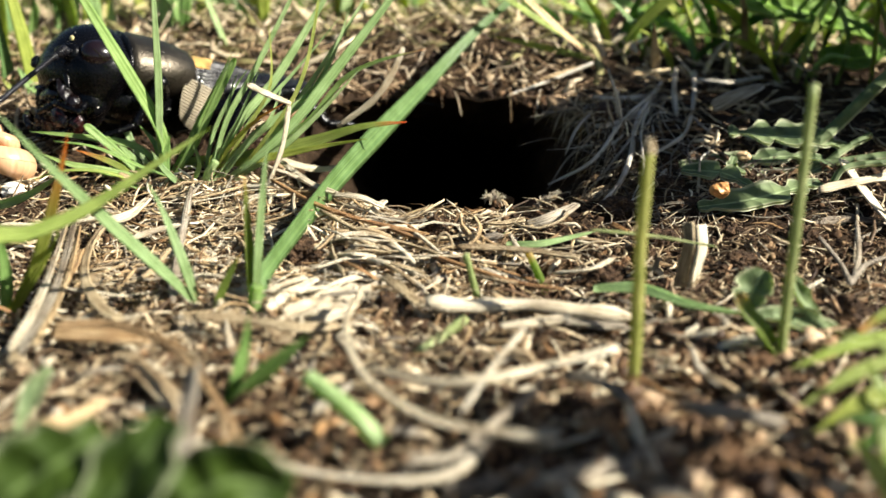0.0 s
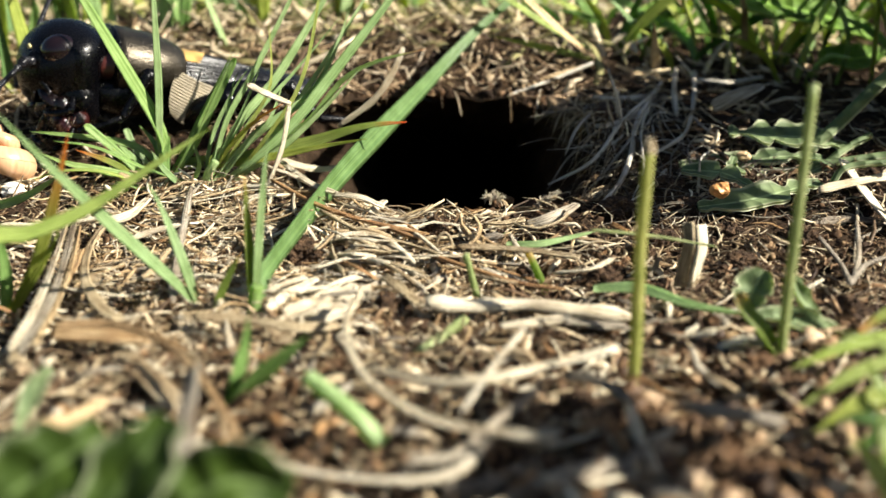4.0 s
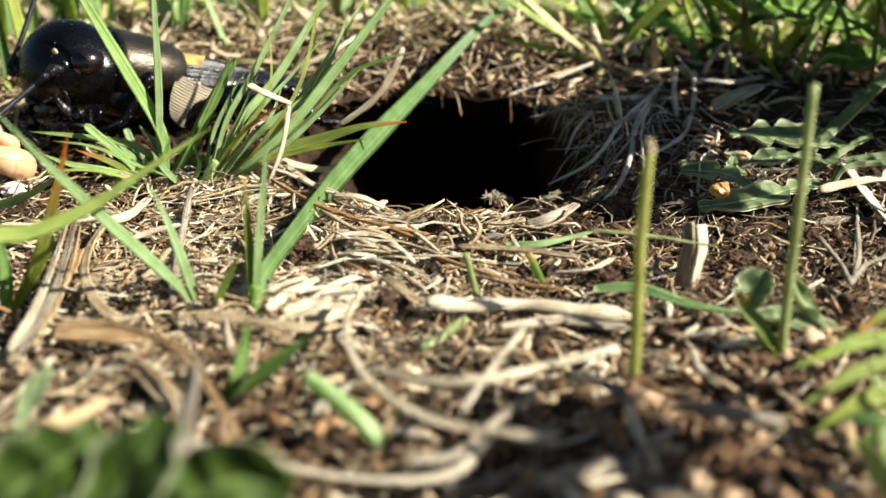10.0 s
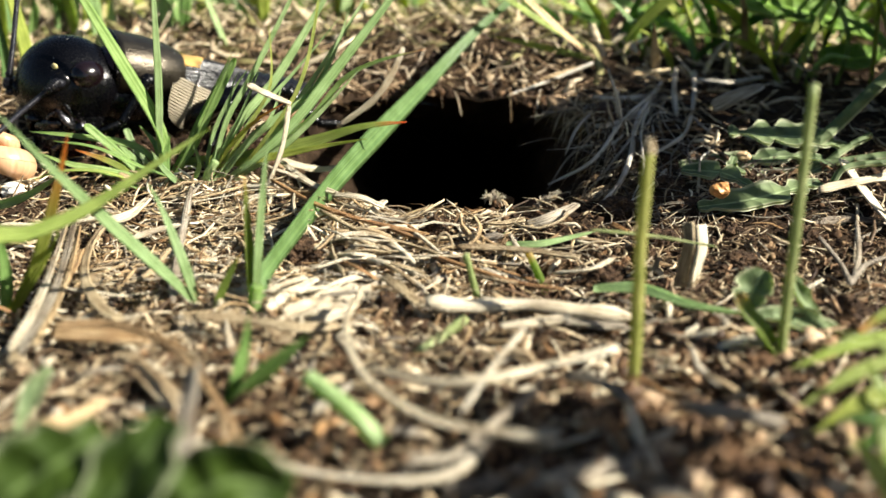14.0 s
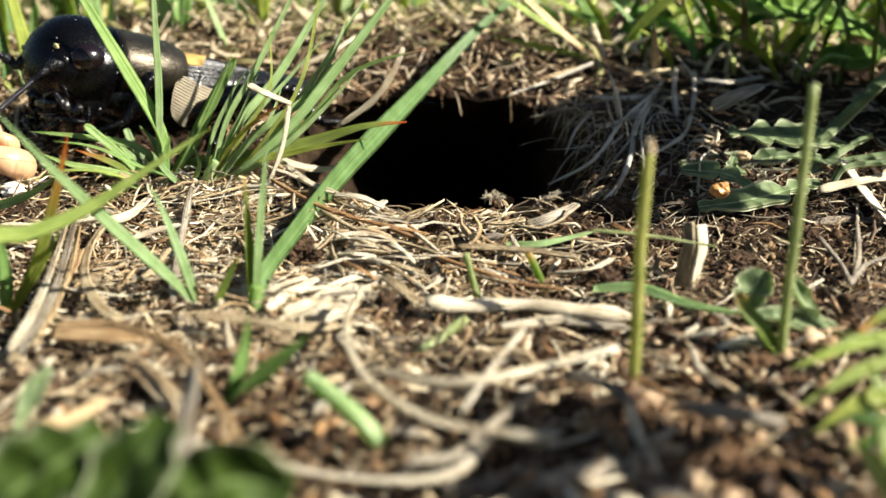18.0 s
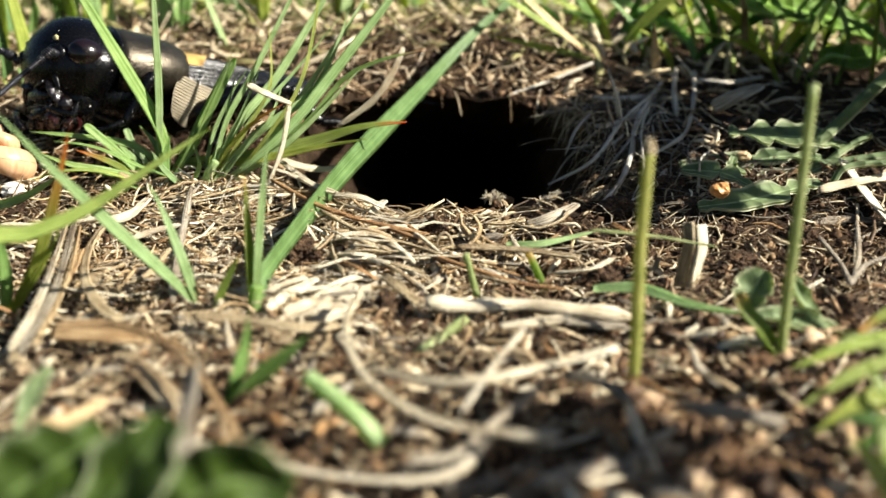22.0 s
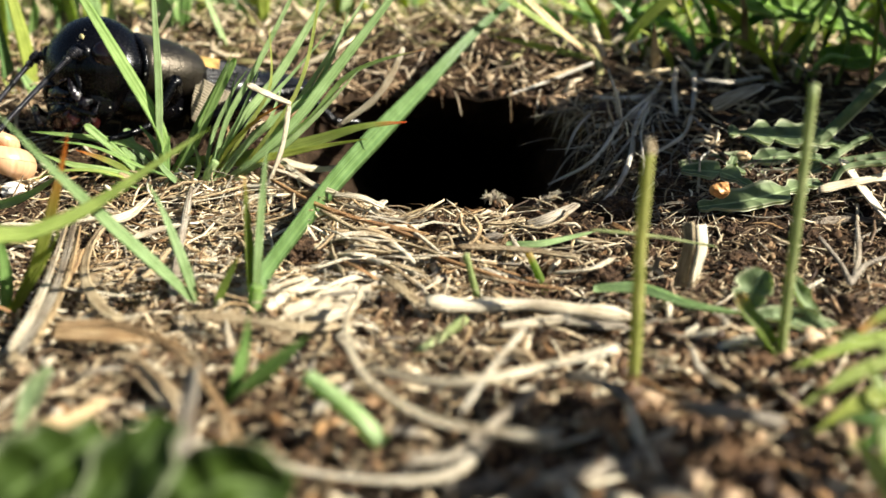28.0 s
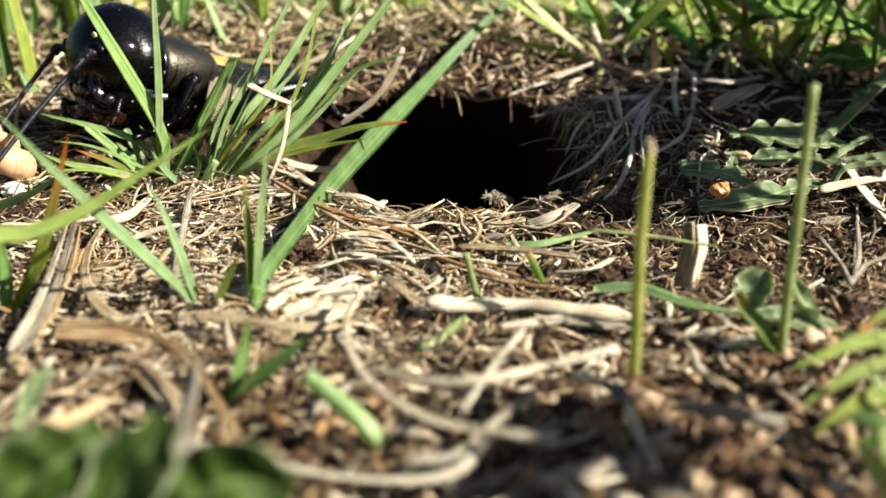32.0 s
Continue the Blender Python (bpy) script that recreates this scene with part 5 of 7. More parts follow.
    blade(d, [(14.56, 27.00, 1.99), (14.02, 27.50, 2.33), (13.68, 28.00, 3.09)], 0.45, OLIVE, face=(0, -0.8, 0.6))
    blade(d, [(14.43, 26.00, 0.96), (13.39, 25.50, 1.82), (12.03, 25.00, 1.54)], 0.60, DEEP, face=(0, -0.8, 0.6))


def shade_plant(x, y, top, reach, count):
    """A taller broad-leaved herb beside the bare patch, added out of view to cast shade."""
    low = float(slope(x, y))
    t = thing("broad_leaf_plant", (x, y, low), "unseen tall herb with broad green leaves, added for shade", "plant")
    stem(t, [(x, y, low), (x + 0.2, y + 0.1, top * 0.5), (x, y, top)], 0.9, 0.6, GREEN, "stalk")
    for i in range(count):
        a = i * 2 * math.pi / count + 0.3
        z = top - 0.9 + 0.5 * (i % 3)
        c, s = math.cos(a), math.sin(a)
        leaf(t, [(x + 0.3 * c, y + 0.3 * s, z), (x + reach * 0.55 * c, y + reach * 0.55 * s, z + 0.7), (x + reach * c, y + reach * s, z + 0.4)], reach * 0.75, BROAD, 3, 0.15)


herbs()
# out of view on the sun's side, placed where their leaves throw shade
shade_plant(30.2, 19.3, 20.3, 3.8, 7)
shade_plant(38.5, 53, 23.5, 4.6, 7)
shade_plant(40, 46, 22.5, 4.2, 7)
shade_plant(42, 56.5, 27, 5.5, 7)


# ---- an empty snail shell by the grass ----
def snail_shell():
    m, n, l, b = material("snail_shell", 0.32, 0.5)
    geo = n.new("ShaderNodeNewGeometry")
    uv = n.new("ShaderNodeUVMap")
    sep = n.new("ShaderNodeSeparateXYZ")
    l.new(uv.outputs[0], sep.inputs[0])
    grow = node(n, "ShaderNodeTexNoise", Scale=1.0, Detail=3.0)
    l.new(uv_coords(n, l, 1.0, 60.0), grow.inputs["Vector"])
    c = ramp(n, l, grow.outputs[0], [(0.3, (0.50, 0.27, 0.14)), (0.7, (0.64, 0.40, 0.23))])
    band = ramp(n, l, sep.outputs[0], [(0.30, (0, 0, 0)), (0.34, (1, 1, 1)), (0.40, (1, 1, 1)), (0.44, (0, 0, 0))])
    l.new(mixed(n, l, "MIX", band.outputs[0], c.outputs[0], (0.24, 0.11, 0.04)), b.inputs["Base Color"])
    bump(n, l, b, grow.outputs[0], 0.12, 0.0001)
    k, ring = 110, 18
    s = np.linspace(0, 1, k)
    a = s * 1.8 * 2 * np.pi
    grow_r = 0.42 * np.exp(s * 1.15)
    cx, cz = grow_r * 0.8 * np.cos(a), grow_r * 0.8 * np.sin(a)
    cy = -2.7 * (1 - s)
    v = []
    for i in range(k):
        th = np.linspace(0, 2 * np.pi, ring, endpoint=False)
        out = np.stack([np.cos(a[i]) * np.cos(th), 0 * th, np.sin(a[i]) * np.cos(th)], -1) + np.stack([0 * th, np.sin(th), 0 * th], -1)
        v.append(np.array([cx[i], cy[i], cz[i]]) + out * grow_r[i])
    v = np.concatenate(v)
    f = quads(k, ring, True)
    uvs = np.stack([np.tile(np.linspace(0, 1, ring), k), np.repeat(s, ring)], -1)
    ob = new("snail_shell", fast_mesh("snail_shell", v, f, m, True, uvs))
    p = (-26.42, 55.80, 2.98)
    ob.location = Vector(p) * MM
    ob.rotation_euler = (-1.4, 0.15, 2.4)
    ob.scale = (0.84, 0.84, 0.84)
    tagged(ob, "small pale orange snail shell with a brown band", "snail shell")


snail_shell()


# ---- small things at the burrow and by the leaves ----
def crumbs():
    for i, (p, r, col, lab) in enumerate((((15.33, 50.85, 2.92), 0.5, (0.62, 0.30, 0.10), "small orange blob on a leaf"), ((18.58, 57.60, 3.31), 0.36, (0.60, 0.42, 0.22), "small beige seed husk on a leaf"), ((-25.30, 54.30, 1.96), 0.6, (0.85, 0.82, 0.76), "small white chip of shell"))):
        m, n, l, b = material("crumb", 0.45, 0.5)
        geo = n.new("ShaderNodeNewGeometry")
        t = node(n, "ShaderNodeTexNoise", Scale=1800.0, Detail=3.0)
        l.new(geo.outputs["Position"], t.inputs["Vector"])
        l.new(ramp(n, l, t.outputs[0], [(0.35, tuple(c * 0.55 for c in col)), (0.65, col)]).outputs[0], b.inputs["Base Color"])
        bm = bmesh.new()
        bmesh.ops.create_icosphere(bm, subdivisions=3, radius=1)
        for v in bm.verts:
            k = 1 + 0.35 * noise.noise(v.co * 1.7 + Vector((i * 7, 0, 0))) + 0.15 * noise.noise(v.co * 5)
            v.co = Vector((v.co.x * 1.1, v.co.y, v.co.z * 0.85)) * k * r * MM
        me = bpy.data.meshes.new("crumb")
        bm.to_mesh(me)
        bm.free()
        me.materials.append(m)
        ob = new("crumb", me)
        ob.location = Vector(p) * MM
        tagged(ob, lab, "crumb")
    g = "dry bits at the burrow mouth"
    for pts, w, m in (([(2.36, 49.95, 1.04), (3.59, 49.95, 1.24), (4.51, 49.95, 1.49)], 0.43, STRAW),
                      ([(4.48, 49.50, 1.24), (6.02, 49.65, 1.71), (7.61, 51.90, 1.79)], 0.62, GREY_STRAW), ([(-4.01, 50.25, 1.73), (-3.63, 50.70, 1.99), (-3.27, 52.05, 1.95)], 0.38, WHITE_STRAW), ([(-6.24, 59.10, 0.65), (-4.59, 51.75, 1.83), (-3.60, 50.10, 1.45)], 0.30, STRAW),
                      ([(9.08, 49.50, 1.37), (9.60, 48.90, 1.26), (10.31, 47.85, 1.11)], 0.30, BROWN_STRAW), ([(9.95, 43.05, 0.61), (10.22, 43.20, 1.14), (10.35, 43.20, 1.56)], 0.24, WHITE_STRAW), ([(9.93, 44.85, 0.57), (10.19, 43.50, 0.86), (10.61, 43.35, 0.62)], 0.28, WHITE_STRAW)):
        loose(strap(None, pts, w, m, twist=30, name="dry_leaf_bit"), "curled dry leaf bit at the burrow mouth", "dead leaf", g)

    # two withered seed heads, each a stalk with a brush of hairs
    rng = random.Random(12)
    for pts, brush, lab in (([(4.21, 56.40, 0.20), (3.60, 56.20, 0.83), (2.68, 56.00, 1.10)], 1.2, "fuzzy pale withered seed head at the burrow"), ([(4.21, 56.40, 0.09), (5.58, 56.20, 0.47), (6.91, 56.00, 1.20)], 1.0, "brown seed stalk with a frayed hairy tip")):
        t = thing("seed_head", pts[0], lab, "seed head", g)
        stem(t, pts, 0.20, 0.24, TAN, "stalk", 0.2)
        for k in range(90):
            f = rng.uniform(0.1, 1.0)
            o = Vector(pts[1]).lerp(Vector(pts[2]), f)
            d = Vector((rng.gauss(0, 0.5), rng.gauss(-0.2, 0.5), rng.gauss(0.35, 0.45))).normalized() * rng.uniform(0.16, 0.42) * brush
            stem(t, [tuple(o), tuple(o + d * 0.7 + Vector((0, 0, 0.06))), tuple(o + d * 1.3)], 0.075, 0.04, WHITE_STRAW, "hair", n=4)


crumbs()


# ---- clods of dark crumbly soil ----
def soil_clod(p, r, flat, seed, label, mat):
    bm = bmesh.new()
    bmesh.ops.create_icosphere(bm, subdivisions=5, radius=1)
    off = Vector((seed * 3.7, seed * 1.3, 0))
    for v in bm.verts:
        c = v.co.copy()
        k = 1 + 0.35 * noise.noise(c * 1.4 + off) + 0.22 * noise.noise(c * 3.5 + off) + 0.16 * noise.noise(c * 8 + off) + 0.1 * noise.noise(c * 17 + off)
        v.co = Vector((c.x, c.y, c.z * flat)) * k * r * MM
    me = bpy.data.meshes.new("soil_clod")
    bm.to_mesh(me)
    bm.free()
    me.materials.append(mat)
    ob = new("soil_clod", me)
    ob.location = (Vector(p) + Vector((0, 0, r * flat * 0.15))) * MM
    tagged(ob, label, "soil clod", "soil clods")


def clods():
    spots = (((-7.29, 46.65, 0.20), 1.15, 0.9), ((-8.18, 48.30, 0.97), 0.7, 0.9), ((-2.12, 39.45, 0.02), 1.0, 0.8), ((-3.03, 42.45, -0.38), 0.7, 0.8), ((-1.19, 37.80, -0.15), 0.8, 0.7), ((-0.37, 49.80, 0.76), 0.85, 0.9),
             ((0.44, 50.25, 0.95), 0.55, 0.9), ((-1.33, 51.00, 0.86), 0.5, 0.8), ((-9.50, 52.35, 1.27), 0.8, 0.7), ((10.12, 46.65, 0.41), 0.8, 0.7), ((7.90, 43.65, 0.10), 0.9, 0.6),
             ((11.71, 48.60, 0.56), 0.9, 0.7), ((14.92, 45.00, 0.22), 1.0, 0.7), ((19.23, 48.45, 0.61), 1.0, 0.8), ((15.60, 49.50, 0.60), 0.8, 0.8), ((10.43, 35.25, -0.00), 0.8, 0.7), ((9.43, 36.90, 0.03), 0.6, 0.8), ((5.00, 30.75, 0.05), 0.7, 0.6),
             ((10.98, 32.40, -0.10), 0.7, 0.7), ((2.00, 31.65, 0.04), 0.5, 0.7), ((-5.45, 34.35, 0.16), 0.7, 0.6), ((-13.28, 46.50, -0.00), 0.8, 0.6), ((-16.72, 48.90, 0.46), 0.8, 0.6), ((2.26, 47.40, 0.26), 0.6, 0.7), ((18.08, 39.45, 0.02), 1.0, 0.7),
             ((14.32, 38.85, 0.27), 0.7, 0.8), ((10.14, 42.45, -0.03), 0.5, 0.8), ((4.13, 36.30, 0.04), 0.5, 0.8), ((14.16, 53.25, 1.08), 1.0, 0.6), ((9.91, 52.50, 1.29), 1.2, 0.5), ((12.95, 56.25, 1.74), 1.4, 0.5))
    for i, (p, r, flat) in enumerate(spots):
        soil_clod(p, r, flat, i + 1, "dark brown crumbly clod of soil among straw", CLOD)
    spots = (((9.64, 34.35, 0.04), 0.6, 0.8), ((9.64, 36.75, -0.11), 0.55, 0.8), ((11.52, 37.50, 0.29), 0.55, 0.9), ((12.28, 33.60, 0.27), 0.6, 0.7), ((12.99, 32.10, 0.05), 0.6, 0.7), ((9.10, 26.70, 0.35), 0.45, 0.8), ((10.14, 25.95, 0.09), 0.55, 0.7),
             ((9.53, 25.65, 0.02), 0.4, 0.8), ((8.05, 27.15, 0.29), 0.4, 0.8), ((7.34, 29.85, 0.18), 0.35, 0.8), ((4.04, 35.25, -0.25), 0.4, 0.8), ((6.27, 36.30, -0.48), 0.4, 0.9), ((11.78, 26.55, 0.03), 0.5, 0.8), ((6.94, 25.80, 0.08), 0.4, 0.8),
             ((3.48, 58.95, -0.06), 0.4, 0.7), ((4.30, 59.25, 0.01), 0.3, 0.8), ((5.67, 58.95, -0.21), 0.5, 0.6), ((7.32, 59.25, 0.08), 0.4, 0.7), ((-4.29, 33.90, 0.13), 0.5, 0.7), ((-5.75, 31.95, 0.12), 0.5, 0.7), ((-1.75, 31.80, 0.20), 0.4, 0.8), ((14.46, 36.30, 0.04), 0.5, 0.8), ((1.42, 27.90, 0.07), 0.35, 0.8), ((9.12, 45.90, 0.21), 0.5, 0.8))
    for i, (p, r, flat) in enumerate(spots):
        soil_clod(p, r, flat, i + 41, "tan peaty clod of soil and fibres", PEAT)


clods()


# ---- the cricket ----
def shell(parent, name, centres, half, mat, label="", power=2.0, squash=None, m=28):
    """A body part as rings along x: centres (x, z) and half-widths (y, z) row by row, in mm from its thing."""
    a = np.linspace(0, 2 * np.pi, m, endpoint=False)
    ca, sa_ = np.cos(a), np.sin(a)
    e = 2.0 / power
    cy, cz = np.sign(ca) * np.abs(ca) ** e, np.sign(sa_) * np.abs(sa_) ** e
    rows = [np.stack([np.full(m, x), hy * cy, z + hz * cz * (1 if squash is None else np.where(cz < 0, squash, 1))], -1) for (x, z), (hy, hz) in zip(centres, half)]
    v = np.concatenate(rows)
    f = quads(len(rows), m, True)
    n = len(rows)
    ends = []
    for base, flip in ((0, True), ((n - 1) * m, False)):
        c = len(v)
        v = np.concatenate([v, rows[0].mean(0)[None] if base == 0 else rows[-1].mean(0)[None]])
        j = np.arange(0, m, 2)
        q = np.stack([np.full(len(j), c), base + j, base + j + 1, base + (j + 2) % m], -1)
        ends.append(q[:, ::-1] if flip else q)
    me = fast_mesh(name, v, np.concatenate([f, *ends]), mat)
    ob = new(name, me)
    ob.parent = parent
    if label:
        ob["label"] = label
    return ob


def oval(parent, name, at, radii, mat, label="", turn=(0, 0, 0), squeeze=0.0, undercut=0.0, cheeks=0.0):
    """A rounded part: a sphere drawn out and narrowed downwards."""
    bm = bmesh.new()
    bmesh.ops.create_uvsphere(bm, u_segments=32, v_segments=20, radius=1)
    for p in bm.verts:
        k = 1 - squeeze * max(0.0, -p.co.z)
        rear = max(0.0, min(1.0, 0.25 - p.co.x))
        back = 1 - undercut * max(0.0, 0.15 - p.co.z) * rear * rear * (3 - 2 * rear)
        wide = 1 + cheeks * math.exp(-((p.co.x + 0.2) / 0.55) ** 2 - ((p.co.z + 0.1) / 0.6) ** 2)
        p.co = Vector((p.co.x * radii[0] * k * back, p.co.y * radii[1] * k * wide * (0.4 + 0.6 * back), p.co.z * radii[2])) * MM
    for fc in bm.faces:
        fc.smooth = True
    me = bpy.data.meshes.new(name)
    bm.to_mesh(me)
    bm.free()
    me.materials.append(mat)
    ob = new(name, me)
    ob.parent = parent
    ob.location = Vector(at) * MM
    ob.rotation_euler = [radians(t) for t in turn]
    if label:
        ob["label"] = label
    return ob


def tube(parent, name, points, radii, mat, label="", n=16, beads=0, flat=1.0):
    """A limb: a tube through the points with radii along it. beads: rings of an antenna."""
    line = spline(points, n)
    rad = np.interp(np.linspace(0, 1, n), np.linspace(0, 1, len(radii)), radii)
    if beads:
        rad = rad * (1 + 0.10 * np.sin(np.linspace(0, beads * 2 * np.pi, n)))
    v, f, uv = sweep(line, rad, rad * flat, ROUND8, (0.31, 0.22, 1), 0)
    ob = new(name, fast_mesh(name, v, f, mat, True, uv))
    ob.parent = parent
    if label:
        ob["label"] = label
    return ob


def build_cricket():
    c = thing("cricket", CRICKET_AT, "glossy black field cricket resting at its burrow", "cricket")
    # pronotum: a barrel narrowing backwards, with a rim at both ends
    xs = np.array([-2.3, -2.25, -2.1, -1.8, -1.2, -0.4, 0.5, 1.4, 2.1, 2.55, 2.58])
    hy = np.array([1.1, 1.55, 1.95, 2.3, 2.65, 2.95, 3.15, 3.22, 3.3, 3.2, 2.8])
    shell(c, "pronotum", [(x, 4.4 - 0.06 * (1.8 - x)) for x in xs], [(h, h * 0.68) for h in hy], PRONOTUM, "black pronotum with a dull bronze sheen", 2.05)
    shell(c, "neck", [(1.2, 4.4), (2.2, 4.3), (3.2, 4.15), (4.2, 4.0)], [(2.75, 1.35), (2.7, 1.35), (2.5, 1.3), (2.0, 1.1)], NECK, "dark red folded neck skin")
    # black chest below the neck, also standing in for shadow behind the mouth
    shell(c, "chest", [(-1.0, 2.3), (0.5, 2.3), (2.0, 2.3), (3.4, 2.4), (4.3, 2.6)], [(1.8, 1.2), (2.5, 1.6), (2.6, 1.6), (2.3, 1.4), (1.4, 0.9)], BLACK, "black underside of the thorax")
    shell(c, "collar", [(2.45, 4.45), (2.6, 4.46), (2.78, 4.47)], [(3.22, 2.2), (3.34, 2.28), (3.18, 2.18)], BLACK, "raised black rim of the pronotum")
    # abdomen in rings
    xs = np.linspace(-1.6, -15.0, 56)
    s = np.linspace(0, 1, 56)
    hy = 2.3 * (1 - 0.55 * fade((s - 0.45) / 0.6)) * (1 - 0.05 * np.abs(np.sin(s * 9 * np.pi)) ** 6)
    shell(c, "abdomen", [(x, 3.5 - 0.45 * k) for x, k in zip(xs, s)], [(h * 0.95, h * 0.62) for h in hy], WING_BLACK, "black ringed abdomen")
    # fore wings laid over the back
    xs = np.linspace(-2.5, -13.0, 30)
    s = np.linspace(0, 1, 30)
    for side, name in ((1, "wing"), (-1, "wing")):
        m, n = 61, 30
        t = np.linspace(0, 1, n)
        u = np.linspace(0.0, 1.0, m)
        x = -1.9 - 10.0 * t
        half = 2.2 * (1 - 0.6 * fade(t * 1.1))
        ang = u * 1.75
        ribs = 0.12 * np.abs(np.sin(u * 10 * np.pi))[None, :] + 0.0 * t[:, None]
        yy = side * (half[:, None] + ribs) * np.sin(ang)[None, :]
        zz = 3.85 - 0.45 * t[:, None] + (half[:, None] * 0.66 + ribs) * np.cos(ang)[None, :] + (0.05 if side > 0 else 0.0)
        top = np.stack([np.tile(x[:, None], (1, m)), yy, zz], -1).reshape(-1, 3)
        low = top - np.array([0, 0, 0.09])
        f = quads(n, m, False)
        w = new(name, fast_mesh(name, np.concatenate([top, low]), np.concatenate([f if side < 0 else f[:, ::-1], (f[:, ::-1] if side < 0 else f) + n * m]), WING_BLACK))
        w.parent = c
        w["label"] = "dark veined fore wing"
        # orange-yellow wing base
        k = 9
        tt, uu = np.linspace(0, 1, k), np.linspace(0.02, 0.5, k)
        px = -1.95 - 1.7 * tt[:, None] * (1.1 - uu[None, :])
        pr = 2.42 - 0.1 * tt[:, None] + 0 * uu[None, :]
        b = np.stack([px + 0 * uu[None, :], side * pr * np.sin(uu * 1.75)[None, :], 3.9 - 0.12 * tt[:, None] + pr * 0.67 * np.cos(uu * 1.75)[None, :]], -1).reshape(-1, 3)
        f = quads(k, k, False)
        wb = new("wing_base", fast_mesh("wing_base", np.concatenate([b, b - np.array([0, 0, 0.07])]), np.concatenate([f, f[:, ::-1] + k * k]), WING_BASE))
        wb.parent = w
        wb["label"] = "orange-yellow wing base"
        # folded pale side of the wing with parallel veins
        n2, m2 = 210, 14
        v, u = np.linspace(0, 1, n2), np.linspace(0, 1, m2)
        knots = np.array([0, 0.2, 0.4, 0.6, 0.75, 0.88, 1.0])
        ax, az = np.interp(v, knots, [-1.4, -1.0, -0.8, -0.72, -0.75, -0.9, -1.25]), np.interp(v, knots, [4.2, 3.7, 3.1, 2.4, 1.85, 1.4, 1.05])
        bx, bz = np.interp(v, knots, [-6.2, -5.5, -4.7, -3.9, -3.3, -2.9, -2.5]), np.interp(v, knots, [2.9, 2.4, 1.95, 1.5, 1.2, 0.98, 0.85])
        pleat = 0.085 * np.abs(np.sin(v * 17 * np.pi))
        px = ax[:, None] * (1 - u) + bx[:, None] * u
        pz = az[:, None] * (1 - u) + bz[:, None] * u - 0.25 * np.sin(np.pi * u)[None, :]
        py = side * (2.35 + 0.3 * np.sin(np.pi * v)[:, None] - 0.35 * u[None, :] ** 2 + pleat[:, None])
        b = np.stack([px, py, pz], -1).reshape(-1, 3)
        f = quads(n2, m2, False)
        ws = new("wing_side", fast_mesh("wing_side", np.concatenate([b, b - np.array([0, side * 0.05, 0])]), np.concatenate([f, f[:, ::-1] + n2 * m2]), WING_SIDE))
        ws.parent = w
        ws["label"] = "pale pleated side of the wing"
    # legs: thigh, shin and foot each a piece
    for side in (1, -1):
        for name, pts in (("fore_leg", ((0.5, 2.2, 2.6), (1.05, 4.0, 4.0), (2.6, 4.15, 1.2), (5.3, 4.3, 0.3))),
                          ("middle_leg", ((-1.9, 1.9, 0.9), (-4.4, 4.0, 2.9), (-3.5, 4.4, 0.9), (-2.8, 5.4, 0.1)))):
            p = [Vector((x, side * y, z)) for x, y, z in pts]
            leg = tube(c, name, [p[0], (p[0] + p[1]) / 2 + Vector((0, 0, 0.3)), p[1]], [0.45, 0.7, 0.6, 0.42], BLACK, "shiny black leg", 18)
            tube(leg, "shin", [p[1], (p[1] + p[2]) / 2, p[2]], [0.36, 0.3, 0.28], BLACK, n=14)
            tube(leg, "foot", [p[2], (p[2] + p[3]) / 2 + Vector((0, 0, -0.1)), p[3]], [0.24, 0.2, 0.26, 0.16], BLACK, n=16)
            for k in range(3):
                q = p[1] + (p[2] - p[1]) * (0.45 + 0.2 * k)
                tube(leg, "spine", [q, q + Vector((0.25, side * 0.5, -0.35))], [0.09, 0.015], BLACK, n=4)
        p = [Vector((x, side * y, z)) for x, y, z in ((-3.2, 2.0, 2.0), (-8.5, 3.6, 3.9), (-10.6, 4.6, 1.8), (-12.6, 5.0, 1.9))]
        leg = tube(c, "hind_leg", [p[0], (p[0] * 0.6 + p[1] * 0.4) + Vector((0, 0, 0.2)), p[1]], [0.6, 1.0, 0.95, 0.6, 0.4], BLACK, "black jumping leg with a thick thigh", 22)
        tube(leg, "shin", [p[1], (p[1] + p[2]) / 2, p[2]], [0.5, 0.4, 0.38], BLACK, n=14)
        tube(leg, "foot", [p[2], p[3]], [0.34, 0.3, 0.2], BLACK, n=10)
        for k in range(4):
            q = p[1] + (p[2] - p[1]) * (0.35 + 0.15 * k)
            tube(leg, "spine", [q, q + Vector((-0.6, side * 0.4, 0.1))], [0.1, 0.02], BLACK, n=4)
        tube(c, "cercus", [(-15.0, side * 0.9, 3.2), (-18, side * 2.2, 3.6), (-21, side * 3.6, 3.4)], [0.32, 0.2, 0.05], ANTENNA, n=14)
    # the head, about its own centre
    h = oval(c, "head", (5.6, 0, 4.4), (3.2, 3.42, 3.55), BLACK, "large round polished black head", squeeze=0.24, undercut=0.85, cheeks=0.17)
    for side in (1, -1):
        def on(turn, up, out=1.0):
            """A point on the head's surface: degrees from straight ahead, degrees up."""
            a, e = radians(turn), radians(up)
            k = 1 - 0.24 * max(0.0, -math.sin(e))
            return Vector((3.2 * k * math.cos(a) * math.cos(e), side * 3.42 * k * math.sin(a) * math.cos(e), 3.55 * math.sin(e))) * out
        oval(h, "eye", on(71, 15, 0.905), (1.14, 0.84, 0.94), EYE_BROWN, "brown-black compound eye", (0, -8, side * 72 - 90))
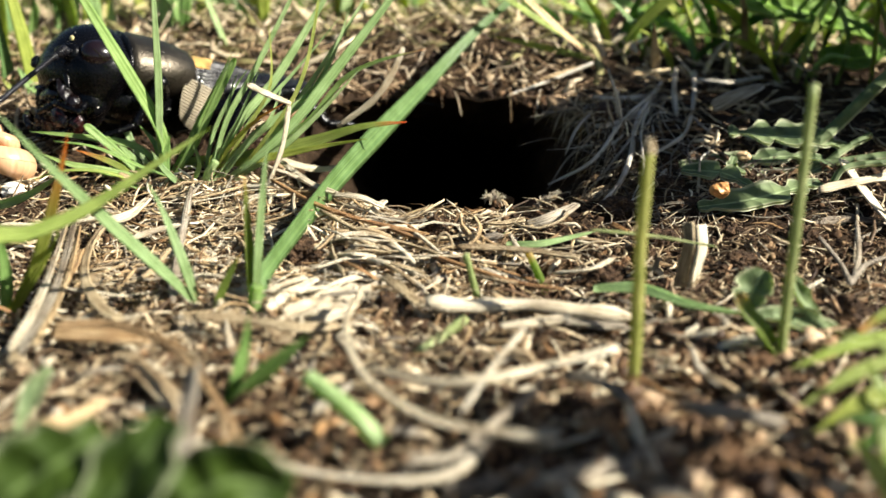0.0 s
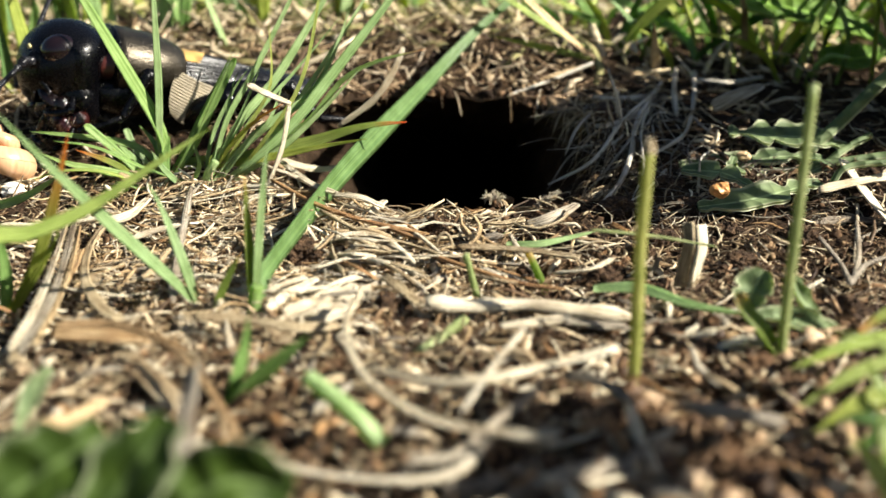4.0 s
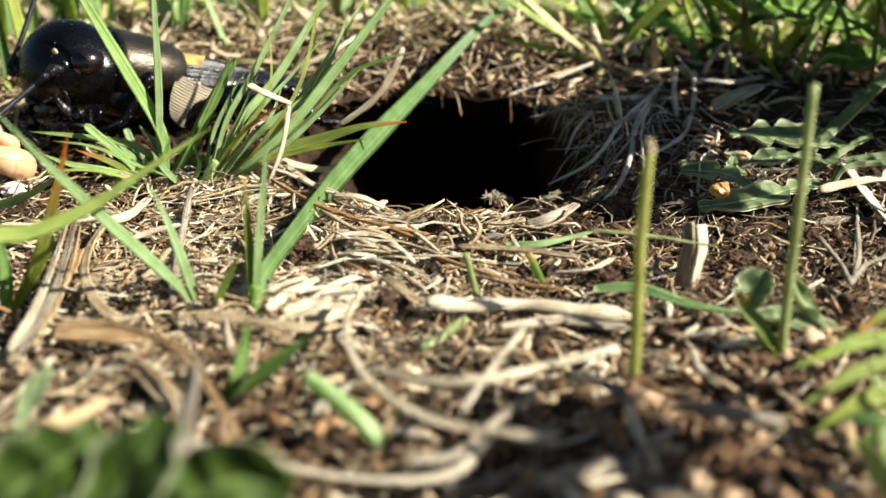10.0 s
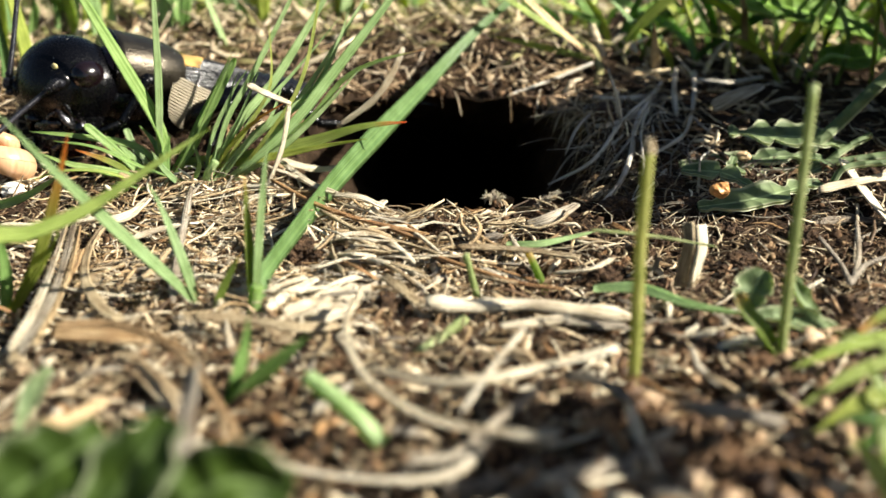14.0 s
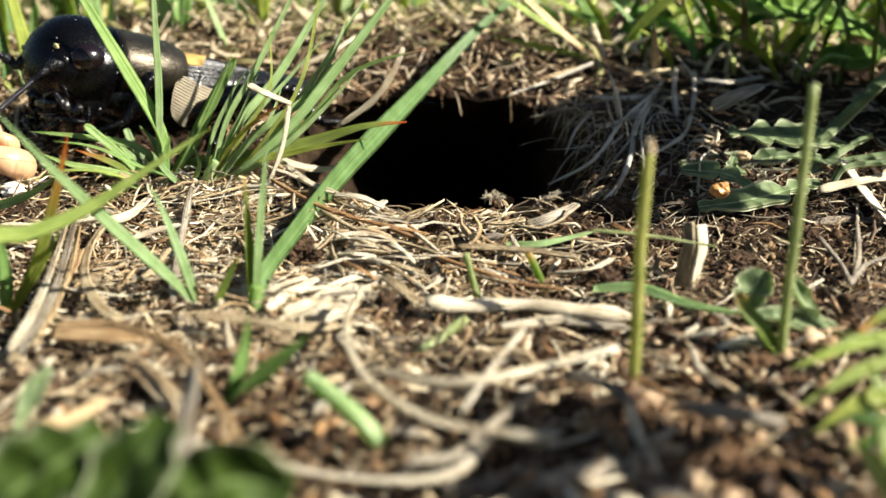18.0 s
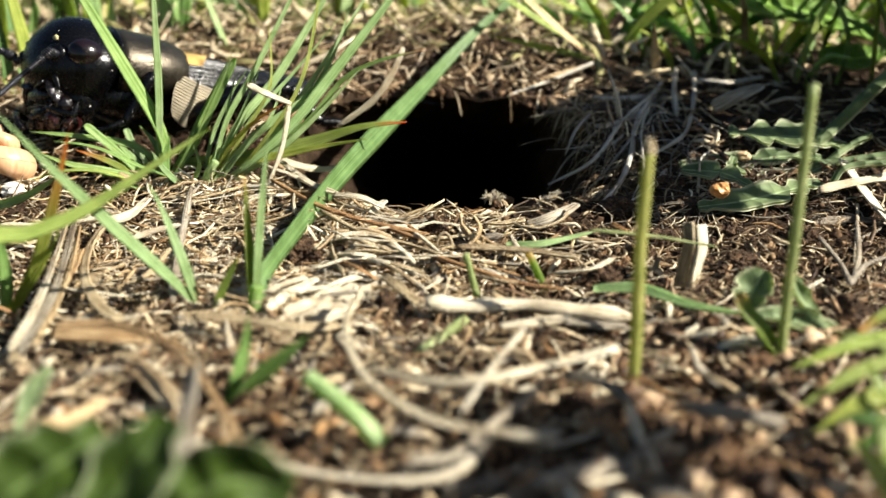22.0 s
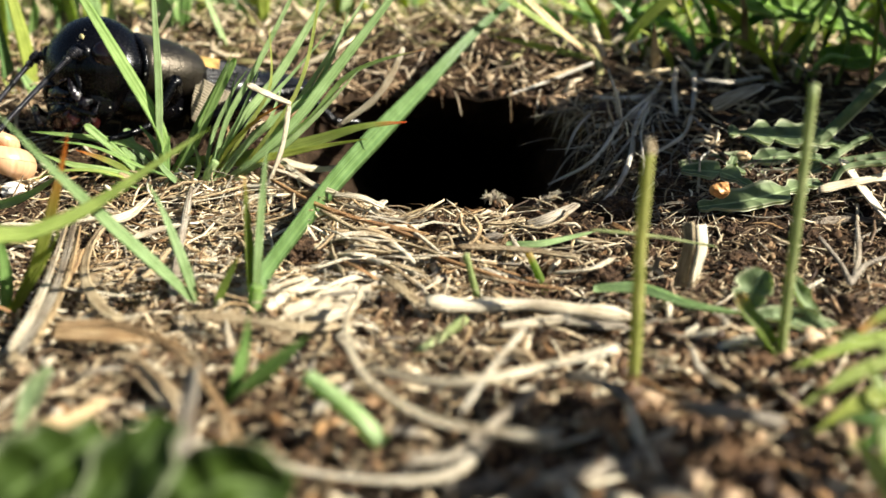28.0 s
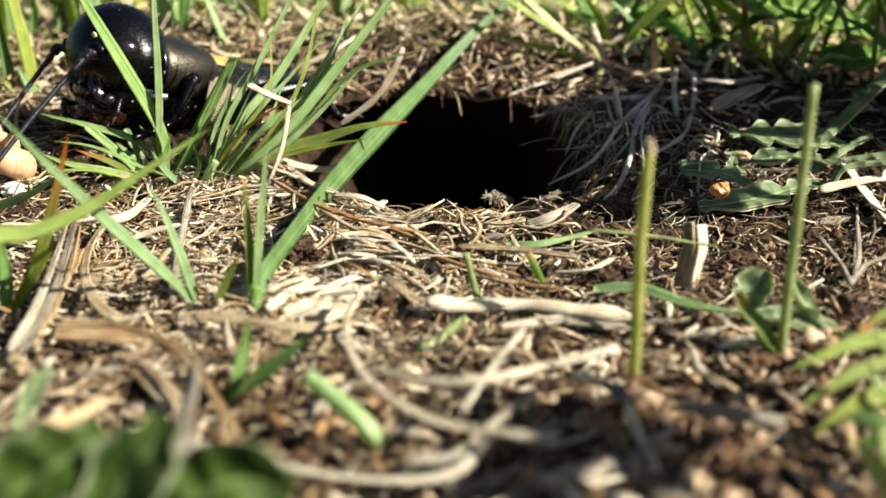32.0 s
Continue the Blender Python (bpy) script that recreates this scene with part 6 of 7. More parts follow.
        oval(h, "ocellus", on(36, 31, 0.99), (0.13, 0.24, 0.20), YELLOW_SPOT, "small pale yellow eye spot")
        oval(h, "antenna_socket", on(38, 14, 0.97), (0.30, 0.66, 0.58), BLACK, "", (0, 0, side * 38))
        oval(h, "antenna_knob", on(38, 12, 1.07), (0.36, 0.28, 0.26), ANTENNA)
        # plates of the face, flush with the head
        oval(h, "cheek", on(66, -34, 0.80), (1.1, 0.75, 1.35), BLACK, "", (0, 0, side * 66 - 90))
        oval(h, "brow_seam", on(34, -8, 0.965), (0.12, 0.2, 1.0), BLACK, "", (side * 18, 0, side * 30))
        # jointed feelers at the mouth, piece by piece
        p = [Vector((0.9, side * 2.3, -2.6)), Vector((1.5, side * 2.75, -3.4)), Vector((2.7, side * 2.0, -3.0)), Vector((3.2, side * 1.0, -3.5)), Vector((3.1, side * 0.6, -4.1))]
        for a, b in zip(p, p[1:]):
            tube(h, "palp", [a, (a + b) / 2 + Vector((0.05, 0, -0.06)), b], [0.16, 0.23, 0.19], BLACK, "jointed black mouth feeler", 12)
            oval(h, "palp_joint", b, (0.21, 0.21, 0.21), FACE)
        q = [Vector((1.1, side * 1.1, -3.8)), Vector((1.7, side * 1.4, -4.5)), Vector((2.4, side * 0.9, -4.6))]
        for a, b in zip(q, q[1:]):
            tube(h, "palp", [a, (a + b) / 2, b], [0.15, 0.19, 0.16], BLACK, "short black mouth feeler", 10)
        oval(h, "mandible", (1.75, side * 0.75, -3.55), (0.62, 0.72, 1.0), MOUTH_RED, "dark red jaw", (side * 14, 12, 0))
        oval(h, "jaw_hinge", (1.5, side * 1.75, -2.75), (0.6, 0.55, 0.62), FACE)
        oval(h, "maxilla", (0.9, side * 1.25, -3.7), (0.7, 0.6, 0.75), MOUTH_RED, "reddish lower jaw")
        oval(h, "side_fold", (2.0, side * 1.55, -1.9), (0.5, 0.22, 0.95), FACE, "", (side * 22, 10, 0))
        oval(h, "nose_fold", (2.55, side * 0.8, -1.5), (0.3, 0.55, 0.16), FACE, "", (side * 18, 25, 0))
        for k in range(4):
            oval(h, "wart", (2.55 - 0.12 * k, side * (0.35 + 0.36 * k), -2.45 - 0.05 * k), (0.16, 0.16, 0.13), BLACK)
        for k in range(5):
            o = Vector((2.2 - 0.25 * k, side * (0.6 + 0.35 * k), -3.1 - 0.15 * k))
            tube(h, "bristle", [o, o + Vector((0.5, side * 0.12, -0.35 - 0.05 * k))], [0.035, 0.008], BROWN_HAIR, n=4)
    oval(h, "face", (0.75, 0, -2.35), (1.75, 1.85, 1.6), FACE)
    oval(h, "face_plate", (2.2, 0, -2.15), (0.5, 1.2, 0.55), FACE, "", (0, 22, 0))
    oval(h, "face_seam", (2.35, 0, -2.72), (0.22, 1.1, 0.12), MOUTH_RED, "", (0, 22, 0))
    oval(h, "upper_lip", (2.1, 0, -3.2), (0.42, 0.92, 0.58), FACE, "glossy black upper lip", (0, 18, 0))
    oval(h, "lower_lip", (0.8, 0, -4.1), (0.8, 0.9, 0.45), MOUTH_RED)
    mouth = ("palp", "palp_joint", "mandible", "jaw_hinge", "maxilla", "side_fold", "nose_fold", "wart", "bristle", "face", "face_plate", "face_seam", "upper_lip", "lower_lip")
    for piece in h.children:
        if piece.name.split(".")[0] in mouth:
            piece.location += Vector((0.3, 0, 0.5)) * MM
    # antennae, each about its own base
    feelers = []
    for side in (1, -1):
        a, e = radians(side * 38), radians(14)
        run = np.linspace(0, 1, 1200)
        base = np.interp(run, [0, 0.012, 0.028, 0.032, 0.045, 0.05, 0.06, 0.3, 0.7, 1.0], [0.24, 0.34, 0.33, 0.21, 0.26, 0.18, 0.165, 0.15, 0.10, 0.045])
        f = tube(h, "antenna", [(0, 0, 0), (4, 0, 0.35), (9, 0, 0.5), (15, 0, 0.0), (22, 0, -1.4)], base, ANTENNA, "long ringed grey-black antenna", 1200, 170)
        f.location = Vector((3.2 * math.cos(a) * math.cos(e), 3.42 * math.sin(a) * math.cos(e), 3.55 * math.sin(e))) * 1.12 * MM
        feelers.append(f)
    return c, h, feelers


CRICKET_AT = (-19.2, 64.0, 3.8)
cricket, cricket_head, antennae = build_cricket()


# ---- scattered litter, crumbs and turf ----
def scatter_strips(name, label, count, spot, size, width, mat, seed, lift=0.25, curl=0.5, kind="stuff", category="litter", rise=0.25, lined=0.4, single=None, n=5):
    """Many small bent strips in one mesh. spot: gives x, y; size, width: ranges in mm."""
    rng = np.random.default_rng(seed)
    x, y = spot(rng, count)
    count = len(x)
    a = np.where(rng.uniform(0, 1, count) < lined, rng.normal(0, 0.45, count), rng.uniform(0, 2 * np.pi, count))
    ln = rng.uniform(*size, count) * rng.uniform(0.5, 1, count)
    w = rng.uniform(*width, count)
    bend = rng.normal(0, curl, count)
    up = rng.normal(0, rise, count)
    s = np.linspace(-0.5, 0.5, n)[None, :]
    ang = a[:, None] + bend[:, None] * s * 2
    step = ln[:, None] / (n - 1)
    px = x[:, None] + np.cumsum(np.cos(ang) * step, 1)
    py = y[:, None] + np.cumsum(np.sin(ang) * step, 1)
    pz = height(px, py) + rng.uniform(0.02, lift, count)[:, None] + up[:, None] * ln[:, None] * s + np.abs(rng.normal(0, 0.12, count))[:, None] * ln[:, None] * (0.25 - s * s)
    q = np.hypot((px - HX) / HA, (py - HY) / HB)
    keep = q.min(1) > 1.0
    px, py, pz, ang, w = px[keep], py[keep], pz[keep], ang[keep], w[keep]
    m = len(px)
    roll = rng.uniform(-1.0, 1.0, m)
    taper = np.interp(np.linspace(0, 1, n), [0, 0.25, 0.5, 0.75, 1], [0.55, 0.95, 1, 0.9, 0.45])[None, :] * w[:, None] * 0.5
    sx, sy, sz = -np.sin(ang) * np.cos(roll)[:, None], np.cos(ang) * np.cos(roll)[:, None], np.sin(roll)[:, None] * np.ones((1, n))
    c = np.stack([px, py, pz], -1)
    side = np.stack([sx, sy, sz], -1) * taper[..., None]
    nz = np.stack([np.sin(ang) * np.sin(roll)[:, None], -np.cos(ang) * np.sin(roll)[:, None], np.cos(roll)[:, None] * np.ones((1, n))], -1) * (taper * 0.28)[..., None]
    v = np.stack([c + side, c + nz, c - side, c - nz], 2).reshape(-1, 3)
    f = quads(n, 4, True)
    caps = np.array([[3, 2, 1, 0], [n * 4 - 4, n * 4 - 3, n * 4 - 2, n * 4 - 1]])
    one = np.concatenate([f, caps])
    if single:
        # pieces large enough to pick up are things of their own
        uv = np.stack([np.tile(np.arange(4) / 4, n), np.repeat(np.linspace(0, 1, n), 4)], -1)
        for i in range(m):
            p = v[i * n * 4:(i + 1) * n * 4]
            o = p.mean(0)
            ob = new(name, fast_mesh(name, p - o, one, mat[i % len(mat)], True, uv))
            ob.location = o * MM
            tagged(ob, label, category, single)
        return None
    faces = (one[None] + (np.arange(m) * n * 4)[:, None, None]).reshape(-1, 4)
    return tagged(new(name, fast_mesh(name, v, faces, mat, True)), label, category, kind=kind)


def scatter_lumps(name, label, count, spot, size, mat, seed, category="soil"):
    """Many small uneven lumps in one mesh."""
    rng = np.random.default_rng(seed)
    x, y = spot(rng, count)
    q = np.hypot((x - HX) / HA, (y - HY) / HB)
    x, y = x[q > 1.0], y[q > 1.0]
    m = len(x)
    r = size[0] + (size[1] - size[0]) * rng.uniform(0, 1, m) ** 2.5
    bm = bmesh.new()
    bmesh.ops.create_icosphere(bm, subdivisions=2, radius=1)
    base = np.array([p.co for p in bm.verts])
    tri = np.array([[p.index for p in fc.verts] for fc in bm.faces])
    bm.free()
    k = len(base)
    d = rng.normal(0, 1, (m, 3, 3))
    fine = rng.normal(0, 1, (m, 3, 3))
    bumps = 1 + 0.28 * np.sin(np.einsum("vi,mji->mvj", base * 2.6, d)).sum(2) / 1.4 + 0.11 * np.sin(np.einsum("vi,mji->mvj", base * 6.5, fine)).sum(2)
    v = base[None] * (bumps * r[:, None])[..., None] * rng.uniform(0.6, 1.25, (m, 1, 3))
    v = v + np.stack([x, y, height(x, y) + r * 0.25], -1)[:, None, :]
    faces = (tri[None] + (np.arange(m) * k)[:, None, None]).reshape(-1, 3)
    return tagged(new(name, fast_mesh(name, v.reshape(-1, 3), faces, mat, True)), label, category, kind="stuff")


def patch(x0, x1, y0, y1, keep=None):
    def spot(rng, n):
        x, y = rng.uniform(x0, x1, n * 30), rng.uniform(y0, y1, n * 30)
        if keep is not None:
            ok = rng.uniform(0, 1, n * 30) < keep(x, y)
            x, y = x[ok], y[ok]
        # the strip under the camera stays bare
        ok = (np.hypot(x, y) > 17)
        return x[ok][:n], y[ok][:n]
    return spot


def clear(x, y):
    """Bare ground under the cricket, its dark soil standing in for shade, and on the dark soil beside the burrow mouth.
    """
    under = np.where(((x + 19.8) / 6.2) ** 2 + ((y - 62) / 5.5) ** 2 < 1, 0.06, 1.0)
    return under * np.where(((x - 7.5) / 6.5) ** 2 + ((y - 53.5) / 4.2) ** 2 < 1, 0.12, 1.0)


def strawy(x, y):
    """More straw on the sunny side of the burrow, less on the dark soil."""
    return clear(x, y) * np.clip(0.95 - 0.75 * fade((x - 3) / 10) * fade((y - 42) / 5) * fade((75 - y) / 8) - 0.5 * fade((x - 6) / 8) * fade((42 - y) / 6), 0.1, 1)


def apron(x, y):
    """The sunlit apron of straw before the burrow."""
    return clear(x, y) * np.clip(np.exp(-(((x + 9) / 9.5) ** 2 + ((y - 47) / 9) ** 2)), 0.04, 1)


scatter_strips("straw_litter", "pale broken straw scraps covering the ground", 1100, patch(-34, 34, 33, 64, strawy), (1.2, 5.0), (0.10, 0.34), LITTER, 1, 0.2)
scatter_strips("apron_straw", "pale flat straw fibres before the burrow", 900, patch(-26, 12, 34, 60, apron), (1.5, 5.0), (0.06, 0.24), APRON, 7, 0.4, 0.6, lined=0.6)
scatter_strips("tuft_litter", "pale straw and chaff under the grass", 900, patch(-45, -8, 54, 76, clear), (1.0, 4.5), (0.08, 0.35), APRON, 13, 0.5, 0.6)
scatter_strips("leaf_flake", "flat bleached flake of dead leaf on litter", 260, patch(-26, 12, 31, 60, apron), (1.2, 3.2), (0.3, 0.8), [STRAW, WHITE_STRAW, TAN, GREY_STRAW, STRAW], 8, 0.4, 0.4, category="leaf flake", single="flakes of dead leaf")
scatter_strips("straw_scrap", "short broken scrap of dry straw on soil", 200, patch(-22, 24, 36, 57, clear), (1.5, 4.0), (0.14, 0.34), [STRAW, WHITE_STRAW, BROWN_STRAW, GREY_STRAW], 19, 0.5, 0.4, category="straw", single="scraps of straw")
scatter_strips("leaf_flake", "pale torn flake of dead grass on dark soil", 130, patch(-14, 15, 22, 37), (1.2, 3.6), (0.22, 0.7), [WHITE_STRAW, STRAW, TAN, GREY_STRAW, BROWN_STRAW, WHITE_STRAW], 28, 0.5, 0.5, category="leaf flake", rise=0.4, single="flakes of dead leaf")
scatter_strips("dry_straw", "long curved strip of bleached dead grass", 210, patch(-26, 10, 36, 60, apron), (3.5, 9.0), (0.13, 0.36), [WHITE_STRAW, STRAW, WHITE_STRAW, GREY_STRAW, TAN], 51, 0.9, 0.9, category="straw", rise=0.12, lined=0.5, single="loose dry straws", n=11)
scatter_strips("coarse_litter", "coarse brown and pale scraps on the soil", 560, patch(-24, 24, 19, 36, strawy), (1.0, 4.0), (0.15, 0.45), LITTER, 6, 0.2)
scatter_strips("fine_litter", "fine fibres and chaff on the soil", 6500, patch(-30, 30, 32, 62, strawy), (0.4, 2.0), (0.03, 0.11), LITTER, 2, 0.3, 1.0)
scatter_strips("soil_fibres", "fine dark rootlets and fibres in the soil", 12000, patch(-30, 30, 19, 64), (0.4, 2.0), (0.03, 0.12), FIBRE, 9, 0.25, 1.2, rise=0.4)
scatter_strips("back_litter", "pale dead grass on the bank behind the burrow", 5200, patch(-85, 70, 76, 170), (2, 8), (0.25, 0.9), BACK, 3, 1.2, 0.6, rise=0.5, lined=0.2)
scatter_strips("bank_litter", "brown dead grass and roots on the bank", 1700, patch(-45, 12, 66, 86), (1.5, 6), (0.10, 0.42), BANK, 14, 0.8, 0.6, rise=0.4, lined=0.2)
scatter_strips("shade_litter", "dark dead leaf scraps under the turf", 420, patch(12, 36, 60, 77), (1.0, 4.5), (0.08, 0.45), LITTER, 44, 0.5, 0.6, rise=0.35, lined=0.2)
scatter_lumps("soil_crumbs", "dark brown soil crumbs", 9000, patch(-32, 32, 19, 64), (0.04, 0.28), CRUMB, 4)
scatter_lumps("peat_heap", "brown peaty lumps heaped on dark soil", 420, patch(3, 18, 20, 38), (0.12, 0.5), HUSK, 15, "soil")
scatter_lumps("tan_lumps", "tan fibrous lumps of dry peat on the soil", 60, patch(6, 18, 21, 37), (0.25, 0.55), TAN_PEAT, 25, "soil")
scatter_lumps("peat_lumps", "brown peaty lumps and chaff in soil", 700, patch(-16, 18, 20, 42), (0.10, 0.36), HUSK, 5, "soil")
scatter_strips("peat_fibres", "coarse curled brown fibres in the soil", 1900, patch(-14, 24, 19, 46), (0.5, 2.2), (0.06, 0.2), HUSK, 16, 0.5, 1.4, rise=0.6, lined=0.1)
scatter_strips("soil_scraps", "brown fibres and pale scraps on crumbly soil", 800, patch(8, 29, 41, 58), (0.5, 2.4), (0.05, 0.2), LITTER, 56, 0.5, 1.2, rise=0.5, lined=0.1)
scatter_strips("front_chaff", "tan chaff and split fibres on the soil", 1000, patch(-17, 3, 23, 41), (0.6, 2.6), (0.05, 0.22), LITTER, 18, 0.5, 0.9, rise=0.5, lined=0.2)
scatter_strips("chaff_mat", "fine criss-crossed straw chaff before the burrow", 3600, patch(-22, 8, 34, 60, apron), (0.5, 2.2), (0.04, 0.14), APRON, 17, 0.55, 0.9, rise=0.35, lined=0.25)


def near_rim(x, y):
    """Along the upper edge of the burrow."""
    q = np.hypot((x - HX) / HA, (y - HY) / HB)
    return np.where((q < 1.35) & (y > HY - 3), 1.0, 0.0)


def rim_fibres(m, start, end, size, drop, wander, mat, label, seed):
    """Dead grass and rootlets hanging over the burrow's edge, between two angles of the mouth."""
    rng = np.random.default_rng(seed)
    n = 6
    th = rng.uniform(start, end, m)
    out = rng.uniform(0.98, 1.4, m)
    x, y = HX + HA * np.cos(th) * out, HY + HB * np.sin(th) * out
    s = np.linspace(0, 1, n)[None, :]
    ln = rng.uniform(*size, m)[:, None]
    a = (th + np.pi + rng.normal(0, wander, m))[:, None]
    reach = ln * s * 0.8
    px, py = x[:, None] + np.cos(a) * reach, y[:, None] + np.sin(a) * reach
    pz = height(x, y)[:, None] + 0.2 + rng.uniform(0, 0.7, m)[:, None] - ln * rng.uniform(*drop, m)[:, None] * s ** 2
    c = np.stack([px, py, pz], -1)
    w = rng.uniform(0.02, 0.085, m)[:, None] * np.array([1, 1, 0.9, 0.8, 0.6, 0.2])[None, :]
    side = np.stack([-np.sin(a), np.cos(a), 0 * a], -1) * w[..., None]
    up = np.array([0, 0, 1.0]) * (w * 0.5)[..., None]
    v = np.stack([c + side, c + up, c - side, c - up], 2).reshape(-1, 3)
    one = np.concatenate([quads(n, 4, True), np.array([[3, 2, 1, 0], [20, 21, 22, 23]])])
    faces = (one[None] + (np.arange(m) * n * 4)[:, None, None]).reshape(-1, 4)
    tagged(new("rim_fibres", fast_mesh("rim_fibres", v, faces, mat, True)), label, "litter", kind="stuff")


rim_fibres(220, 0.2, np.pi + 0.25, (0.3, 1.1), (0.0, 0.5), 1.9, FIBRE, "brown rootlets hanging over the burrow's edge", 31)
rim_fibres(360, -0.7, 0.7, (1.0, 4.0), (0.25, 1.1), 1.1, LITTER, "grey-brown rootlets on the shaded side of the burrow", 33)
rim_fibres(30, 0.3, 2.8, (0.8, 2.4), (0.5, 1.3), 0.9, FIBRE, "brown rootlets under the burrow's upper edge", 35)
rim_fibres(60, 0.4, 2.7, (1.0, 3.4), (0.0, 0.8), 1.4, BANK, "pale dead grass hanging over the burrow", 34)
scatter_lumps("rim_clods", "brown fibrous clods on the burrow's upper edge", 130, patch(-13, 13, 60, 75, near_rim), (0.3, 0.85), HUSK, 42)
scatter_lumps("rim_crumbs", "dark crumbs of soil along the burrow rim", 900, patch(-13, 13, 54, 78, near_rim), (0.08, 0.4), CRUMB, 41)


def scatter_grass(name, label, count, spot, size, width, seed):
    """Upright meadow grass in one mesh."""
    rng = np.random.default_rng(seed)
    x, y = spot(rng, count)
    m = len(x)
    ln, w = rng.uniform(*size, m), rng.uniform(*width, m)
    a, lean = rng.uniform(0, 2 * np.pi, m), rng.uniform(0.05, 0.9, m)
    n = 6
    s = np.linspace(0, 1, n)[None, :]
    out = ln[:, None] * lean[:, None] * s ** 1.7
    c = np.stack([x[:, None] + np.cos(a)[:, None] * out, y[:, None] + np.sin(a)[:, None] * out, height(x, y)[:, None] - 0.2 + ln[:, None] * (s - 0.3 * lean[:, None] * s * s)], -1)
    b = a + rng.normal(1.57, 0.5, m)
    taper = (w[:, None] * 0.5 * np.array([0.8, 1, 0.95, 0.8, 0.5, 0.06])[None, :])
    side = np.stack([np.cos(b), np.sin(b), 0 * b], -1)[:, None, :] * taper[..., None]
    nz = np.stack([-np.sin(b), np.cos(b), 0 * b], -1)[:, None, :] * (taper * 0.3)[..., None]
    v = np.stack([c + side, c + nz, c - side, c - nz], 2).reshape(-1, 3)
    one = np.concatenate([quads(n, 4, True), np.array([[3, 2, 1, 0], [20, 21, 22, 23]])])
    faces = (one[None] + (np.arange(m) * n * 4)[:, None, None]).reshape(-1, 4)
    return tagged(new(name, fast_mesh(name, v, faces, TURF, True)), label, "grass", kind="stuff")


def beyond(x, y):
    """Turf around the bare apron of the burrow, open towards the bare bank."""
    r = np.hypot(x, (y - 50))
    return np.where(r < 82, 0.0, np.clip((r - 55) / 60, 0, 1)) * np.where((y < 30) & (np.abs(x) < 32), 0.0, 1.0)


scatter_grass("meadow_grass", "short green meadow grass around the burrow", 9000, patch(-260, 260, -200, 330, beyond), (8, 26), (0.6, 1.8), 11)


# tufts of grass on the bank and to the sides, each a thing with its blades
def tuft(name, at, label, count, length, lean, width, mats, seed, spread=1.2, away=None):
    rng = random.Random(seed)
    x, y = at
    t = thing(name, (x, y, float(slope(x, y))), label, "grass", "tufts on the bank")
    for i in range(count):
        a = rng.uniform(0, 2 * math.pi) if away is None else radians(away + rng.uniform(-60, 60))
        bx, by = x + rng.uniform(-spread, spread), y + rng.uniform(-spread, spread)
        ln = length * rng.uniform(0.5, 1.1)
        k = lean * rng.uniform(0.2, 1.0)
        pts = [(bx, by, float(slope(bx, by)) - 0.2)]
        for s in (0.35, 0.7, 1.0):
            d = ln * k * s ** 1.6
            pts.append((bx + math.cos(a) * d, by + math.sin(a) * d, pts[0][2] + ln * (s - 0.35 * k * s * s)))
        blade(t, pts, width * rng.uniform(0.6, 1.2), rng.choice(mats), face=(rng.uniform(-1, 1), -1, 0.3), twist=rng.uniform(-20, 20), n=12)
    return t


def bank_tufts():
    lush = "lush green grass tuft on the bank"
    thin = "thin sunlit grass tuft on the bank"
    k = 100
    # the bank to the right of the burrow
    for x, y, n, ln in ((15, 80, 5, 10), (19, 84, 6, 13), (24, 80, 6, 14), (29, 76, 7, 15), (28, 88, 6, 16), (34, 82, 7, 17), (22, 94, 6, 14),
                        (33, 70, 6, 15), (37, 90, 6, 18), (12, 86, 5, 8), (31, 97, 6, 16), (40, 76, 8, 19), (18, 76, 4, 8), (25, 74, 4, 9)):
        k += 1
        tuft("grass_tuft", (x, y), lush, n + 1, ln * 0.9, 1.5, 0.75, [DEEP, GREEN, OLIVE, GREEN, SUNLIT, TAN, OLIVE], k, 2.8)
    # beyond the edge of the bare patch, on the sunny side: unseen tufts added to cast shade
    for x, y, n, ln in ((36, 61, 26, 21), (37, 68, 28, 25), (42, 64, 22, 30), (40, 68, 20, 27)):
        k += 1
        tuft("grass_tuft", (x, y), lush, n, ln, 0.4, 1.9, [DEEP, GREEN, OLIVE], k, 3.0)
    # behind the cricket
    for x, y, n, ln in ((-41, 82, 9, 17), (-36, 78, 6, 14), (-30, 84, 6, 13), (-23, 86, 6, 12), (-48, 90, 9, 18), (-20, 98, 6, 14), (-8, 92, 6, 10), (-3, 106, 8, 14), (4, 110, 8, 14), (12, 104, 8, 13), (-14, 108, 8, 14), (-28, 108, 8, 16), (-40, 104, 8, 18), (-34, 86, 5, 15), (-27, 92, 5, 16), (-17, 88, 5, 14), (-46, 74, 7, 16), (-12, 96, 4, 12), (-2, 100, 4, 10), (7, 98, 5, 10), (-38, 70, 5, 12)):
        k += 1
        tuft("grass_tuft", (x, y), thin, n, ln, 0.6, 1.3, [PALE, PALE, OLIVE, GREEN], k, 2.2)


bank_tufts()


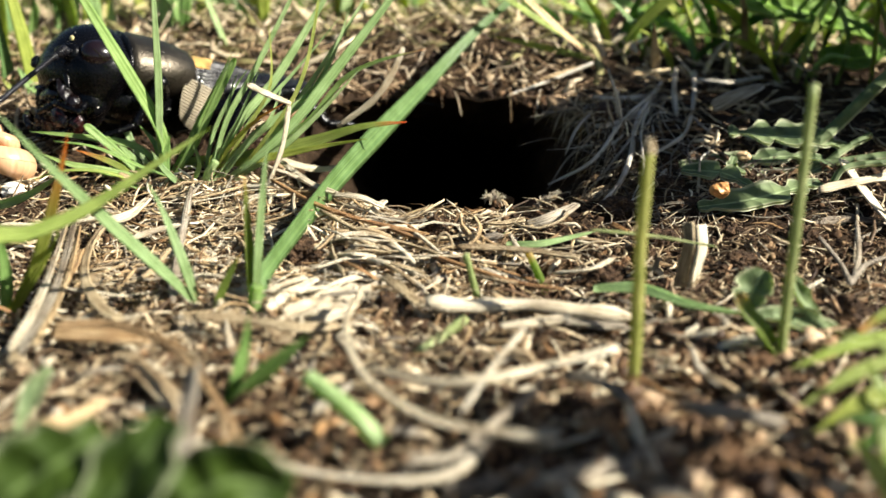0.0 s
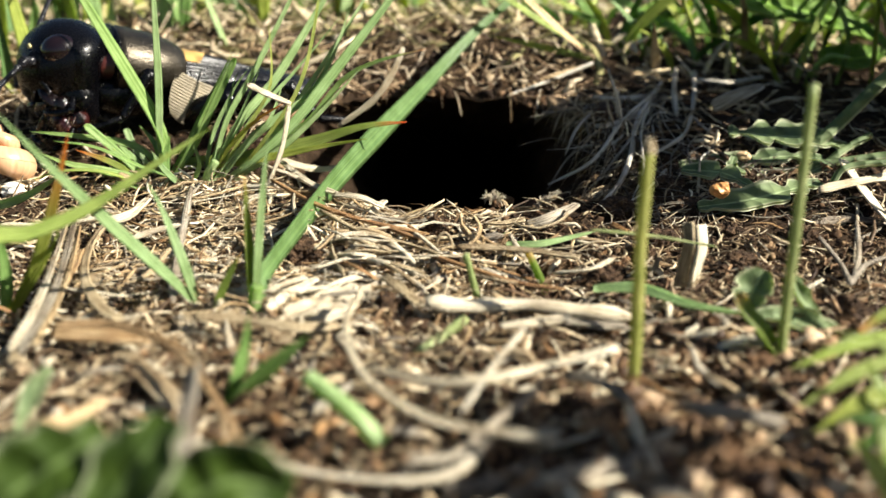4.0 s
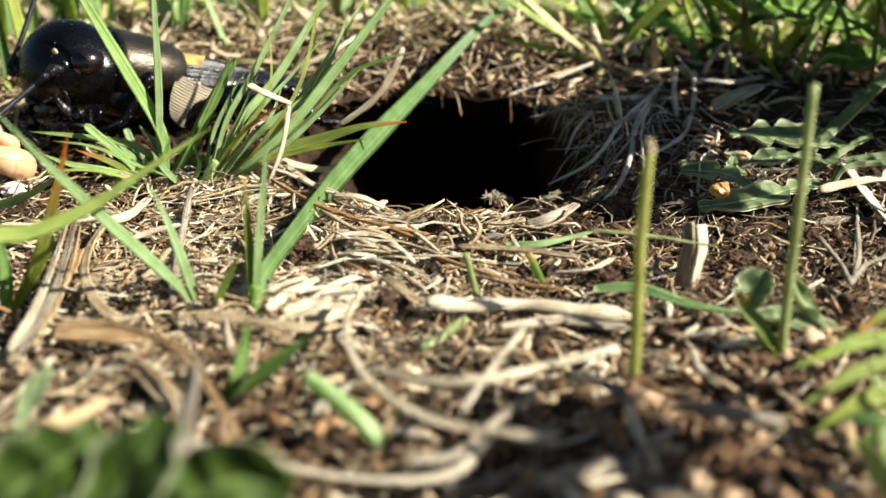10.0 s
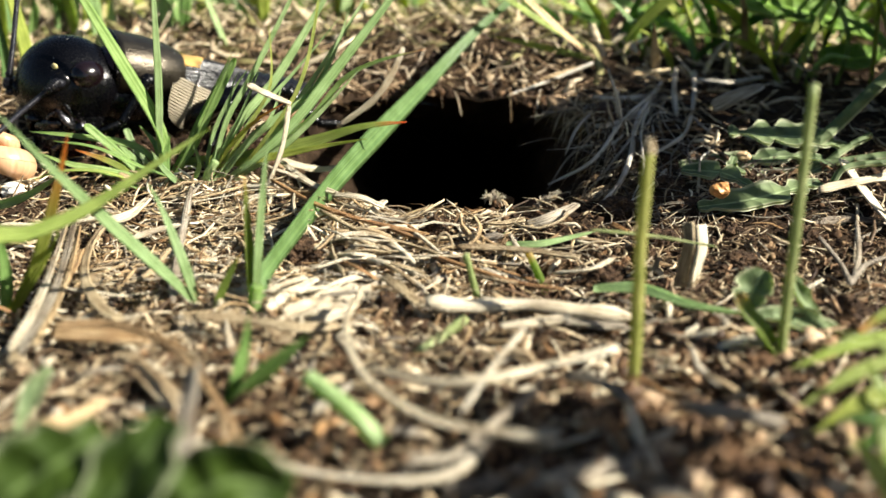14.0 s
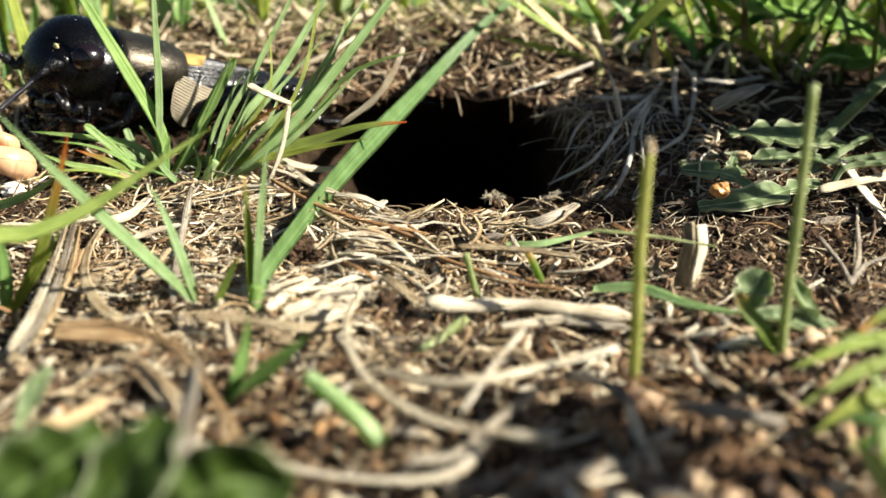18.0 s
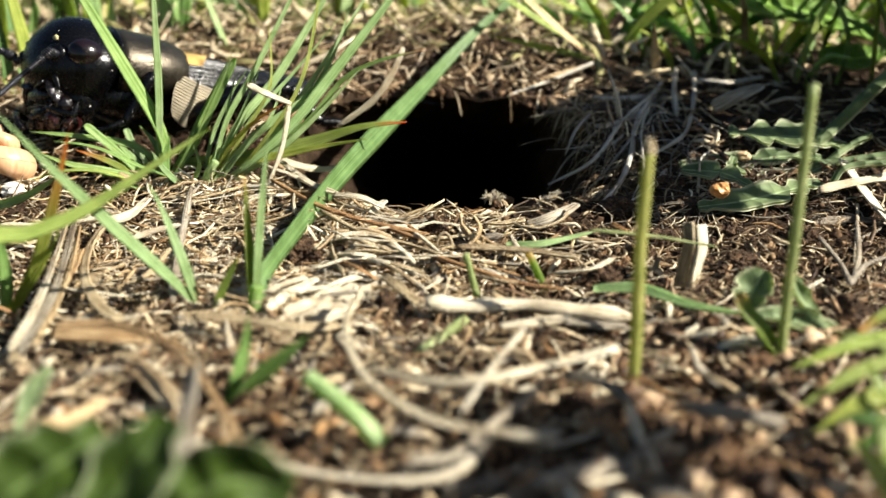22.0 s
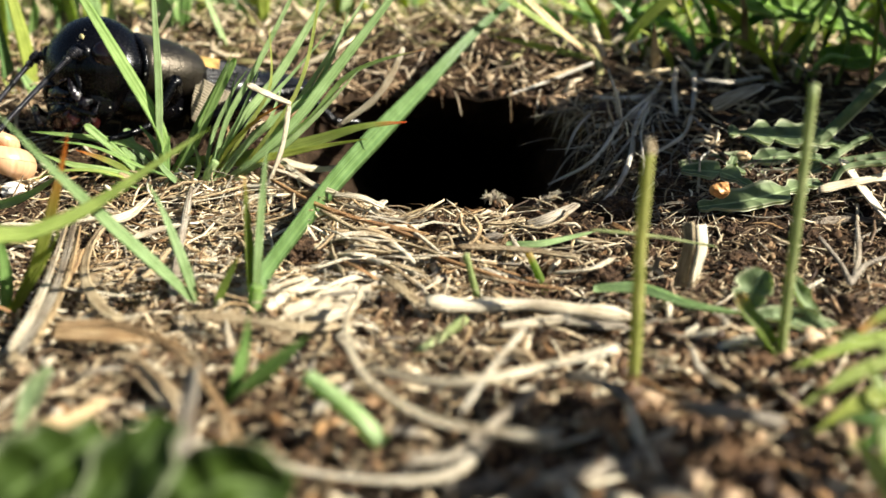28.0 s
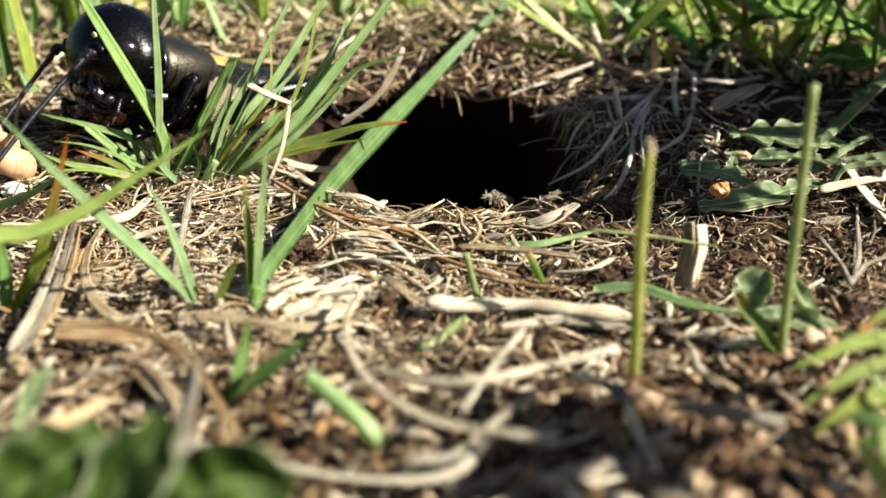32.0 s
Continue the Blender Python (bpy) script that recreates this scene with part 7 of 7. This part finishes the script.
def motions():
    walk(cricket, [
        (0, pose(-0.01959, 0.06366, 0.00346, 0.0, -8.0, -146.0)), (0.5, pose(-0.01941, 0.06366, 0.00375, 0.0, -8.0, -146.0)),
        (1, pose(-0.01948, 0.06366, 0.00379, 0.0, -8.0, -146.0)), (1.5, pose(-0.02001, 0.06368, 0.00387, 0.0, -8.0, -148.0)),
        (2, pose(-0.02032, 0.06368, 0.00387, 0.0, -8.0, -149.0)), (2.5, pose(-0.02028, 0.06368, 0.00388, 0.0, -8.0, -148.7)),
        (3, pose(-0.02024, 0.06368, 0.00389, 0.0, -8.0, -148.3)), (3.5, pose(-0.02020, 0.06368, 0.00390, 0.0, -8.0, -148.0)),
        (5.5, pose(-0.02012, 0.06368, 0.00390, 0.0, -8.0, -148.0)), (6, pose(-0.02012, 0.06368, 0.00388, 0.0, -8.0, -148.0)),
        (6.5, pose(-0.02013, 0.06368, 0.00387, 0.0, -8.0, -148.0)), (7, pose(-0.02033, 0.06368, 0.00368, 0.0, -8.0, -148.0)),
        (7.5, pose(-0.02021, 0.06368, 0.00375, 0.0, -8.0, -148.0)), (8, pose(-0.02031, 0.06368, 0.00370, 0.0, -8.0, -148.0)),
        (8.5, pose(-0.02041, 0.06368, 0.00364, 0.0, -8.0, -148.0)), (9, pose(-0.02037, 0.06368, 0.00362, 0.0, -8.0, -148.0)),
        (9.5, pose(-0.02034, 0.06368, 0.00361, 0.0, -8.0, -148.0)), (10, pose(-0.02014, 0.06368, 0.00368, 0.0, -8.0, -148.0)),
        (11, pose(-0.02014, 0.06368, 0.00368, 0.0, -8.0, -148.0)), (12, pose(-0.02014, 0.06368, 0.00368, 0.0, -8.0, -148.0)),
        (12.5, pose(-0.02014, 0.06368, 0.00368, 0.0, -8.0, -148.0)), (13, pose(-0.02018, 0.06368, 0.00364, 0.0, -8.0, -148.0)),
        (13.5, pose(-0.02023, 0.06368, 0.00361, 0.0, -8.0, -148.0)), (14, pose(-0.02025, 0.06368, 0.00359, 0.0, -8.0, -148.0)),
        (14.5, pose(-0.02027, 0.06368, 0.00357, 0.0, -8.0, -148.0)), (16.5, pose(-0.02011, 0.06368, 0.00368, 0.0, -8.0, -148.0)),
        (17.5, pose(-0.02008, 0.06368, 0.00368, 0.0, -8.0, -148.0)), (19, pose(-0.02003, 0.06368, 0.00368, 0.0, -8.0, -148.0)),
        (20.5, pose(-0.02003, 0.06368, 0.00368, 0.0, -8.0, -148.0)), (21, pose(-0.02003, 0.06368, 0.00368, 0.0, -8.0, -148.0)),
        (21.5, pose(-0.02003, 0.06368, 0.00368, 0.0, -8.0, -148.0)), (22, pose(-0.02003, 0.06368, 0.00368, 0.0, -8.0, -148.0)),
        (22.3, pose(-0.02006, 0.06368, 0.00357, 0.0, -8.0, -148.0)), (22.5, pose(-0.02009, 0.06368, 0.00349, 0.0, -8.0, -148.0)),
        (22.7, pose(-0.02020, 0.06368, 0.00346, 0.0, -8.0, -148.4)), (23, pose(-0.02036, 0.06368, 0.00342, 0.0, -8.0, -149.0)),
        (23.2, pose(-0.02029, 0.06368, 0.00336, 0.0, -8.0, -148.6)), (23.5, pose(-0.02018, 0.06368, 0.00327, 0.0, -8.0, -148.0)),
        (24, pose(-0.02018, 0.06368, 0.00325, 0.0, -8.0, -148.0)), (24.5, pose(-0.02019, 0.06368, 0.00323, 0.0, -8.0, -148.0)),
        (25, pose(-0.02019, 0.06368, 0.00321, 0.0, -8.0, -148.0)), (25.5, pose(-0.02019, 0.06368, 0.00319, 0.0, -8.0, -148.0)),
        (27.5, pose(-0.01963, 0.06365, 0.00338, 0.0, -8.0, -145.0)), (28, pose(-0.01899, 0.06361, 0.00346, 0.0, -8.0, -141.0)),
        (28.5, pose(-0.01854, 0.06358, 0.00353, 0.0, -8.0, -137.0)), (29, pose(-0.01837, 0.06357, 0.00357, 0.0, -8.0, -135.0)),
        (30, pose(-0.01833, 0.06356, 0.00357, 0.0, -8.0, -134.7)), (31, pose(-0.01829, 0.06356, 0.00357, 0.0, -8.0, -134.3)),
        (32, pose(-0.01825, 0.06356, 0.00357, 0.0, -8.0, -134.0)),
    ])
    walk(cricket_head, [
        (0, pose(0.00427, 0.00007, 0.00343, 17.5, -10.4, 8.7)), (0.5, pose(0.00455, -0.00000, 0.00465, 13.1, -4.5, 17.6)),
        (1, pose(0.00454, 0.00000, 0.00456, 18.3, -5.0, 19.8)), (1.5, pose(0.00465, 0.00001, 0.00372, 23.5, 11.3, 10.5)),
        (2, pose(0.00500, -0.00015, 0.00324, 27.7, 16.2, 7.7)), (2.5, pose(0.00512, -0.00026, 0.00316, 26.9, 18.6, 11.9)),
        (2.6, pose(0.00497, -0.00010, 0.00312, 27.0, 16.0, -20.0)), (2.7, pose(0.00497, -0.00012, 0.00312, 27.5, 16.5, -13.0)),
        (2.8, pose(0.00496, -0.00020, 0.00314, 28.0, 17.0, 9.0)), (3, pose(0.00494, -0.00019, 0.00315, 29.2, 16.7, 10.8)), (3.5, pose(0.00489, -0.00018, 0.00323, 28.1, 18.2, 8.6)),
        (5.5, pose(0.00463, 0.00002, 0.00362, 24.9, 12.7, 9.6)), (6, pose(0.00466, 0.00001, 0.00380, 23.3, 10.3, 12.3)),
        (6.5, pose(0.00481, -0.00011, 0.00347, 19.9, 7.5, 18.1)), (7, pose(0.00479, -0.00015, 0.00286, 14.6, 6.5, 24.7)),
        (7.5, pose(0.00471, -0.00009, 0.00298, 13.4, 2.9, 21.1)), (8, pose(0.00456, -0.00003, 0.00258, 13.3, 7.0, 32.7)),
        (8.5, pose(0.00495, -0.00026, 0.00268, 22.2, 12.4, 36.5)), (9, pose(0.00486, -0.00020, 0.00272, 18.8, 11.7, 37.4)),
        (9.5, pose(0.00496, -0.00026, 0.00275, 16.7, 18.4, 40.7)), (10, pose(0.00476, -0.00008, 0.00343, 10.0, 11.3, 28.6)),
        (11, pose(0.00476, -0.00008, 0.00343, 10.3, 9.5, 27.9)), (12, pose(0.00476, -0.00008, 0.00343, 11.7, 6.9, 29.7)),
        (12.5, pose(0.00476, -0.00008, 0.00343, 12.1, 5.0, 28.8)), (13, pose(0.00484, -0.00017, 0.00302, 9.4, 4.4, 28.3)),
        (13.5, pose(0.00480, -0.00017, 0.00278, 9.5, 8.2, 32.9)), (14, pose(0.00478, -0.00017, 0.00255, 14.3, 11.7, 34.1)),
        (14.5, pose(0.00497, -0.00032, 0.00213, 18.1, 19.3, 37.6)), (16.5, pose(0.00462, 0.00003, 0.00371, 8.0, 9.7, 25.6)),
        (17.5, pose(0.00464, 0.00002, 0.00372, 7.9, 10.1, 24.2)), (19, pose(0.00468, -0.00001, 0.00373, 9.1, 8.5, 23.9)),
        (20.5, pose(0.00470, -0.00002, 0.00372, 9.0, 8.4, 24.3)), (21, pose(0.00471, -0.00003, 0.00372, 9.2, 7.1, 23.8)),
        (21.5, pose(0.00471, -0.00003, 0.00366, 13.0, 0.4, 20.7)), (22, pose(0.00470, -0.00003, 0.00359, 12.5, -2.7, 17.4)),
        (22.3, pose(0.00467, -0.00002, 0.00345, 12.3, -10.9, 5.1)), (22.5, pose(0.00468, -0.00003, 0.00339, 13.4, -8.5, 6.3)),
        (22.7, pose(0.00461, 0.00003, 0.00330, 14.6, -6.2, 7.8)), (23, pose(0.00534, -0.00036, 0.00319, 40.2, 10.9, 10.9)),
        (23.2, pose(0.00537, -0.00039, 0.00354, 48.8, 13.2, 19.1)), (23.5, pose(0.00497, -0.00024, 0.00313, 28.8, -0.5, 4.6)),
        (24, pose(0.00481, -0.00016, 0.00284, 27.9, -3.8, -3.2)), (24.5, pose(0.00474, -0.00010, 0.00302, 19.6, -7.7, 10.9)),
        (25, pose(0.00463, -0.00003, 0.00311, 16.7, -2.4, 18.2)), (25.5, pose(0.00463, -0.00003, 0.00314, 17.1, -3.1, 18.2)),
        (27.5, pose(0.00436, -0.00002, 0.00385, 4.7, -4.7, 8.0)), (28, pose(0.00438, -0.00035, 0.00389, 8.2, -5.6, 10.4)),
        (28.5, pose(0.00422, -0.00051, 0.00417, 10.0, 4.0, 9.5)), (29, pose(0.00398, -0.00041, 0.00442, 4.5, 5.4, -0.3)),
        (30, pose(0.00392, -0.00034, 0.00464, 1.3, 7.3, -0.4)), (31, pose(0.00391, -0.00035, 0.00466, 0.9, 7.7, -2.8)),
        (32, pose(0.00389, -0.00036, 0.00468, -0.5, 8.1, -2.2)),
    ])
    walk(antennae[0], [
        (0, pose(0.00274, 0.00229, 0.00096, -26.0, 52.9, -18.5)), (0.5, pose(0.00274, 0.00229, 0.00096, -17.5, 48.1, -17.8)),
        (1, pose(0.00274, 0.00229, 0.00096, -25.3, 48.0, -24.7)), (1.5, pose(0.00274, 0.00229, 0.00096, -29.0, 38.7, -6.4)),
        (2, pose(0.00274, 0.00229, 0.00096, -36.4, 38.6, -1.2)), (2.5, pose(0.00274, 0.00229, 0.00096, -33.2, 33.6, -2.8)),
        (3, pose(0.00274, 0.00229, 0.00096, -35.9, 34.4, -5.2)), (3.5, pose(0.00274, 0.00229, 0.00096, -34.8, 32.9, -2.8)),
        (5.5, pose(0.00274, 0.00229, 0.00096, -30.1, 35.7, -4.9)), (6, pose(0.00274, 0.00229, 0.00096, -27.4, 36.6, -7.1)),
        (6.5, pose(0.00274, 0.00229, 0.00096, -22.1, 37.2, -11.3)), (7, pose(0.00274, 0.00229, 0.00096, -14.2, 37.1, -14.3)),
        (7.5, pose(0.00274, 0.00229, 0.00096, -14.4, 41.1, -12.9)), (8, pose(0.00274, 0.00229, 0.00096, -10.4, 34.7, -22.0)),
        (8.5, pose(0.00274, 0.00229, 0.00096, -15.8, 25.1, -27.8)), (9, pose(0.00274, 0.00229, 0.00096, -12.2, 26.6, -28.3)),
        (9.5, pose(0.00274, 0.00229, 0.00096, -5.6, 21.4, -26.7)), (10, pose(0.00274, 0.00229, 0.00096, -5.8, 31.7, -17.0)),
        (11, pose(0.00274, 0.00229, 0.00096, -7.0, 33.5, -17.2)), (12, pose(0.00274, 0.00229, 0.00096, -9.2, 35.2, -20.6)),
        (12.5, pose(0.00274, 0.00229, 0.00096, -10.6, 36.9, -21.0)), (13, pose(0.00274, 0.00229, 0.00096, -7.8, 38.5, -18.9)),
        (13.5, pose(0.00274, 0.00229, 0.00096, -5.4, 34.5, -21.3)), (14, pose(0.00274, 0.00229, 0.00096, -8.8, 29.3, -23.4)),
        (14.5, pose(0.00274, 0.00229, 0.00096, -8.0, 20.7, -24.3)), (16.5, pose(0.00274, 0.00229, 0.00096, -4.9, 34.3, -13.5)),
        (17.5, pose(0.00274, 0.00229, 0.00096, -4.9, 34.2, -12.0)), (19, pose(0.00274, 0.00229, 0.00096, -6.9, 35.6, -13.0)),
        (20.5, pose(0.00274, 0.00229, 0.00096, -6.8, 35.8, -13.3)), (21, pose(0.00274, 0.00229, 0.00096, -7.4, 37.0, -13.4)),
        (21.5, pose(0.00274, 0.00229, 0.00096, -14.9, 42.9, -16.4)), (22, pose(0.00274, 0.00229, 0.00096, -15.5, 46.8, -14.3)),
        (22.3, pose(0.00274, 0.00229, 0.00096, -15.4, 54.1, -5.3)), (22.5, pose(0.00274, 0.00229, 0.00096, -16.8, 49.1, -7.7)),
        (22.7, pose(0.00274, 0.00229, 0.00096, -17.8, 44.0, -9.6)), (23, pose(0.00274, 0.00229, 0.00096, -41.2, 18.4, -16.2)),
        (23.2, pose(0.00274, 0.00229, 0.00096, -46.2, 11.5, -21.9)), (23.5, pose(0.00274, 0.00229, 0.00096, -35.2, 39.3, -14.1)),
        (24, pose(0.00274, 0.00229, 0.00096, -37.4, 52.0, -7.8)), (24.5, pose(0.00274, 0.00229, 0.00096, -26.8, 51.9, -14.8)),
        (25, pose(0.00274, 0.00229, 0.00096, -21.0, 46.4, -16.6)), (25.5, pose(0.00274, 0.00229, 0.00096, -22.5, 47.8, -18.6)),
        (27.5, pose(0.00274, 0.00229, 0.00096, -4.6, 54.7, 0.2)), (28, pose(0.00274, 0.00229, 0.00096, -12.9, 54.9, -13.3)),
        (28.5, pose(0.00274, 0.00229, 0.00096, -12.8, 45.0, -14.5)), (29, pose(0.00274, 0.00229, 0.00096, -6.2, 45.5, -1.6)),
        (30, pose(0.00274, 0.00229, 0.00096, -1.8, 44.2, 2.0)), (31, pose(0.00274, 0.00229, 0.00096, -1.8, 44.4, 4.8)),
        (32, pose(0.00274, 0.00229, 0.00096, 0.2, 44.3, 6.0)),
    ])
    walk(antennae[1], [
        (0, pose(0.00274, -0.00229, 0.00096, 0.0, -20.8, -142.8)), (0.5, pose(0.00274, -0.00229, 0.00096, 0.0, -12.3, -150.3)),
        (1, pose(0.00274, -0.00229, 0.00096, 0.0, -14.7, -153.7)), (1.5, pose(0.00274, -0.00229, 0.00096, 0.0, -8.4, -139.5)),
        (1.85, pose(0.00274, -0.00229, 0.00096, 0.0, -26.6, -161.5)), (2.2, pose(0.00274, -0.00229, 0.00096, 0.0, -35.8, 166.3)),
        (2.5, pose(0.00274, -0.00229, 0.00096, 0.0, -35.1, 166.4)), (2.6, pose(0.00274, -0.00229, 0.00096, 0.0, -60.9, -174.2)),
        (2.7, pose(0.00274, -0.00229, 0.00096, 0.0, -55.6, -178.7)), (2.8, pose(0.00274, -0.00229, 0.00096, 0.0, -41.7, 168.4)),
        (3, pose(0.00274, -0.00229, 0.00096, 0.0, -41.8, 166.6)), (3.5, pose(0.00274, -0.00229, 0.00096, 0.0, -42.5, 170.2)),
        (5.5, pose(0.00274, -0.00229, 0.00096, 0.0, -49.4, 174.3)), (6, pose(0.00274, -0.00229, 0.00096, 0.0, -47.4, 171.8)),
        (6.5, pose(0.00274, -0.00229, 0.00096, 0.0, -49.1, 170.6)), (7, pose(0.00274, -0.00229, 0.00096, 22.7, -60.3, 168.2)),
        (7.5, pose(0.00274, -0.00229, 0.00096, 75.0, -68.1, 170.9)), (8, pose(0.00274, -0.00229, 0.00096, 129.4, -65.2, 166.5)),
        (8.5, pose(0.00274, -0.00229, 0.00096, 141.9, -59.8, 153.6)), (9, pose(0.00274, -0.00229, 0.00096, 135.9, -64.9, 158.1)),
        (9.5, pose(0.00274, -0.00229, 0.00096, 127.6, -53.8, 163.2)), (10, pose(0.00274, -0.00229, 0.00096, 125.0, -59.0, 172.2)),
        (11, pose(0.00274, -0.00229, 0.00096, 130.2, -62.7, 169.7)), (12, pose(0.00274, -0.00229, 0.00096, 136.3, -66.4, 161.9)),
        (12.5, pose(0.00274, -0.00229, 0.00096, 140.7, -68.9, 158.2)), (13, pose(0.00274, -0.00229, 0.00096, 135.9, -71.3, 163.2)),
        (13.5, pose(0.00274, -0.00229, 0.00096, 128.0, -70.8, 167.4)), (14, pose(0.00274, -0.00229, 0.00096, 135.0, -69.6, 161.0)),
        (14.5, pose(0.00274, -0.00229, 0.00096, 132.9, -64.7, 162.2)), (16.5, pose(0.00274, -0.00229, 0.00096, -0.2, -32.0, -59.3)),
        (17.5, pose(0.00274, -0.00229, 0.00096, -0.1, -31.1, -57.6)), (19, pose(0.00274, -0.00229, 0.00096, -2.6, -29.5, -55.8)),
        (20.5, pose(0.00274, -0.00229, 0.00096, -2.7, -27.7, -53.9)), (21, pose(0.00274, -0.00229, 0.00096, -4.1, -26.4, -52.3)),
        (21.5, pose(0.00274, -0.00229, 0.00096, -13.0, -24.1, -46.0)), (22, pose(0.00274, -0.00229, 0.00096, -15.4, -20.2, -41.9)),
        (22.3, pose(0.00274, -0.00229, 0.00096, -18.5, 4.9, -26.9)), (22.5, pose(0.00274, -0.00229, 0.00096, -17.9, 14.0, -24.8)),
        (22.7, pose(0.00274, -0.00229, 0.00096, -18.1, 23.4, -22.3)), (23, pose(0.00274, -0.00229, 0.00096, -39.8, 15.7, -21.2)),
        (23.2, pose(0.00274, -0.00229, 0.00096, -42.6, 5.9, -27.7)), (23.5, pose(0.00274, -0.00229, 0.00096, -34.3, 31.3, -25.2)),
        (24, pose(0.00274, -0.00229, 0.00096, -37.1, 37.8, -25.4)), (24.5, pose(0.00274, -0.00229, 0.00096, -28.8, 43.4, -31.2)),
        (25, pose(0.00274, -0.00229, 0.00096, -21.7, 42.0, -27.7)), (25.5, pose(0.00274, -0.00229, 0.00096, -23.0, 45.8, -24.3)),
        (27.5, pose(0.00274, -0.00229, 0.00096, -5.4, 63.8, 0.4)), (28, pose(0.00274, -0.00229, 0.00096, -20.3, 60.0, -32.8)),
        (28.5, pose(0.00274, -0.00229, 0.00096, -15.1, 50.7, -30.3)), (29, pose(0.00274, -0.00229, 0.00096, -8.1, 52.6, -17.2)),
        (30, pose(0.00274, -0.00229, 0.00096, -2.4, 52.6, -13.4)), (31, pose(0.00274, -0.00229, 0.00096, -2.3, 53.1, -11.6)),
        (32, pose(0.00274, -0.00229, 0.00096, 0.3, 53.9, -11.0)),
    ])
    at = lifted_blade.location.copy()
    still, up = Matrix.Translation(at), Matrix.Translation(at) @ pose(0, 0, 0, 0, 9, 0)
    walk(lifted_blade, [(0, still), (28, still), (28.5, up), (32, up)])


motions()
